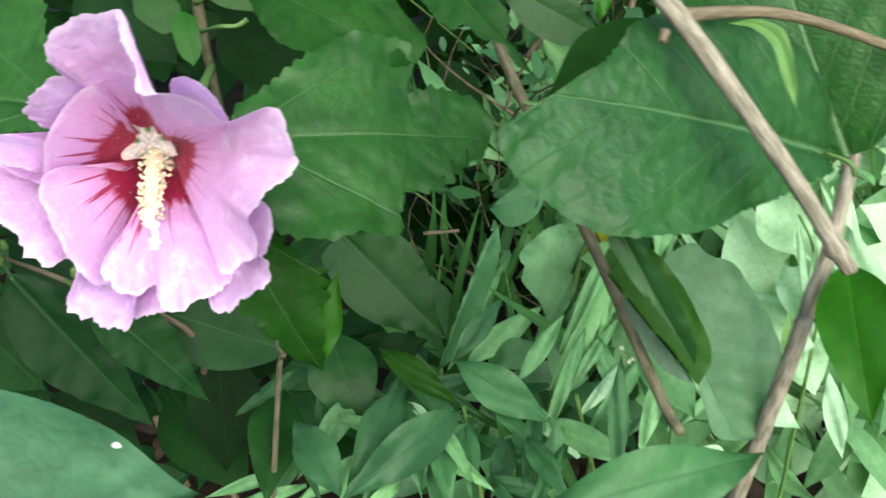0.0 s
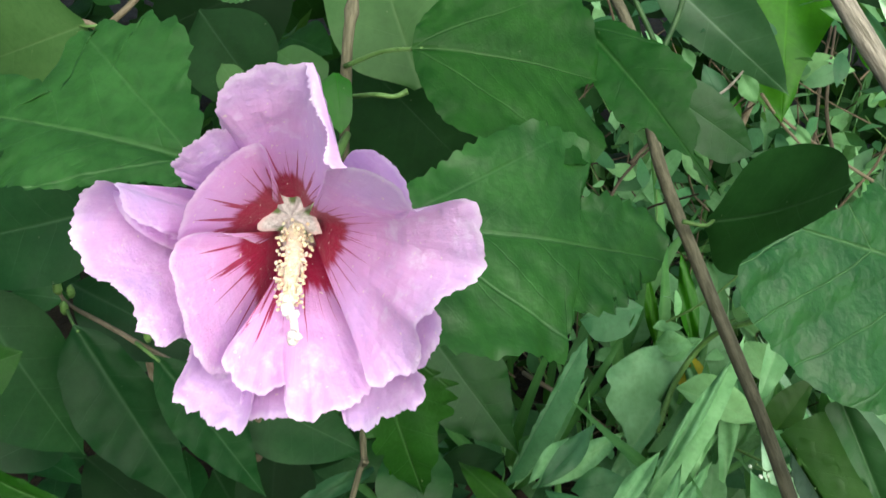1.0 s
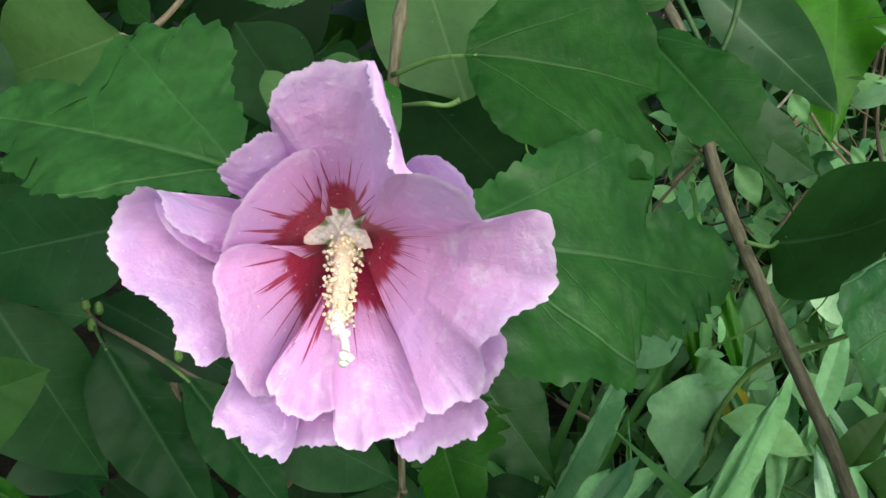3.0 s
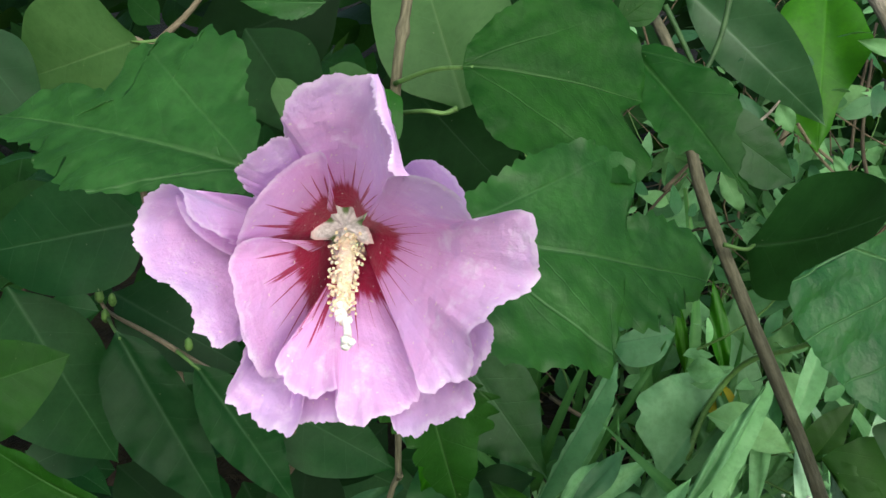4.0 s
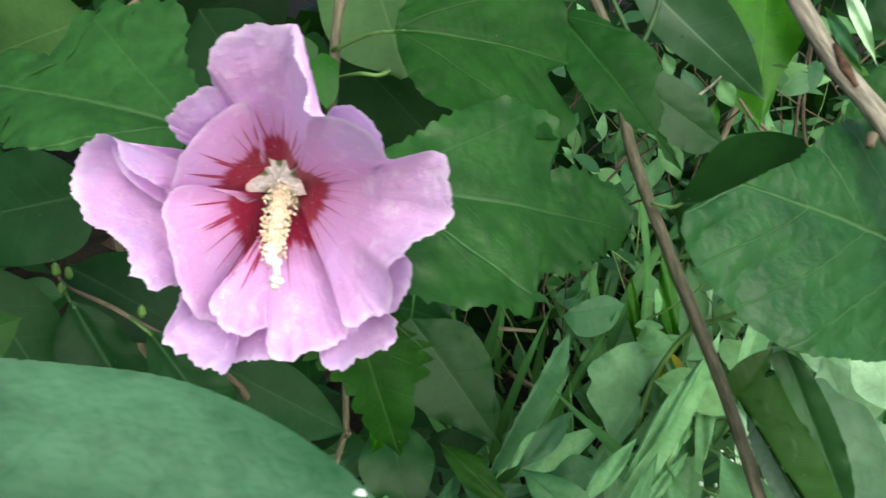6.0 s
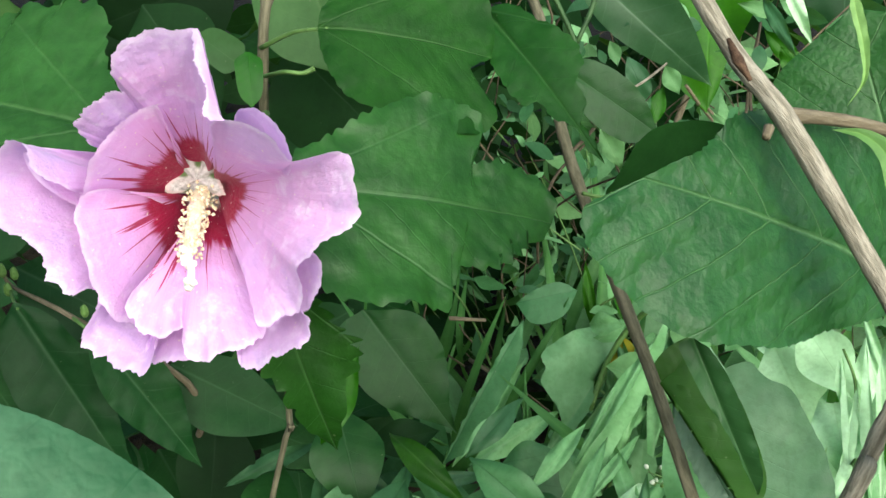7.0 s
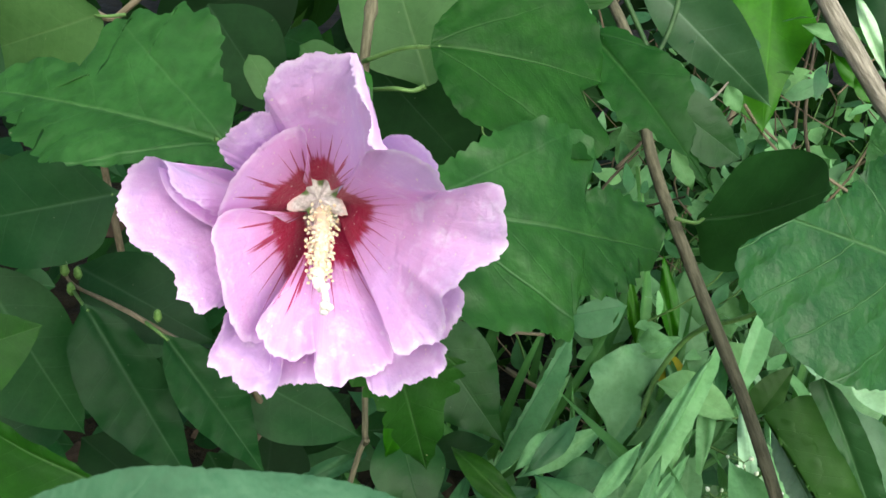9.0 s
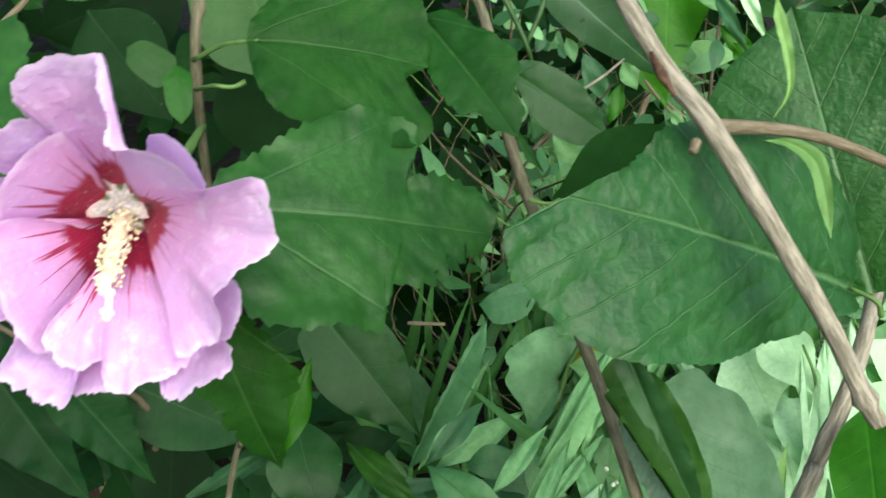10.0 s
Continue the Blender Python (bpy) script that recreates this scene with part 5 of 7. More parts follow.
shaped_leaf(weed_a, (0.0425, 0.4314, 0.3130), (0.1096, 0.5139, 0.4118), (-0.050, -0.750, 0.660), [(-0.012, 0.157), (-0.006, 0.404), (-0.001, 0.649), (-0.003, 0.860)], [(0.075, 0.128), (0.087, 0.371), (0.078, 0.636), (0.046, 0.859)], MAT_WEED, bow=0.05, fold=0.2, wave=0.02, quilt=0.001, nu=50, nv=6)
shaped_leaf(weed_a, (0.1028, 0.4701, 0.2799), (0.1060, 0.5231, 0.3354), (-0.050, -0.721, 0.691), [(-0.103, 0.247), (-0.119, 0.616), (-0.069, 0.866)], [(0.128, 0.276), (0.083, 0.641), (0.051, 0.853)], MAT_WEED, label='pale upright blade', bow=0.04, fold=0.15, nu=36, nv=5)
shaped_leaf(weed_a, (0.0609, 0.5055, 0.3138), (0.1015, 0.5443, 0.3572), (-0.050, -0.721, 0.691), [(-0.014, 0.216), (-0.030, 0.586)], [(0.096, 0.117), (0.074, 0.594)], MAT_PALE, bow=0.04, fold=0.15, nu=30, nv=4)
shaped_leaf(weed_a, (0.0585, 0.4677, 0.2742), (0.0534, 0.5048, 0.3125), (-0.050, -0.721, 0.691), [(-0.171, 0.335), (-0.121, 0.787)], [(0.316, 0.181), (0.234, 0.668)], MAT_WEED, bow=0.04, fold=0.12, nu=30, nv=5)
shaped_leaf(weed_a, (0.1051, 0.5251, 0.3375), (0.1267, 0.5211, 0.3349), (-0.050, -0.721, 0.691), [(-0.772, -0.097), (-0.952, 0.310)], [(0.066, 0.246), (0.144, 0.648)], MAT_PALE, bow=0.04, fold=0.1, nu=24, nv=4)
shaped_leaf(weed_a, (0.1266, 0.5612, 0.3767), (0.1474, 0.5405, 0.3566), (-0.050, -0.721, 0.691), [(-0.303, 0.289), (-0.387, 0.672)], [(0.245, 0.137), (0.279, 0.687)], MAT_PALE, bow=0.04, fold=0.1, nu=24, nv=4)
shaped_leaf(weed_a, (0.0716, 0.5513, 0.3624), (0.0983, 0.5359, 0.3482), (-0.050, -0.721, 0.691), [(-0.324, 0.222), (-0.355, 0.713)], [(0.245, 0.301), (0.184, 0.799)], MAT_YELLOW, label='withered yellow leaf', bow=0.05, fold=0.1, wave=0.04, nu=24, nv=4)
shaped_leaf(weed_a, (-0.0354, 0.4706, 0.3006), (0.0146, 0.5472, 0.3772), (0.000, -0.707, 0.707), [(-0.020, 0.316), (-0.024, 0.615), (-0.026, 0.858)], [(0.081, 0.142), (0.111, 0.473), (0.080, 0.815)], MAT_MID, bow=0.04, fold=0.2, wave=0.02, quilt=0.001, teeth=10, bite=0.012, nu=50, nv=5)
shaped_leaf(weed_a, (0.0717, 0.5081, 0.3690), (0.1257, 0.4949, 0.3581), (-0.050, -0.750, 0.660), [(-0.273, 0.240), (-0.233, 0.669)], [(0.137, 0.321), (0.142, 0.721)], MAT_PALE, bow=0.05, fold=0.15, wave=0.03, quilt=0.001, nu=40, nv=5)
shaped_leaf(weed_a, (0.0082, 0.5553, 0.3853), (0.0528, 0.5650, 0.3950), (0.000, -0.707, 0.707), [(-0.126, 0.291), (-0.181, 0.740)], [(0.382, 0.171), (0.378, 0.646)], MAT_MID, bow=0.05, fold=0.1, wave=0.03, quilt=0.002, nu=40, nv=5)
leaf(weed_a, (0.0629, 0.5494, 0.3771), (0.0832, 0.5252, 0.3918), (-0.81, -0.48, 0.32), 0.25, 0.25, MAT_WEED, bow=0.12, shape=('lance', 'lance'), nu=28, nv=4, wave=0.03)
leaf(weed_a, (0.0281, 0.5680, 0.3098), (0.0877, 0.5435, 0.3825), (-0.57, -0.80, 0.20), 0.06, 0.17, MAT_WEED, bow=0.12, shape=('lance', 'lance'), nu=28, nv=4, wave=0.03)
leaf(weed_a, (-0.0289, 0.4837, 0.2883), (0.0191, 0.5417, 0.3485), (-0.02, -0.71, 0.70), 0.07, 0.08, MAT_WEED, shape=('lance', 'lance'), nu=28, nv=4, wave=0.03)
leaf(weed_a, (-0.0166, 0.4700, 0.3032), (0.0467, 0.5110, 0.3268), (0.13, -0.63, 0.76), 0.12, 0.12, MAT_WEED, shape=('lance', 'lance'), nu=28, nv=4, wave=0.03)
leaf(weed_a, (0.0491, 0.4314, 0.3469), (0.1014, 0.4995, 0.4041), (-0.08, -0.61, 0.79), 0.05, 0.05, MAT_WEED, shape=('lance', 'lance'), nu=28, nv=4, wave=0.03)
leaf(weed_a, (0.0242, 0.4909, 0.2917), (0.0181, 0.5297, 0.3472), (-0.11, -0.82, 0.56), 0.035, 0.035, MAT_BLADE, shape=('lance', 'lance'), nu=28, nv=4, wave=0.03)
leaf(weed_a, (0.1049, 0.5487, 0.3449), (0.1405, 0.5228, 0.3310), (-0.32, -0.75, 0.58), 0.2, 0.2, MAT_WEED, shape=('lance', 'lance'), nu=28, nv=4, wave=0.03)
weed_b = thing("weed", "upright weed with bright green blades", "weed", group="weeds under the shrubs")
stem(weed_b, [(0.1000, 0.6200, 0.0000), (0.1092, 0.6081, 0.1756), (0.0983, 0.5963, 0.3513)], [0.003, 0.0022, 0.0012], MAT_GREENSTEM, name="stem")
shaped_leaf(weed_b, (0.1484, 0.5549, 0.4279), (0.1237, 0.5008, 0.3646), (-0.050, -0.750, 0.660), [(-0.090, 0.341), (-0.096, 0.708)], [(0.061, 0.217), (0.074, 0.644)], MAT_WEED, bow=0.04, fold=0.2, wave=0.03, quilt=0.001, nu=40, nv=5)
leaf(weed_b, (0.0968, 0.5754, 0.3548), (0.0797, 0.6071, 0.4210), (-0.19, -0.90, 0.38), 0.09, 0.1, MAT_BRIGHT, shape=('lance', 'lance'), nu=28, nv=4, wave=0.03)
leaf(weed_b, (0.0748, 0.6079, 0.3345), (0.0636, 0.6328, 0.3860), (-0.16, -0.90, 0.40), 0.09, 0.09, MAT_BRIGHT, shape=('lance', 'lance'), nu=28, nv=4, wave=0.03)
leaf(weed_b, (0.1019, 0.5494, 0.2580), (0.0864, 0.5828, 0.3271), (-0.17, -0.90, 0.40), 0.1, 0.1, MAT_PALE, shape=('lance', 'lance'), nu=28, nv=4, wave=0.03)
leaf(weed_b, (0.1259, 0.6337, 0.3306), (0.1138, 0.6613, 0.3876), (-0.22, -0.90, 0.39), 0.2, 0.2, MAT_PALE, shape=('lance', 'lance'), nu=28, nv=4, wave=0.03)
leaf(weed_b, (0.1577, 0.6380, 0.3326), (0.1427, 0.6590, 0.3771), (-0.23, -0.91, 0.35), 0.25, 0.25, MAT_PALE, shape=('lance', 'lance'), nu=28, nv=4, wave=0.03)
leaf(weed_b, (0.1267, 0.5294, 0.3024), (0.1490, 0.5437, 0.3705), (-0.39, -0.87, 0.31), 0.08, 0.08, MAT_WEED, shape=('lance', 'lance'), nu=28, nv=4, wave=0.03)
weed_c = thing("weed", "weed with broad lance-shaped leaves", "weed", group="weeds under the shrubs")
stem(weed_c, [(-0.0200, 0.4800, 0.0000), (-0.0070, 0.4262, 0.1790), (-0.0140, 0.3725, 0.3580)], [0.003, 0.0022, 0.0012], MAT_GREENSTEM, name="stem")
leaf(weed_c, (-0.0167, 0.3726, 0.3945), (0.0367, 0.3460, 0.3679), (-0.02, -0.72, 0.69), 0.19, 0.19, MAT_MID, bow=0.12, shape=('lance', 'lance'), nu=28, nv=4, wave=0.03)
leaf(weed_c, (-0.0975, 0.4124, 0.3892), (-0.0733, 0.3636, 0.3500), (0.09, -0.59, 0.80), 0.31, 0.33, MAT_MOSS, bow=0.12, shape=('lance', 'lance'), nu=28, nv=4, wave=0.03)
leaf(weed_c, (-0.0632, 0.3915, 0.3909), (-0.0150, 0.3579, 0.3723), (-0.13, -0.62, 0.78), 0.13, 0.13, MAT_DEEP, bow=0.12, shape=('lance', 'lance'), nu=28, nv=4, wave=0.03)
leaf(weed_c, (-0.0506, 0.3706, 0.3765), (-0.0768, 0.3117, 0.3628), (0.33, -0.35, 0.88), 0.17, 0.17, MAT_MID, bow=0.12, shape=('lance', 'lance'), nu=28, nv=4, wave=0.03)
leaf(weed_c, (-0.0137, 0.3497, 0.3780), (-0.0782, 0.2931, 0.3712), (0.35, -0.50, 0.79), 0.15, 0.15, MAT_MID, bow=0.12, shape=('lance', 'lance'), nu=28, nv=4, wave=0.03)
leaf(weed_c, (-0.0775, 0.2941, 0.3726), (-0.1079, 0.3383, 0.3874), (-0.05, -0.35, 0.94), 0.2, 0.22, MAT_MID, bow=0.12, shape=('lance', 'lance'), nu=28, nv=4, wave=0.03)
leaf(weed_c, (-0.0492, 0.3750, 0.3649), (-0.0383, 0.3149, 0.3460), (0.02, -0.30, 0.95), 0.14, 0.14, MAT_MID, bow=0.12, shape=('lance', 'lance'), nu=28, nv=4, wave=0.03)
leaf(weed_c, (-0.0272, 0.3485, 0.3594), (-0.0226, 0.3050, 0.3478), (0.01, -0.26, 0.97), 0.16, 0.16, MAT_MID, bow=0.12, shape=('lance', 'lance'), nu=28, nv=4, wave=0.03)
leaf(weed_c, (-0.0107, 0.3606, 0.3579), (-0.0104, 0.3136, 0.3416), (0.03, -0.33, 0.94), 0.12, 0.12, MAT_MID, bow=0.12, shape=('lance', 'lance'), nu=28, nv=4, wave=0.03)
leaf(weed_c, (0.0141, 0.3625, 0.3405), (-0.0000, 0.3213, 0.3342), (0.19, -0.21, 0.96), 0.17, 0.17, MAT_MID, bow=0.12, shape=('lance', 'lance'), nu=28, nv=4, wave=0.03)
leaf(weed_c, (-0.0197, 0.3950, 0.3742), (0.0141, 0.4340, 0.3935), (0.22, -0.58, 0.78), 0.12, 0.13, MAT_MID, bow=0.12, shape=('lance', 'lance'), nu=28, nv=4, wave=0.03)
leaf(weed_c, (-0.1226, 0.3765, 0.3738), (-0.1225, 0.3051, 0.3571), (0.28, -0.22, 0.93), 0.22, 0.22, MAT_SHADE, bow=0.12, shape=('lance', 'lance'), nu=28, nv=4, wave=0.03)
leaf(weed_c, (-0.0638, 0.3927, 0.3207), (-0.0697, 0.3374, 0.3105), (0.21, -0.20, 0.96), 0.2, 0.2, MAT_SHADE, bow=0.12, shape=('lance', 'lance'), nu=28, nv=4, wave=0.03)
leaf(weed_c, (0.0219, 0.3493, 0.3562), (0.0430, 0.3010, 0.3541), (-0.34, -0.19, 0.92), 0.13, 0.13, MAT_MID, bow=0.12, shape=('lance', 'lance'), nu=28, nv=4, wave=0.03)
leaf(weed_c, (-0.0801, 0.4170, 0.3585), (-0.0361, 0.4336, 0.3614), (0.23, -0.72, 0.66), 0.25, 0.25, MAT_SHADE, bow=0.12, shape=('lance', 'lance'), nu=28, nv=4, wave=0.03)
leaf(weed_c, (0.0043, 0.4335, 0.3395), (0.0390, 0.4404, 0.3467), (0.01, -0.75, 0.66), 0.3, 0.3, MAT_MID, bow=0.12, shape=('lance', 'lance'), nu=28, nv=4, wave=0.03)
leaf(weed_c, (-0.0468, 0.3698, 0.3660), (-0.0302, 0.3518, 0.3645), (-0.33, -0.38, 0.87), 0.14, 0.1, MAT_SUNLIT, shape=('lance', 'lance'), nu=28, nv=4, wave=0.03)
weed_d = thing("weed", "pale weed with crowded narrow leaves", "weed", group="weeds under the shrubs")
stem(weed_d, [(0.0900, 0.4800, 0.0000), (0.0813, 0.4213, 0.1866), (0.0525, 0.3626, 0.3733)], [0.003, 0.0022, 0.0012], MAT_GREENSTEM, name="stem")
leaf(weed_c, (-0.0978, 0.3684, 0.3976), (-0.0796, 0.3867, 0.4514), (0.08, -0.95, 0.30), 0.16, 0.16, MAT_BRIGHT, shape=('lance', 'lance'), nu=28, nv=4, wave=0.03)
leaf(weed_d, (0.0195, 0.3955, 0.3534), (0.0534, 0.4365, 0.3756), (0.14, -0.56, 0.82), 0.1, 0.1, MAT_WEED, shape=('lance', 'lance'), nu=28, nv=4, wave=0.03)
leaf(weed_d, (0.0334, 0.3694, 0.3492), (0.0864, 0.3256, 0.3509), (-0.42, -0.48, 0.77), 0.12, 0.12, MAT_WEED, shape=('lance', 'lance'), nu=28, nv=4, wave=0.03)
leaf(weed_d, (0.0661, 0.2997, 0.3680), (0.0799, 0.3776, 0.3933), (-0.07, -0.30, 0.95), 0.07, 0.07, MAT_WEED, shape=('lance', 'lance'), nu=28, nv=4, wave=0.03)
leaf(weed_d, (0.1114, 0.3273, 0.3873), (0.0874, 0.3887, 0.4092), (-0.34, -0.43, 0.83), 0.2, 0.2, MAT_WEED, shape=('lance', 'lance'), nu=28, nv=4, wave=0.03)
leaf(weed_d, (0.0201, 0.2307, 0.4310), (0.1232, 0.2614, 0.4317), (0.17, -0.58, 0.80), 0.14, 0.2, MAT_MID, shape=('lance', 'lance'), nu=28, nv=4, wave=0.03)
leaf(weed_d, (0.0018, 0.4661, 0.3526), (-0.0223, 0.4331, 0.3413), (0.29, -0.49, 0.82), 0.15, 0.15, MAT_WEED, shape=('lance', 'lance'), nu=28, nv=4, wave=0.03)
leaf(weed_c, (-0.0417, 0.3667, 0.3447), (-0.0881, 0.3413, 0.3414), (0.28, -0.61, 0.74), 0.099, 0.079, MAT_WEED, bow=0.14, shape=('blade', 'lance'), nu=24, nv=3, wave=0.03)
leaf(weed_c, (-0.0363, 0.3489, 0.3572), (0.0025, 0.3152, 0.3483), (-0.22, -0.48, 0.85), 0.097, 0.115, MAT_WEED, bow=0.14, shape=('blade', 'lance'), nu=24, nv=3, wave=0.03)
leaf(weed_c, (-0.1062, 0.3296, 0.3435), (-0.1568, 0.3097, 0.3417), (0.23, -0.64, 0.73), 0.078, 0.071, MAT_WEED, bow=0.14, shape=('blade', 'lance'), nu=24, nv=3, wave=0.03)
leaf(weed_c, (-0.1167, 0.4284, 0.3464), (-0.1658, 0.3923, 0.3364), (0.34, -0.65, 0.68), 0.086, 0.1, MAT_MID, bow=0.14, shape=('blade', 'lance'), nu=24, nv=3, wave=0.03)
leaf(weed_c, (-0.0304, 0.3578, 0.3447), (-0.0275, 0.2990, 0.3285), (0.05, -0.26, 0.96), 0.084, 0.12, MAT_MID, bow=0.14, shape=('blade', 'lance'), nu=24, nv=3, wave=0.03)
leaf(weed_c, (0.0022, 0.3756, 0.3594), (0.0324, 0.3378, 0.3506), (-0.29, -0.43, 0.85), 0.108, 0.09, MAT_MID, bow=0.14, shape=('blade', 'lance'), nu=24, nv=3, wave=0.03)
leaf(weed_c, (-0.0494, 0.3191, 0.3552), (-0.0731, 0.2906, 0.3597), (0.51, -0.30, 0.80), 0.116, 0.093, MAT_WEED, bow=0.14, shape=('blade', 'lance'), nu=24, nv=3, wave=0.03)
leaf(weed_c, (-0.0519, 0.4066, 0.3585), (-0.0703, 0.3442, 0.3352), (0.23, -0.40, 0.89), 0.074, 0.087, MAT_MID, bow=0.14, shape=('blade', 'lance'), nu=24, nv=3, wave=0.03)
leaf(weed_c, (0.0112, 0.3951, 0.3608), (0.0367, 0.3568, 0.3552), (-0.35, -0.36, 0.86), 0.11, 0.079, MAT_WEED, bow=0.14, shape=('blade', 'lance'), nu=24, nv=3, wave=0.03)
leaf(weed_c, (-0.0861, 0.3681, 0.3508), (-0.1452, 0.3496, 0.3481), (0.19, -0.69, 0.70), 0.089, 0.09, MAT_MID, bow=0.14, shape=('blade', 'lance'), nu=24, nv=3, wave=0.03)
leaf(weed_c, (-0.1192, 0.3534, 0.3299), (-0.1713, 0.3345, 0.3280), (0.21, -0.66, 0.72), 0.071, 0.079, MAT_WEED, bow=0.14, shape=('blade', 'lance'), nu=24, nv=3, wave=0.03)
leaf(weed_c, (-0.0090, 0.4038, 0.3558), (-0.0536, 0.3880, 0.3560), (0.25, -0.68, 0.69), 0.109, 0.086, MAT_MID, bow=0.14, shape=('blade', 'lance'), nu=24, nv=3, wave=0.03)
leaf(weed_c, (-0.0526, 0.3968, 0.3673), (-0.0082, 0.3565, 0.3498), (-0.17, -0.54, 0.82), 0.088, 0.101, MAT_MID, bow=0.14, shape=('blade', 'lance'), nu=24, nv=3, wave=0.03)
leaf(weed_c, (0.0430, 0.3641, 0.3512), (0.0276, 0.3013, 0.3306), (0.03, -0.32, 0.95), 0.078, 0.115, MAT_WEED, bow=0.14, shape=('blade', 'lance'), nu=24, nv=3, wave=0.03)
leaf(weed_c, (-0.0767, 0.3913, 0.3613), (-0.1129, 0.3355, 0.3404), (0.32, -0.51, 0.80), 0.118, 0.114, MAT_WEED, bow=0.14, shape=('blade', 'lance'), nu=24, nv=3, wave=0.03)
leaf(weed_c, (-0.1086, 0.4077, 0.3634), (-0.0551, 0.3818, 0.3505), (-0.12, -0.63, 0.77), 0.107, 0.09, MAT_MID, bow=0.14, shape=('blade', 'lance'), nu=24, nv=3, wave=0.03)
leaf(weed_c, (0.0210, 0.3719, 0.3323), (0.0422, 0.3298, 0.3269), (-0.31, -0.27, 0.91), 0.073, 0.081, MAT_WEED, bow=0.14, shape=('blade', 'lance'), nu=24, nv=3, wave=0.03)
leaf(weed_c, (-0.0086, 0.3763, 0.3272), (0.0334, 0.3582, 0.3215), (-0.17, -0.63, 0.76), 0.107, 0.073, MAT_MID, bow=0.14, shape=('blade', 'lance'), nu=24, nv=3, wave=0.03)
leaf(weed_c, (-0.0449, 0.4194, 0.3481), (-0.0020, 0.3848, 0.3356), (-0.22, -0.56, 0.80), 0.077, 0.088, MAT_MID, bow=0.14, shape=('blade', 'lance'), nu=24, nv=3, wave=0.03)
leaf(weed_c, (0.0445, 0.3455, 0.3520), (0.0162, 0.2952, 0.3423), (0.19, -0.29, 0.94), 0.072, 0.071, MAT_MID, bow=0.14, shape=('blade', 'lance'), nu=24, nv=3, wave=0.03)
leaf(weed_c, (-0.0012, 0.3285, 0.3415), (0.0523, 0.3176, 0.3347), (-0.04, -0.65, 0.76), 0.107, 0.086, MAT_MID, bow=0.14, shape=('blade', 'lance'), nu=24, nv=3, wave=0.03)
leaf(weed_c, (-0.1078, 0.3756, 0.3404), (-0.1412, 0.3211, 0.3213), (0.35, -0.49, 0.80), 0.105, 0.11, MAT_MID, bow=0.14, shape=('blade', 'lance'), nu=24, nv=3, wave=0.03)
leaf(weed_c, (-0.0576, 0.3513, 0.3482), (-0.1115, 0.3190, 0.3408), (0.26, -0.61, 0.75), 0.11, 0.113, MAT_WEED, bow=0.14, shape=('blade', 'lance'), nu=24, nv=3, wave=0.03)
leaf(weed_c, (-0.1092, 0.3408, 0.3642), (-0.0897, 0.2971, 0.3656), (-0.11, -0.02, 0.99), 0.075, 0.076, MAT_MID, bow=0.14, shape=('blade', 'lance'), nu=24, nv=3, wave=0.03)
leaf(weed_c, (0.0291, 0.3545, 0.3362), (0.0444, 0.2981, 0.3189), (-0.16, -0.33, 0.93), 0.092, 0.112, MAT_MID, bow=0.14, shape=('blade', 'lance'), nu=24, nv=3, wave=0.03)
leaf(weed_c, (-0.0291, 0.3538, 0.3620), (-0.0087, 0.3133, 0.3590), (-0.26, -0.20, 0.94), 0.118, 0.076, MAT_WEED, bow=0.14, shape=('blade', 'lance'), nu=24, nv=3, wave=0.03)
leaf(weed_c, (-0.0065, 0.3617, 0.3556), (-0.0478, 0.3334, 0.3530), (0.32, -0.54, 0.77), 0.101, 0.096, MAT_MID, bow=0.14, shape=('blade', 'lance'), nu=24, nv=3, wave=0.03)
leaf(weed_c, (-0.0069, 0.3845, 0.3376), (-0.0493, 0.3553, 0.3337), (0.31, -0.55, 0.77), 0.08, 0.092, MAT_MID, bow=0.14, shape=('blade', 'lance'), nu=24, nv=3, wave=0.03)
leaf(weed_c, (0.0305, 0.3715, 0.3543), (0.0186, 0.3186, 0.3465), (0.10, -0.17, 0.98), 0.095, 0.112, MAT_MID, bow=0.14, shape=('blade', 'lance'), nu=24, nv=3, wave=0.03)
leaf(weed_c, (0.0005, 0.3284, 0.3430), (0.0228, 0.2908, 0.3406), (-0.31, -0.24, 0.92), 0.084, 0.081, MAT_MID, bow=0.14, shape=('blade', 'lance'), nu=24, nv=3, wave=0.03)
leaf(weed_c, (-0.0557, 0.3826, 0.3336), (-0.0793, 0.3256, 0.3153), (0.27, -0.39, 0.88), 0.101, 0.086, MAT_MID, bow=0.14, shape=('blade', 'lance'), nu=24, nv=3, wave=0.03)
leaf(weed_c, (-0.0698, 0.3564, 0.3515), (-0.0848, 0.3090, 0.3468), (0.36, -0.21, 0.91), 0.102, 0.098, MAT_WEED, bow=0.14, shape=('blade', 'lance'), nu=24, nv=3, wave=0.03)
leaf(weed_c, (-0.0936, 0.3667, 0.3583), (-0.0297, 0.3534, 0.3489), (-0.03, -0.67, 0.74), 0.077, 0.072, MAT_WEED, bow=0.14, shape=('blade', 'lance'), nu=24, nv=3, wave=0.03)
leaf(weed_c, (-0.1025, 0.4057, 0.3581), (-0.1002, 0.3432, 0.3364), (0.20, -0.31, 0.93), 0.074, 0.08, MAT_MID, bow=0.14, shape=('blade', 'lance'), nu=24, nv=3, wave=0.03)
leaf(weed_d, (0.0617, 0.3596, 0.3482), (0.1042, 0.4131, 0.3649), (0.16, -0.41, 0.90), 0.061, 0.089, MAT_WEED, bow=0.16, shape=('blade', 'lance'), nu=24, nv=3, wave=0.03)
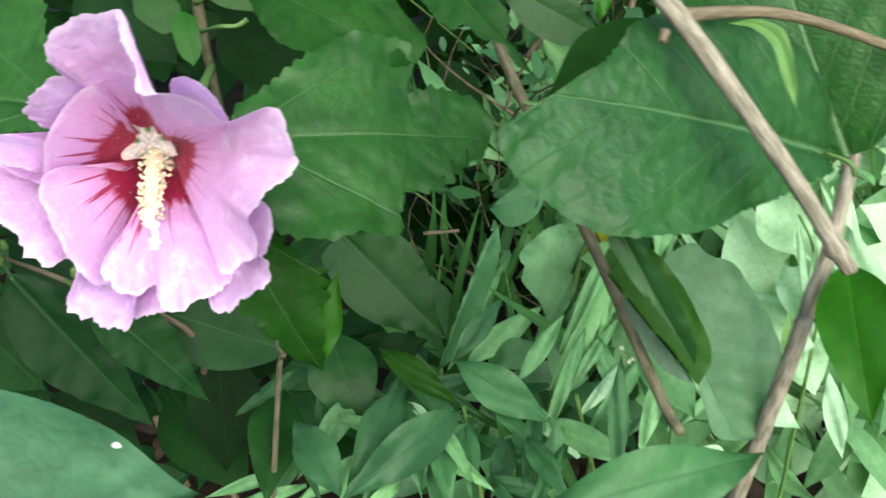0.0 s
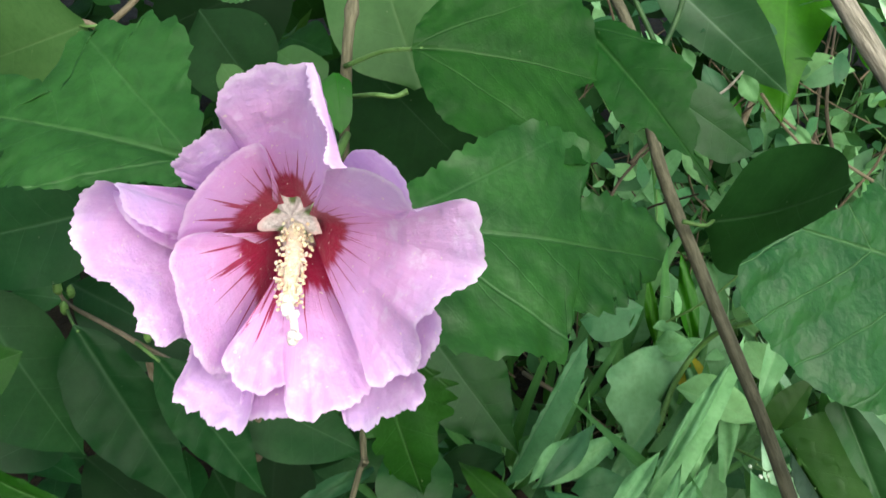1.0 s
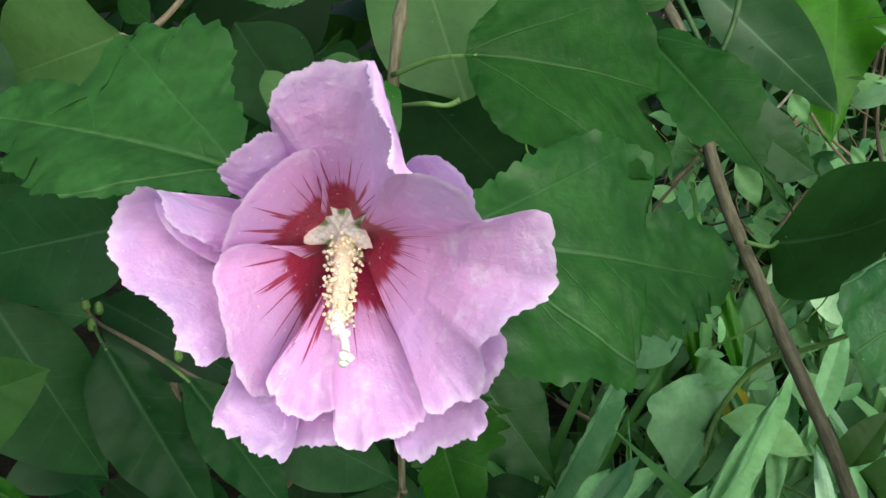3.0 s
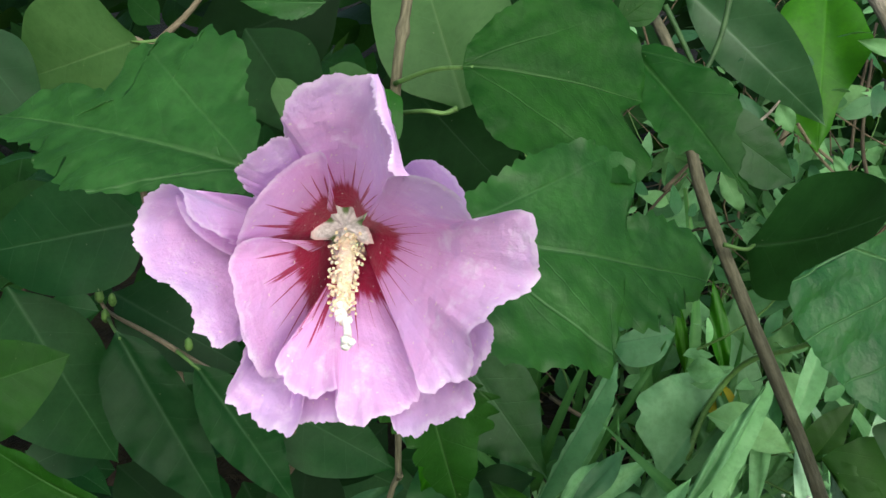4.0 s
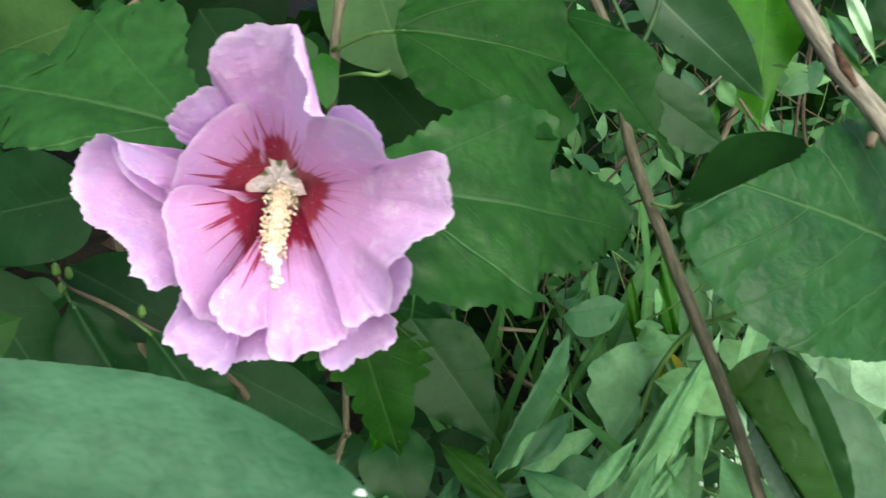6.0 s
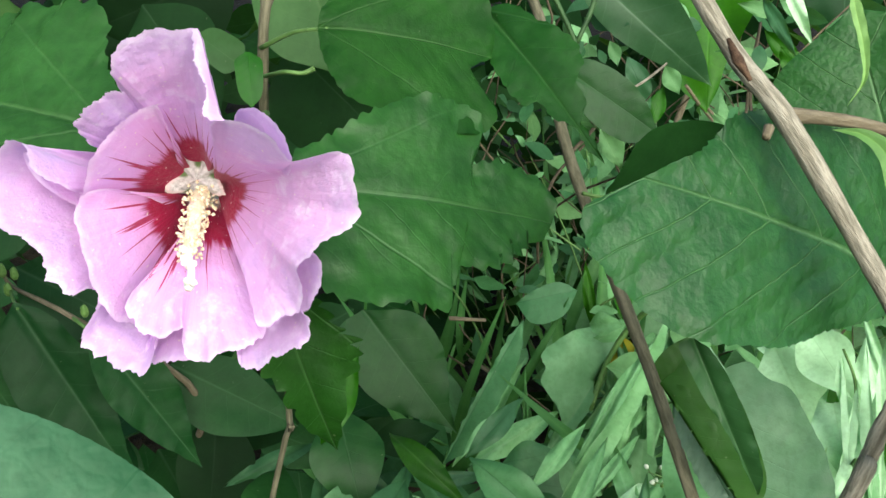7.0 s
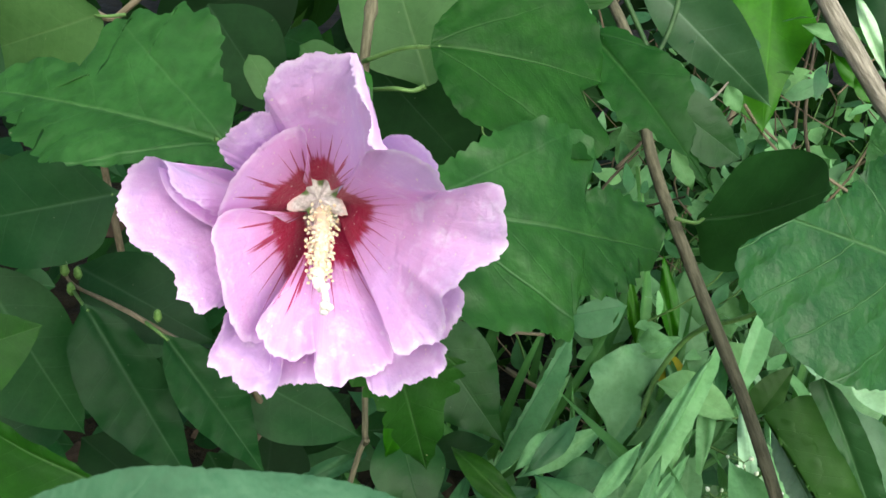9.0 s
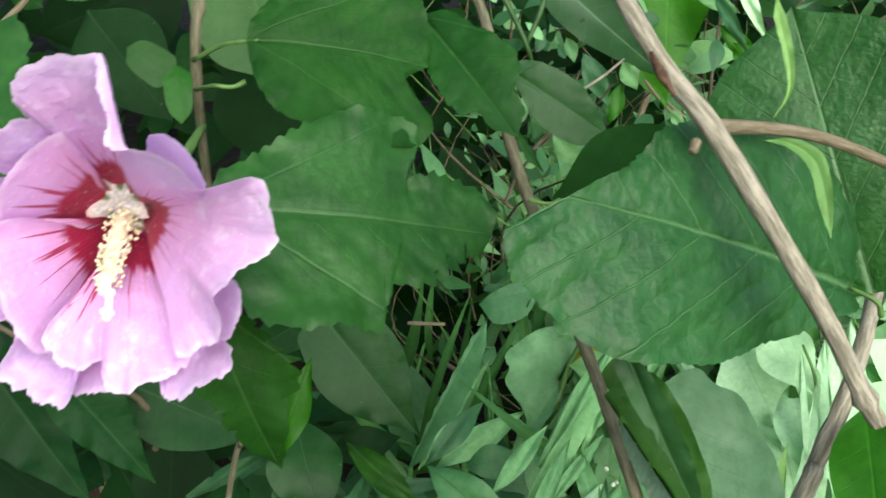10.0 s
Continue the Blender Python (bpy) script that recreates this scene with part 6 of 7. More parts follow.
leaf(weed_d, (0.0836, 0.3884, 0.3063), (0.1272, 0.4242, 0.3109), (0.26, -0.43, 0.86), 0.086, 0.056, MAT_MID, bow=0.16, shape=('blade', 'lance'), nu=24, nv=3, wave=0.03)
leaf(weed_d, (0.0562, 0.3645, 0.3200), (0.0127, 0.4085, 0.3392), (-0.21, -0.56, 0.80), 0.075, 0.091, MAT_SUNLIT, bow=0.16, shape=('blade', 'lance'), nu=24, nv=3, wave=0.03)
leaf(weed_d, (0.0942, 0.4017, 0.3128), (0.0698, 0.4668, 0.3474), (-0.23, -0.52, 0.82), 0.082, 0.086, MAT_WEED, bow=0.16, shape=('blade', 'lance'), nu=24, nv=3, wave=0.03)
leaf(weed_d, (0.0713, 0.4426, 0.3129), (0.0383, 0.4939, 0.3350), (-0.27, -0.52, 0.81), 0.097, 0.063, MAT_WEED, bow=0.16, shape=('blade', 'lance'), nu=24, nv=3, wave=0.03)
leaf(weed_d, (0.0895, 0.4757, 0.3284), (0.0995, 0.5503, 0.3670), (-0.10, -0.45, 0.89), 0.074, 0.051, MAT_WEED, bow=0.16, shape=('blade', 'lance'), nu=24, nv=3, wave=0.03)
leaf(weed_d, (0.1033, 0.4899, 0.3231), (0.1291, 0.5678, 0.3672), (-0.05, -0.48, 0.88), 0.074, 0.1, MAT_MID, bow=0.16, shape=('blade', 'lance'), nu=24, nv=3, wave=0.03)
leaf(weed_d, (0.1502, 0.3969, 0.3366), (0.1971, 0.4290, 0.3407), (0.24, -0.46, 0.85), 0.076, 0.065, MAT_WEED, bow=0.16, shape=('blade', 'lance'), nu=24, nv=3, wave=0.03)
leaf(weed_d, (0.0930, 0.3590, 0.3300), (0.1154, 0.4173, 0.3450), (0.01, -0.25, 0.97), 0.092, 0.095, MAT_WEED, bow=0.16, shape=('blade', 'lance'), nu=24, nv=3, wave=0.03)
leaf(weed_d, (0.0807, 0.4548, 0.3375), (0.1010, 0.5193, 0.3619), (0.02, -0.36, 0.93), 0.071, 0.056, MAT_WEED, bow=0.16, shape=('blade', 'lance'), nu=24, nv=3, wave=0.03)
leaf(weed_d, (0.1220, 0.4663, 0.3420), (0.1890, 0.5051, 0.3563), (0.19, -0.61, 0.77), 0.09, 0.078, MAT_MID, bow=0.16, shape=('blade', 'lance'), nu=24, nv=3, wave=0.03)
leaf(weed_d, (0.0543, 0.4705, 0.3220), (0.1159, 0.5137, 0.3378), (0.22, -0.60, 0.77), 0.09, 0.07, MAT_WEED, bow=0.16, shape=('blade', 'lance'), nu=24, nv=3, wave=0.03)
leaf(weed_d, (0.1073, 0.4762, 0.3203), (0.1177, 0.5580, 0.3698), (-0.13, -0.50, 0.86), 0.074, 0.066, MAT_WEED, bow=0.16, shape=('blade', 'lance'), nu=24, nv=3, wave=0.03)
leaf(weed_d, (0.1027, 0.4935, 0.3213), (0.0837, 0.5687, 0.3672), (-0.22, -0.55, 0.81), 0.052, 0.058, MAT_WEED, bow=0.16, shape=('blade', 'lance'), nu=24, nv=3, wave=0.03)
leaf(weed_d, (0.1218, 0.4136, 0.3460), (0.1221, 0.4833, 0.3801), (-0.22, -0.43, 0.88), 0.087, 0.056, MAT_SUNLIT, bow=0.16, shape=('blade', 'lance'), nu=24, nv=3, wave=0.03)
leaf(weed_d, (0.1223, 0.3878, 0.3183), (0.1638, 0.4248, 0.3212), (0.26, -0.37, 0.89), 0.091, 0.081, MAT_WEED, bow=0.16, shape=('blade', 'lance'), nu=24, nv=3, wave=0.03)
leaf(weed_d, (0.1438, 0.4054, 0.3229), (0.1328, 0.4611, 0.3405), (-0.34, -0.34, 0.88), 0.079, 0.057, MAT_SUNLIT, bow=0.16, shape=('blade', 'lance'), nu=24, nv=3, wave=0.03)
leaf(weed_d, (0.1501, 0.4197, 0.3400), (0.1441, 0.4962, 0.3848), (-0.27, -0.50, 0.82), 0.1, 0.094, MAT_WEED, bow=0.16, shape=('blade', 'lance'), nu=24, nv=3, wave=0.03)
leaf(weed_d, (0.1572, 0.4543, 0.3353), (0.1270, 0.5078, 0.3604), (-0.37, -0.56, 0.74), 0.097, 0.077, MAT_WEED, bow=0.16, shape=('blade', 'lance'), nu=24, nv=3, wave=0.03)
leaf(weed_d, (0.0598, 0.3938, 0.3255), (0.0965, 0.4383, 0.3330), (0.26, -0.36, 0.89), 0.068, 0.091, MAT_SUNLIT, bow=0.16, shape=('blade', 'lance'), nu=24, nv=3, wave=0.03)
leaf(weed_d, (0.0515, 0.4145, 0.3230), (0.0967, 0.4704, 0.3451), (0.16, -0.47, 0.87), 0.059, 0.054, MAT_WEED, bow=0.16, shape=('blade', 'lance'), nu=24, nv=3, wave=0.03)
leaf(weed_d, (0.0363, 0.3724, 0.3300), (0.0696, 0.4431, 0.3643), (0.06, -0.46, 0.89), 0.059, 0.056, MAT_WEED, bow=0.16, shape=('blade', 'lance'), nu=24, nv=3, wave=0.03)
weed_e = thing("weed", "low weed with broad pale leaves", "weed", group="weeds under the shrubs")
shaped_leaf(weed_e, (0.2077, 0.4579, 0.3703), (0.2132, 0.4789, 0.4071), (-0.303, -0.808, 0.505), [(-0.103, 0.265), (-0.101, 0.665)], [(0.096, 0.272), (0.090, 0.668)], MAT_BRIGHT, label='narrow dark leaf', bow=0.04, fold=0.15, nu=30, nv=4)
shaped_leaf(weed_e, (0.2109, 0.4080, 0.3534), (0.2011, 0.4579, 0.4274), (-0.303, -0.808, 0.505), [(-0.041, 0.243), (-0.045, 0.593)], [(0.009, 0.249), (0.004, 0.598)], MAT_SUNLIT, bow=0.05, fold=0.2, nu=26, nv=3)
shaped_leaf(weed_e, (0.2002, 0.4091, 0.3487), (0.2096, 0.4468, 0.4146), (-0.303, -0.808, 0.505), [(-0.019, 0.252), (-0.014, 0.603)], [(0.055, 0.257), (0.060, 0.607)], MAT_SUNLIT, bow=0.05, fold=0.2, nu=26, nv=3)
shaped_leaf(weed_e, (0.2193, 0.4083, 0.3588), (0.2132, 0.4590, 0.4364), (-0.303, -0.808, 0.505), [(-0.049, 0.242), (-0.053, 0.592)], [(0.018, 0.249), (0.014, 0.598)], MAT_SUNLIT, bow=0.05, fold=0.2, nu=26, nv=3)
shaped_leaf(weed_e, (0.2239, 0.4047, 0.3559), (0.2211, 0.4499, 0.4265), (-0.303, -0.808, 0.505), [(-0.017, 0.246), (-0.012, 0.596)], [(0.049, 0.253), (0.054, 0.601)], MAT_SUNLIT, bow=0.05, fold=0.2, nu=26, nv=3)
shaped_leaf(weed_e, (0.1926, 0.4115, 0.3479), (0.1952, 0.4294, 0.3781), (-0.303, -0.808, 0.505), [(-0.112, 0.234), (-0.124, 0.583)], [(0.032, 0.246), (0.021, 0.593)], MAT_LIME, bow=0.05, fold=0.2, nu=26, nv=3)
shaped_leaf(weed_e, (0.2311, 0.4043, 0.3595), (0.2299, 0.4590, 0.4464), (-0.303, -0.808, 0.505), [(-0.019, 0.246), (-0.016, 0.596)], [(0.046, 0.252), (0.050, 0.600)], MAT_SUNLIT, bow=0.05, fold=0.2, nu=26, nv=3)
shaped_leaf(weed_e, (0.2057, 0.4374, 0.3973), (0.1994, 0.4564, 0.4239), (-0.303, -0.808, 0.505), [(-0.121, 0.244), (-0.133, 0.596)], [(0.035, 0.260), (0.023, 0.611)], MAT_SUNLIT, bow=0.05, fold=0.2, nu=26, nv=3)
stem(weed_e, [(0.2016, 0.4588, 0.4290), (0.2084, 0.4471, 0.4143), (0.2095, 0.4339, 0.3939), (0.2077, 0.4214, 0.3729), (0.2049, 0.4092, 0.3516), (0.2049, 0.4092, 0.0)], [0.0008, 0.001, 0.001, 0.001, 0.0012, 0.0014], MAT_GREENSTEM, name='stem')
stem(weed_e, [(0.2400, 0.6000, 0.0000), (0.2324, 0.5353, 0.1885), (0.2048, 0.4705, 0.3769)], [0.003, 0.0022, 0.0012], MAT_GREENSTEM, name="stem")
leaf(weed_e, (0.1781, 0.5084, 0.3999), (0.2363, 0.4720, 0.3042), (-0.13, -0.95, 0.28), 0.3, 0.34, MAT_SUNLIT, shape=('lance', 'lance'), nu=28, nv=4, wave=0.03)
leaf(weed_e, (0.2125, 0.4093, 0.3206), (0.2074, 0.4825, 0.3586), (-0.37, -0.45, 0.81), 0.25, 0.25, MAT_SUNLIT, shape=('lance', 'lance'), nu=28, nv=4, wave=0.03)
leaf(weed_e, (0.2048, 0.3449, 0.3330), (0.2069, 0.3892, 0.3632), (-0.35, -0.51, 0.78), 0.12, 0.12, MAT_SUNLIT, shape=('lance', 'lance'), nu=28, nv=4, wave=0.03)
leaf(weed_e, (0.1444, 0.3541, 0.3162), (0.1210, 0.3594, 0.3263), (0.09, -0.77, 0.63), 0.4, 0.4, MAT_SUNLIT, shape=('lance', 'lance'), nu=28, nv=4, wave=0.03)
leaf(weed_e, (0.2144, 0.4199, 0.4445), (0.2333, 0.3800, 0.3831), (-0.36, -0.83, 0.43), 0.15, 0.15, MAT_SUNLIT, shape=('lance', 'lance'), nu=28, nv=4, wave=0.03)
leaf(weed_e, (0.1886, 0.4941, 0.4243), (0.2153, 0.4569, 0.3944), (-0.40, -0.73, 0.55), 0.32, 0.32, MAT_SUNLIT, shape=('lance', 'lance'), nu=28, nv=4, wave=0.03)
leaf(weed_e, (0.2453, 0.4985, 0.4276), (0.2273, 0.4186, 0.3637), (-0.38, -0.52, 0.76), 0.06, 0.06, MAT_SUNLIT, shape=('lance', 'lance'), nu=28, nv=4, wave=0.03)
leaf(weed_e, (0.2347, 0.5198, 0.4261), (0.2574, 0.4632, 0.3597), (-0.41, -0.76, 0.51), 0.05, 0.05, MAT_SUNLIT, shape=('lance', 'lance'), nu=28, nv=4, wave=0.03)
leaf(weed_e, (0.2085, 0.4767, 0.3895), (0.2096, 0.4157, 0.3597), (-0.41, -0.41, 0.81), 0.22, 0.22, MAT_SUNLIT, shape=('lance', 'lance'), nu=28, nv=4, wave=0.03)
leaf(weed_e, (0.1666, 0.5224, 0.3940), (0.1994, 0.5029, 0.3970), (-0.47, -0.72, 0.51), 0.25, 0.25, MAT_SUNLIT, shape=('lance', 'lance'), nu=28, nv=4, wave=0.03)
leaf(weed_e, (0.1844, 0.4803, 0.3556), (0.2280, 0.4396, 0.3391), (-0.40, -0.68, 0.61), 0.12, 0.12, MAT_SUNLIT, shape=('lance', 'lance'), nu=28, nv=4, wave=0.03)
leaf(weed_e, (0.2056, 0.5483, 0.3729), (0.2478, 0.4813, 0.3295), (-0.41, -0.66, 0.63), 0.28, 0.28, MAT_SUNLIT, shape=('lance', 'lance'), nu=28, nv=4, wave=0.03)
leaf(weed_e, (0.2657, 0.5593, 0.3891), (0.2515, 0.5043, 0.3299), (-0.36, -0.64, 0.68), 0.1, 0.1, MAT_SUNLIT, shape=('lance', 'lance'), nu=28, nv=4, wave=0.03)
leaf(weed_e, (0.1938, 0.4042, 0.3589), (0.2399, 0.4443, 0.3881), (-0.10, -0.50, 0.86), 0.14, 0.14, MAT_SUNLIT, shape=('lance', 'lance'), nu=28, nv=4, wave=0.03)
leaf(weed_e, (0.2250, 0.5307, 0.3931), (0.1946, 0.5076, 0.3612), (-0.18, -0.71, 0.68), 0.3, 0.3, MAT_SUNLIT, shape=('lance', 'lance'), nu=28, nv=4, wave=0.03)
leaf(weed_e, (0.1377, 0.4128, 0.3507), (0.2005, 0.3897, 0.3104), (0.02, -0.86, 0.52), 0.2, 0.2, MAT_SUNLIT, shape=('lance', 'lance'), nu=28, nv=4, wave=0.03)
leaf(weed_b, (0.0675, 0.5889, 0.5640), (0.0860, 0.5735, 0.5334), (-0.22, -0.92, 0.33), 0.22, 0.18, MAT_MID, shape=('lance', 'lance'), nu=28, nv=4, wave=0.03)
leaf(weed_b, (0.0973, 0.6077, 0.5542), (0.1086, 0.5991, 0.5369), (-0.24, -0.92, 0.30), 0.3, 0.3, MAT_PALE, shape=('lance', 'lance'), nu=28, nv=4, wave=0.03)
leaf(weed_b, (0.0579, 0.6131, 0.5678), (0.0647, 0.6051, 0.5522), (-0.21, -0.91, 0.37), 0.3, 0.2, MAT_PALE, shape=('lance', 'lance'), nu=28, nv=4, wave=0.03)
leaf(weed_b, (0.0438, 0.4880, 0.5467), (0.0581, 0.4777, 0.5259), (-0.17, -0.92, 0.34), 0.3, 0.2, MAT_PALE, shape=('lance', 'lance'), nu=28, nv=4, wave=0.03)
leaf(weed_b, (0.1233, 0.5559, 0.5396), (0.1332, 0.5490, 0.5257), (-0.26, -0.93, 0.28), 0.2, 0.2, MAT_PALE, shape=('lance', 'lance'), nu=28, nv=4, wave=0.03)
leaf(weed_b, (0.1298, 0.5306, 0.6197), (0.1471, 0.4939, 0.5916), (-0.54, -0.66, 0.52), 0.09, 0.07, MAT_MID, shape=('lance', 'lance'), nu=28, nv=4, wave=0.03)
leaf(weed_b, (0.1432, 0.5171, 0.5930), (0.1601, 0.5094, 0.5769), (-0.27, -0.95, 0.17), 0.25, 0.25, MAT_BRIGHT, shape=('lance', 'lance'), nu=28, nv=4, wave=0.03)
leaf(weed_b, (0.1445, 0.5565, 0.6318), (0.1689, 0.5343, 0.5877), (-0.34, -0.90, 0.26), 0.09, 0.07, MAT_SUNLIT, bow=0.1, shape=('lance', 'lance'), nu=28, nv=4, wave=0.03)
leaf(weed_b, (0.1475, 0.5690, 0.5910), (0.1761, 0.5585, 0.5686), (-0.22, -0.96, 0.17), 0.16, 0.16, MAT_BRIGHT, shape=('lance', 'lance'), nu=28, nv=4, wave=0.03)
leaf(weed_b, (0.1431, 0.6278, 0.5955), (0.1764, 0.6245, 0.5862), (-0.06, -0.99, 0.14), 0.2, 0.1, MAT_PALE, shape=('lance', 'lance'), nu=28, nv=4, wave=0.03)
leaf(weed_b, (0.2597, 0.7849, 0.6256), (0.2661, 0.7377, 0.5357), (-0.37, -0.83, 0.41), 0.3, 0.3, MAT_DARK, shape=('lance', 'lance'), nu=28, nv=4, wave=0.03)
leaf(weed_b, (0.0931, 0.6032, 0.5104), (0.1006, 0.6181, 0.5380), (-0.13, -0.86, 0.50), 0.2, 0.2, MAT_BRIGHT, shape=('lance', 'lance'), nu=28, nv=4, wave=0.03)
stem(weed_b, [(0.0664, 0.5128, 0.3263), (0.0776, 0.5313, 0.3606), (0.0944, 0.5298, 0.3987), (0.1162, 0.5037, 0.4316), (0.1361, 0.4784, 0.4665)], [0.0022, 0.002, 0.0019, 0.0017, 0.0012], MAT_GREENSTEM, name='shoot', label='arched green shoot')
stem(weed_b, [(0.1126, 0.5355, 0.3172), (0.1398, 0.5252, 0.3359)], [0.0012, 0.001], MAT_GREENSTEM, name='shoot')

# ---- twigs ----
twig = thing("twig", "thin pale dry twig among the weeds", "twig", group="dry twigs")
stem(twig, [(0.0632, 0.5493, 0.5500), (0.0809, 0.5682, 0.5560), (0.1092, 0.6405, 0.5530)], [0.0008, 0.0009, 0.0007], MAT_BARK, name='wood')
twig = thing("twig", "thin dark dry twig among the weeds", "twig", group="dry twigs")
stem(twig, [(0.1117, 0.6488, 0.5410), (0.1439, 0.6377, 0.5127), (0.1924, 0.6084, 0.4894), (0.2467, 0.6018, 0.4653)], [0.001, 0.0011, 0.0012, 0.0012], MAT_BROWN, name='wood')
twig = thing("twig", "short brown dry twig among the weeds", "twig", group="dry twigs")
stem(twig, [(0.1380, 0.7469, 0.4405), (0.1480, 0.7662, 0.4765), (0.1677, 0.7989, 0.5148)], [0.003, 0.003, 0.0025], MAT_BROWN, name='wood')
twig = thing("twig", "short pale broken twig among the weeds", "twig", group="dry twigs")
stem(twig, [(-0.0367, 0.4706, 0.4208), (-0.0132, 0.4717, 0.4208)], [0.0014, 0.0011], MAT_BROWN, name='wood')
twig = thing("twig", "thin dark dry twig among the weeds", "twig", group="dry twigs")
stem(twig, [(0.1174, 0.6246, 0.5367), (0.1399, 0.6368, 0.5118), (0.1627, 0.6297, 0.4931)], [0.0012, 0.0011, 0.001], MAT_BROWN, name='wood')
twig = thing("twig", "thin dark dry twig among the weeds", "twig", group="dry twigs")
stem(twig, [(0.0456, 0.6876, 0.4535), (0.0708, 0.7227, 0.4730), (0.0866, 0.7615, 0.5021)], [0.0018, 0.0016, 0.0012], MAT_TWIG, name='wood')
twig = thing("twig", "thin dark dry twig among the weeds", "twig", group="dry twigs")
stem(twig, [(0.0253, 0.6479, 0.4236), (0.0381, 0.6803, 0.4406), (0.0655, 0.7155, 0.4599)], [0.0014, 0.0013, 0.001], MAT_TWIG, name='wood')
twig = thing("twig", "brown upright dry twig among the weeds", "twig", group="dry twigs")
stem(twig, [(0.1911, 0.7074, 0.4628), (0.1992, 0.7594, 0.5195), (0.2151, 0.8121, 0.5758)], [0.0015, 0.0014, 0.0012], MAT_TWIG, name='wood')
twig = thing("twig", "thin dark dry twig among the weeds", "twig", group="dry twigs")
stem(twig, [(0.1329, 0.6988, 0.4133), (0.1715, 0.7421, 0.4464), (0.2197, 0.7764, 0.4599)], [0.0016, 0.0014, 0.001], MAT_TWIG, name='wood')
twig = thing("twig", "brown upright dry twig among the weeds", "twig", group="dry twigs")
stem(twig, [(0.1752, 0.5932, 0.4844), (0.1741, 0.6564, 0.5184), (0.1893, 0.7262, 0.5634)], [0.0016, 0.0014, 0.001], MAT_TWIG, name='wood')
twig = thing("twig", "short brown dry twig among the weeds", "twig", group="dry twigs")
stem(twig, [(-0.0240, 0.6442, 0.2707), (0.0100, 0.6143, 0.2715)], [0.002, 0.002], MAT_BROWN, name='wood')
sprig = thing("flowering_sprig", "sprig of tiny pale flowers on thin green stalks", "weed", group="weeds under the shrubs")
stem(sprig, [(0.1300, 0.4400, 0.0000), (0.1167, 0.3902, 0.3555), (0.1059, 0.4001, 0.3750), (0.1032, 0.4068, 0.3880)], [0.0012, 0.001, 0.0008, 0.0006], MAT_GREENSTEM, name='stem')


def flower_buds(plant, seed, count):
    """Tiny round buds, each on a thread of its own that leaves one of three thin stalks."""
    rnd = random.Random(seed)
    foot = Vector((0.1140, 0.3930, 0.3600))
    arms = [Vector((0.0840, 0.3904, 0.3801)), Vector((0.1032, 0.4068, 0.3930)), Vector((0.1215, 0.3960, 0.3890))]
    for arm in arms:
        stem(plant, [foot, (foot + arm) / 2 + Vector((0, 0, 0.003)), arm], [0.0008, 0.0006, 0.0004], MAT_GREENSTEM, name="stalk", sides=6)
    for k in range(count):
        arm = arms[k % 3]
        at = foot.lerp(arm, rnd.uniform(0.45, 1.0))
        end = at + Vector((rnd.uniform(-0.009, 0.009), rnd.uniform(-0.006, 0.004), rnd.uniform(-0.003, 0.009)))
        way = (end - at).normalized()
        r = rnd.uniform(0.0008, 0.0017)
        bud = part("bud", tube("bud", [end - way * r, end - way * 0.4 * r, end + way * 0.5 * r, end + way * 1.2 * r], [0.4 * r, r, 0.9 * r, 0.3 * r], MAT_BUD if k % 5 == 0 else MAT_TINY, sides=7, sub=2), plant, "small pale bud")
        part("thread", tube("thread", [at, (at + end) / 2, end - way * r], [0.0003, 0.0003, 0.0003], MAT_GREENSTEM, sides=5, sub=2), bud)


flower_buds(sprig, 7, 30)


# ---- undergrowth ----
def strew(name, label, category, material, poses, **shape):
    """Many leaves past counting, as one mesh."""
    unit = []
    for k in range(4):
        me = blade_sheet("unit", material, 1.0, seed=900 + k, **shape)
        co = np.empty(len(me.vertices) * 3)
        me.vertices.foreach_get("co", co)
        uv = np.empty(len(me.loops) * 2, dtype=np.float32)
        me.uv_layers[0].data.foreach_get("uv", uv)
        unit.append((co.reshape(-1, 3), [tuple(p.vertices) for p in me.polygons], uv))
        bpy.data.meshes.remove(me)
    verts, faces, uvs, n = [], [], [], 0
    for i, (m, size) in enumerate(poses):
        co, fc, uv = unit[i % 4]
        r = np.array(m.to_3x3())
        verts.append((co * size) @ r.T + np.array(m.translation))
        faces += [tuple(q + n for q in face) for face in fc]
        uvs.append(uv)
        n += len(co)
    me = bpy.data.meshes.new(name)
    me.from_pydata(np.concatenate(verts).tolist(), [], faces)
    me.uv_layers.new(name="UVMap").data.foreach_set("uv", np.concatenate(uvs))
    me.polygons.foreach_set("use_smooth", [True] * len(me.polygons))
    me.materials.append(material)
    return tagged(new(name, me), label, category, kind="stuff")


def spread(seed, n, x, y, z, size, face, loose, stand=0.0):
    """Poses strewn through a box; face: the way the blades look; loose: how far they stray; stand: how upright they grow."""
    rnd = random.Random(seed)
    out = []
    for _ in range(n):
        p = Vector((rnd.uniform(*x), rnd.uniform(*y), rnd.uniform(*z)))
        nrm = (Vector(face) + loose * Vector((rnd.gauss(0, 1), rnd.gauss(0, 1), rnd.gauss(0, 1)))).normalized()
        way = Vector((rnd.gauss(0, 1), rnd.gauss(0, 1), rnd.gauss(0, 0.6) + stand))
        m, _ = frame_of(p, p + way, nrm)
        out.append((m, rnd.uniform(*size)))
    return out


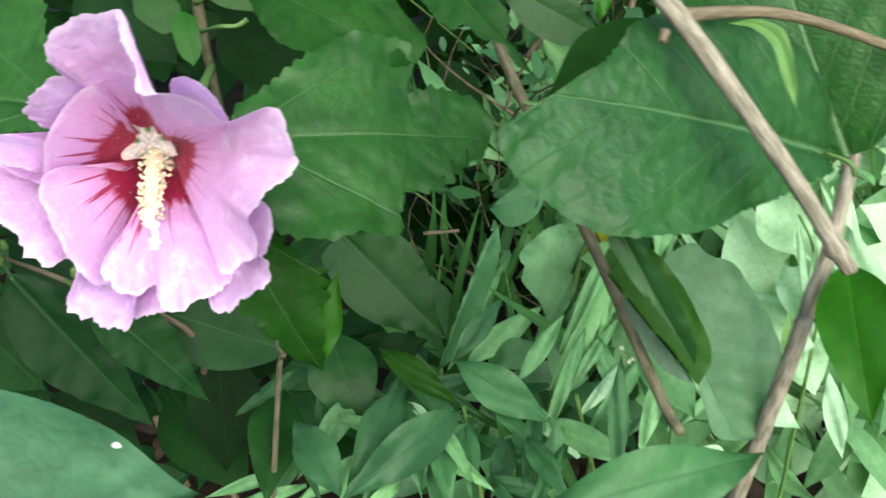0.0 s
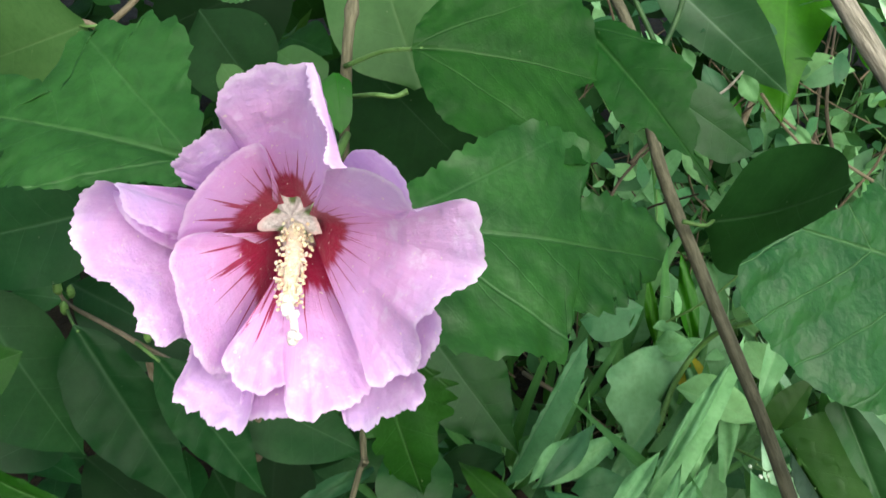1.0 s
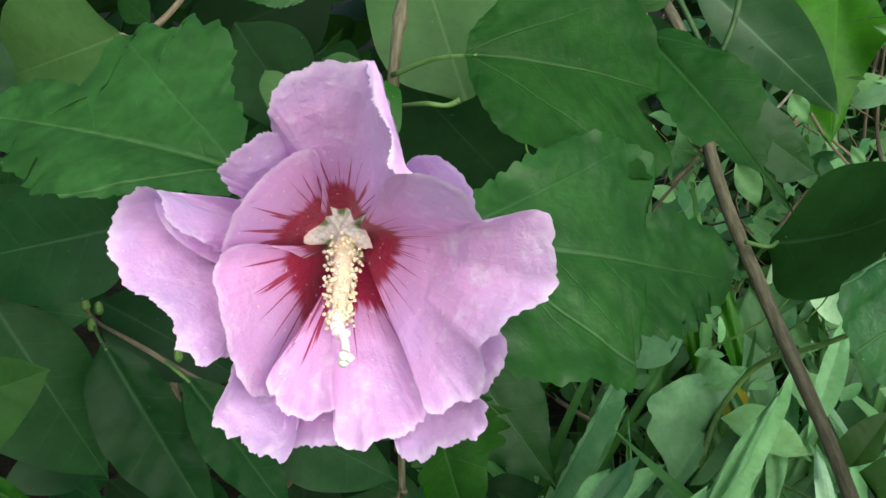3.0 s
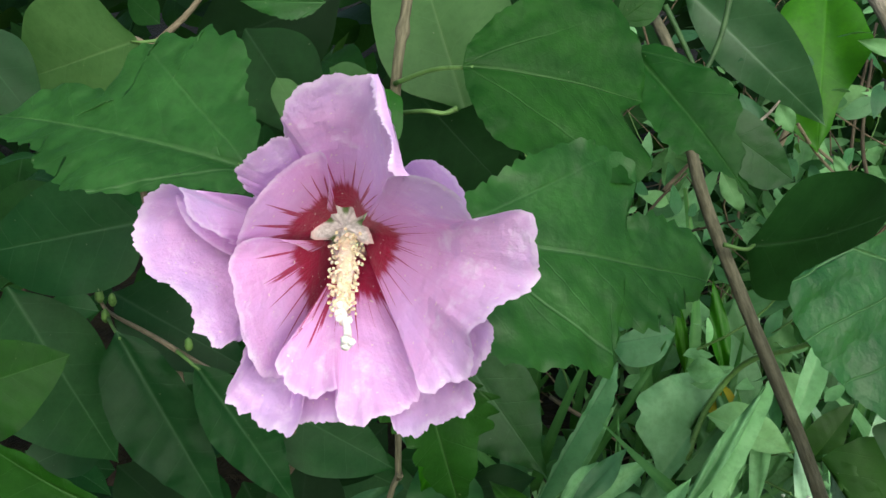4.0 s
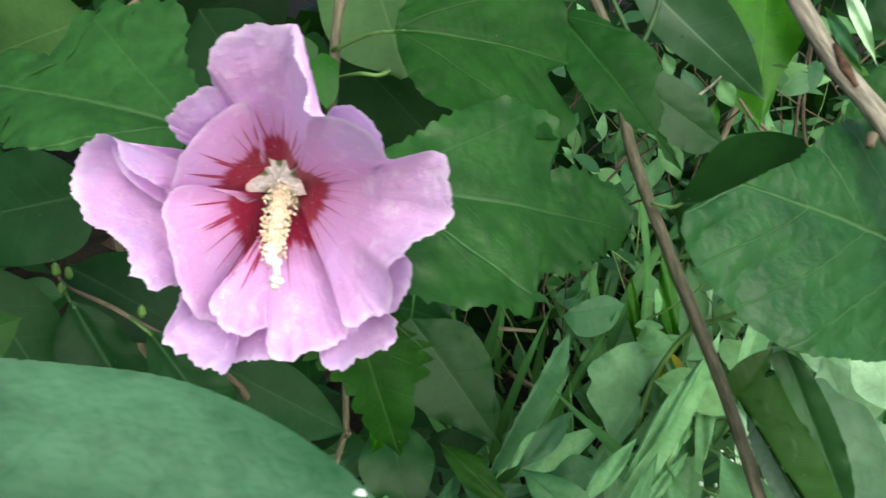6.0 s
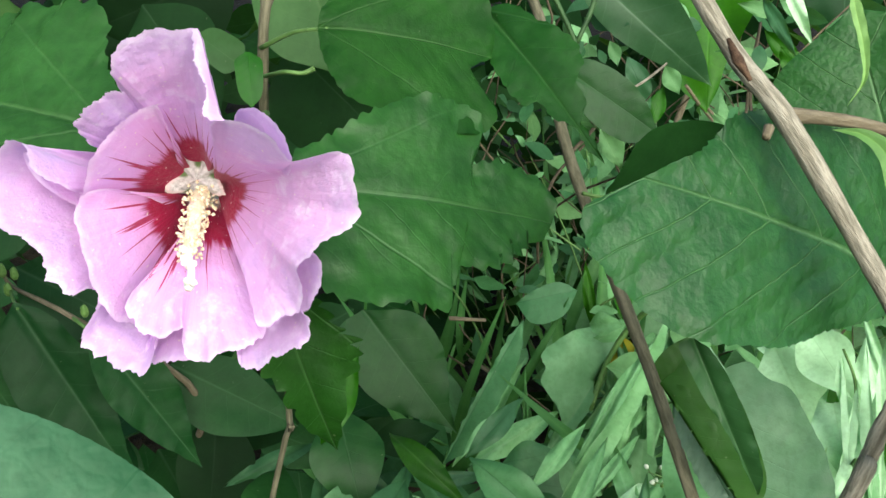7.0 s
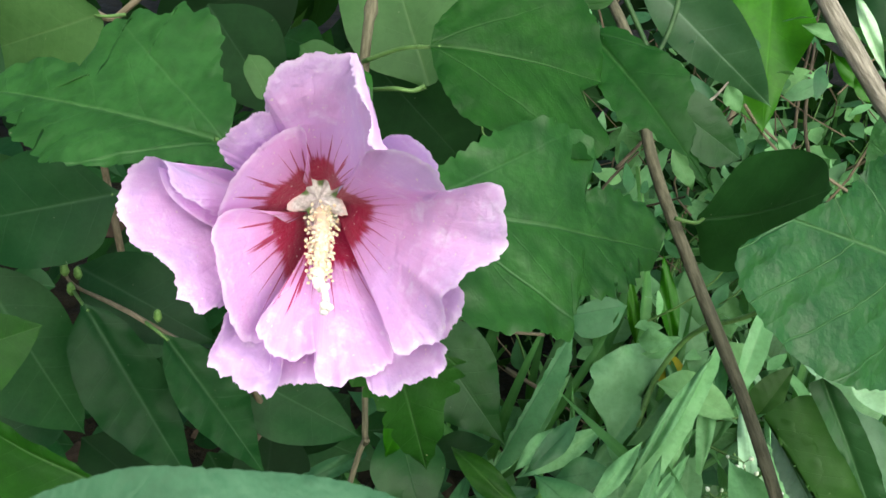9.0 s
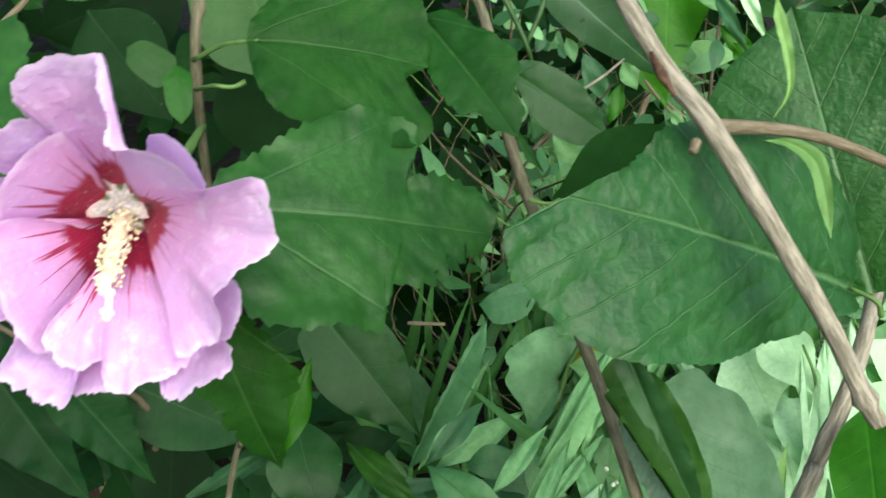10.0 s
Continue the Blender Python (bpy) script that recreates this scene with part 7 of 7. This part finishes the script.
# Leaves with MAT_SHADE carry their shade in the colour.
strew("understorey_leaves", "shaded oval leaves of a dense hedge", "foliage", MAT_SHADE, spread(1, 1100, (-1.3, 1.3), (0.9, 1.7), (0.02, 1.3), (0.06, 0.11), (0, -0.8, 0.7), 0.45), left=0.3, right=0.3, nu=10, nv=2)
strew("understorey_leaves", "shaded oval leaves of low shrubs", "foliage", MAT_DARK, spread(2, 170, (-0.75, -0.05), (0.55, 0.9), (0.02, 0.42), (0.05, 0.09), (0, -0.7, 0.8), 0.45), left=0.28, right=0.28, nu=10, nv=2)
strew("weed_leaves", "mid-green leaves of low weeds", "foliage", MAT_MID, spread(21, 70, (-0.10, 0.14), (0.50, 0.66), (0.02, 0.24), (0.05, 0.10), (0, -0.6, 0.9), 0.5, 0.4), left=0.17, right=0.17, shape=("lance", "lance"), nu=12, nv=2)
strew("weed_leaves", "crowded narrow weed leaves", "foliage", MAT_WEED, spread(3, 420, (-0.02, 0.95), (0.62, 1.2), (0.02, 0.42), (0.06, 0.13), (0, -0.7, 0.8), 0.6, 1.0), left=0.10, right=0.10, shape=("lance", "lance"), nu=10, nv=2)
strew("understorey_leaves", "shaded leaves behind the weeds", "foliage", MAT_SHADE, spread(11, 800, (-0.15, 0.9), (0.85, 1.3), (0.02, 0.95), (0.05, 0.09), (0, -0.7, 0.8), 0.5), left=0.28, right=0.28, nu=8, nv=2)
strew("weed_leaves", "pale crowded leaves of low weeds", "foliage", MAT_WEED, spread(12, 150, (0.12, 0.55), (0.42, 0.64), (0.04, 0.30), (0.08, 0.15), (0, -0.5, 0.9), 0.5, 1.2), left=0.085, right=0.085, shape=("lance", "lance"), bow=0.14, nu=14, nv=2)
strew("weed_leaves", "broad bright leaves of low weeds", "foliage", MAT_SUNLIT, spread(13, 80, (0.18, 0.6), (0.5, 0.75), (0.10, 0.42), (0.06, 0.11), (0, -0.6, 0.8), 0.4, 0.3), left=0.3, right=0.3, nu=12, nv=3)
strew("weed_leaves", "small bright weed leaves on thin stalks", "foliage", MAT_PALE, spread(6, 320, (0.02, 0.9), (0.68, 1.1), (0.2, 0.66), (0.025, 0.05), (0, -0.7, 0.8), 0.7, 0.3), left=0.25, right=0.25, nu=8, nv=2)
strew("weed_leaves", "tiny crowded leaves among thin stalks", "foliage", MAT_MID, spread(31, 420, (-0.03, 0.42), (0.60, 0.90), (0.22, 0.64), (0.014, 0.034), (0, -0.7, 0.8), 0.8, 0.4), left=0.22, right=0.22, nu=8, nv=2)
strew("weed_leaves", "tiny pale leaves among thin stalks", "foliage", MAT_WEED, spread(32, 200, (-0.02, 0.42), (0.58, 0.86), (0.20, 0.60), (0.012, 0.030), (0, -0.7, 0.8), 0.8, 0.4), left=0.2, right=0.2, nu=8, nv=2)
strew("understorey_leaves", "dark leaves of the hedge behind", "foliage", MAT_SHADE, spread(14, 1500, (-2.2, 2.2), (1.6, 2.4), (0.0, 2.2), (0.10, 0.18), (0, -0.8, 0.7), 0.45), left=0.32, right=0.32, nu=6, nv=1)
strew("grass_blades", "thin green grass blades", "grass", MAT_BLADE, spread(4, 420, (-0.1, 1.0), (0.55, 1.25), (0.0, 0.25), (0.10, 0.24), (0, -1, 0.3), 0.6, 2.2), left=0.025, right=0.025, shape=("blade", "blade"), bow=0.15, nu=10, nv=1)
strew("grass_blades", "long pale grass blades", "grass", MAT_SUNLIT, spread(22, 70, (0.20, 0.6), (0.52, 0.85), (0.0, 0.2), (0.12, 0.26), (0, -1, 0.3), 0.6, 2.2), left=0.03, right=0.03, shape=("blade", "blade"), bow=0.18, nu=12, nv=1)
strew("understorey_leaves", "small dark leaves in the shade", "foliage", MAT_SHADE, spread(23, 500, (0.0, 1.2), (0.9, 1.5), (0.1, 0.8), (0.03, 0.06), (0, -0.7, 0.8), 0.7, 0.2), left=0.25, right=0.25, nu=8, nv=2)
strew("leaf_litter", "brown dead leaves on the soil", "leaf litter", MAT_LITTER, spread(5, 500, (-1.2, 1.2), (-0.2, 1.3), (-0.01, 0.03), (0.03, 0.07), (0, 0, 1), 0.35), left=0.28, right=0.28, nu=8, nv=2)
# Unseen hedge, added to keep skylight off the left and the back.
strew("surrounding_hedge", "unseen dark hedge added left and behind to block light", "hedge", MAT_SHADE, spread(7, 900, (-1.7, -1.1), (-1.4, 1.6), (0.0, 1.9), (0.12, 0.2), (1, 0, 0.4), 0.45) + spread(8, 500, (-1.6, 0.9), (-1.7, -1.2), (0.0, 1.5), (0.12, 0.2), (0, 1, 0.4), 0.45), left=0.32, right=0.32, nu=6, nv=1)


def stalks(name, label, material, seed, n, x, y, z, length):
    """Many thin dry stalks past counting, as one mesh."""
    rnd = random.Random(seed)
    verts, faces = [], []
    for _ in range(n):
        p = Vector((rnd.uniform(*x), rnd.uniform(*y), rnd.uniform(*z)))
        way = Vector((rnd.gauss(0, 0.5), rnd.gauss(0, 0.4), rnd.uniform(0.3, 1.2))).normalized() * rnd.uniform(*length)
        bend = Vector((rnd.gauss(0, 1), rnd.gauss(0, 1), 0)) * 0.12 * way.length
        r = rnd.uniform(0.0005, 0.0013)
        e1 = way.orthogonal().normalized()
        e2 = way.cross(e1).normalized()
        first = len(verts)
        for k in range(6):
            f = k / 5
            c = p + way * f + bend * (4 * f * (1 - f))
            for q in range(5):
                a = 1.2566 * q
                verts.append(tuple(c + (e1 * math.cos(a) + e2 * math.sin(a)) * r * (1.1 - 0.5 * f)))
        for k in range(5):
            for q in range(5):
                faces.append((first + 5 * k + q, first + 5 * k + (q + 1) % 5, first + 5 * k + 5 + (q + 1) % 5, first + 5 * k + 5 + q))
    me = bpy.data.meshes.new(name)
    me.from_pydata(verts, [], faces)
    me.polygons.foreach_set("use_smooth", [True] * len(me.polygons))
    me.materials.append(material)
    return tagged(new(name, me), label, "stalks", kind="stuff")


stalks("dry_stalks", "thin dry brown stalks among the weeds", MAT_LITTER_STALK, 41, 130, (-0.05, 0.5), (0.62, 0.95), (0.1, 0.55), (0.08, 0.22))
stalks("green_stalks", "thin green stalks of weeds", MAT_GREENSTEM, 42, 110, (-0.05, 0.5), (0.55, 0.90), (0.05, 0.45), (0.08, 0.2))
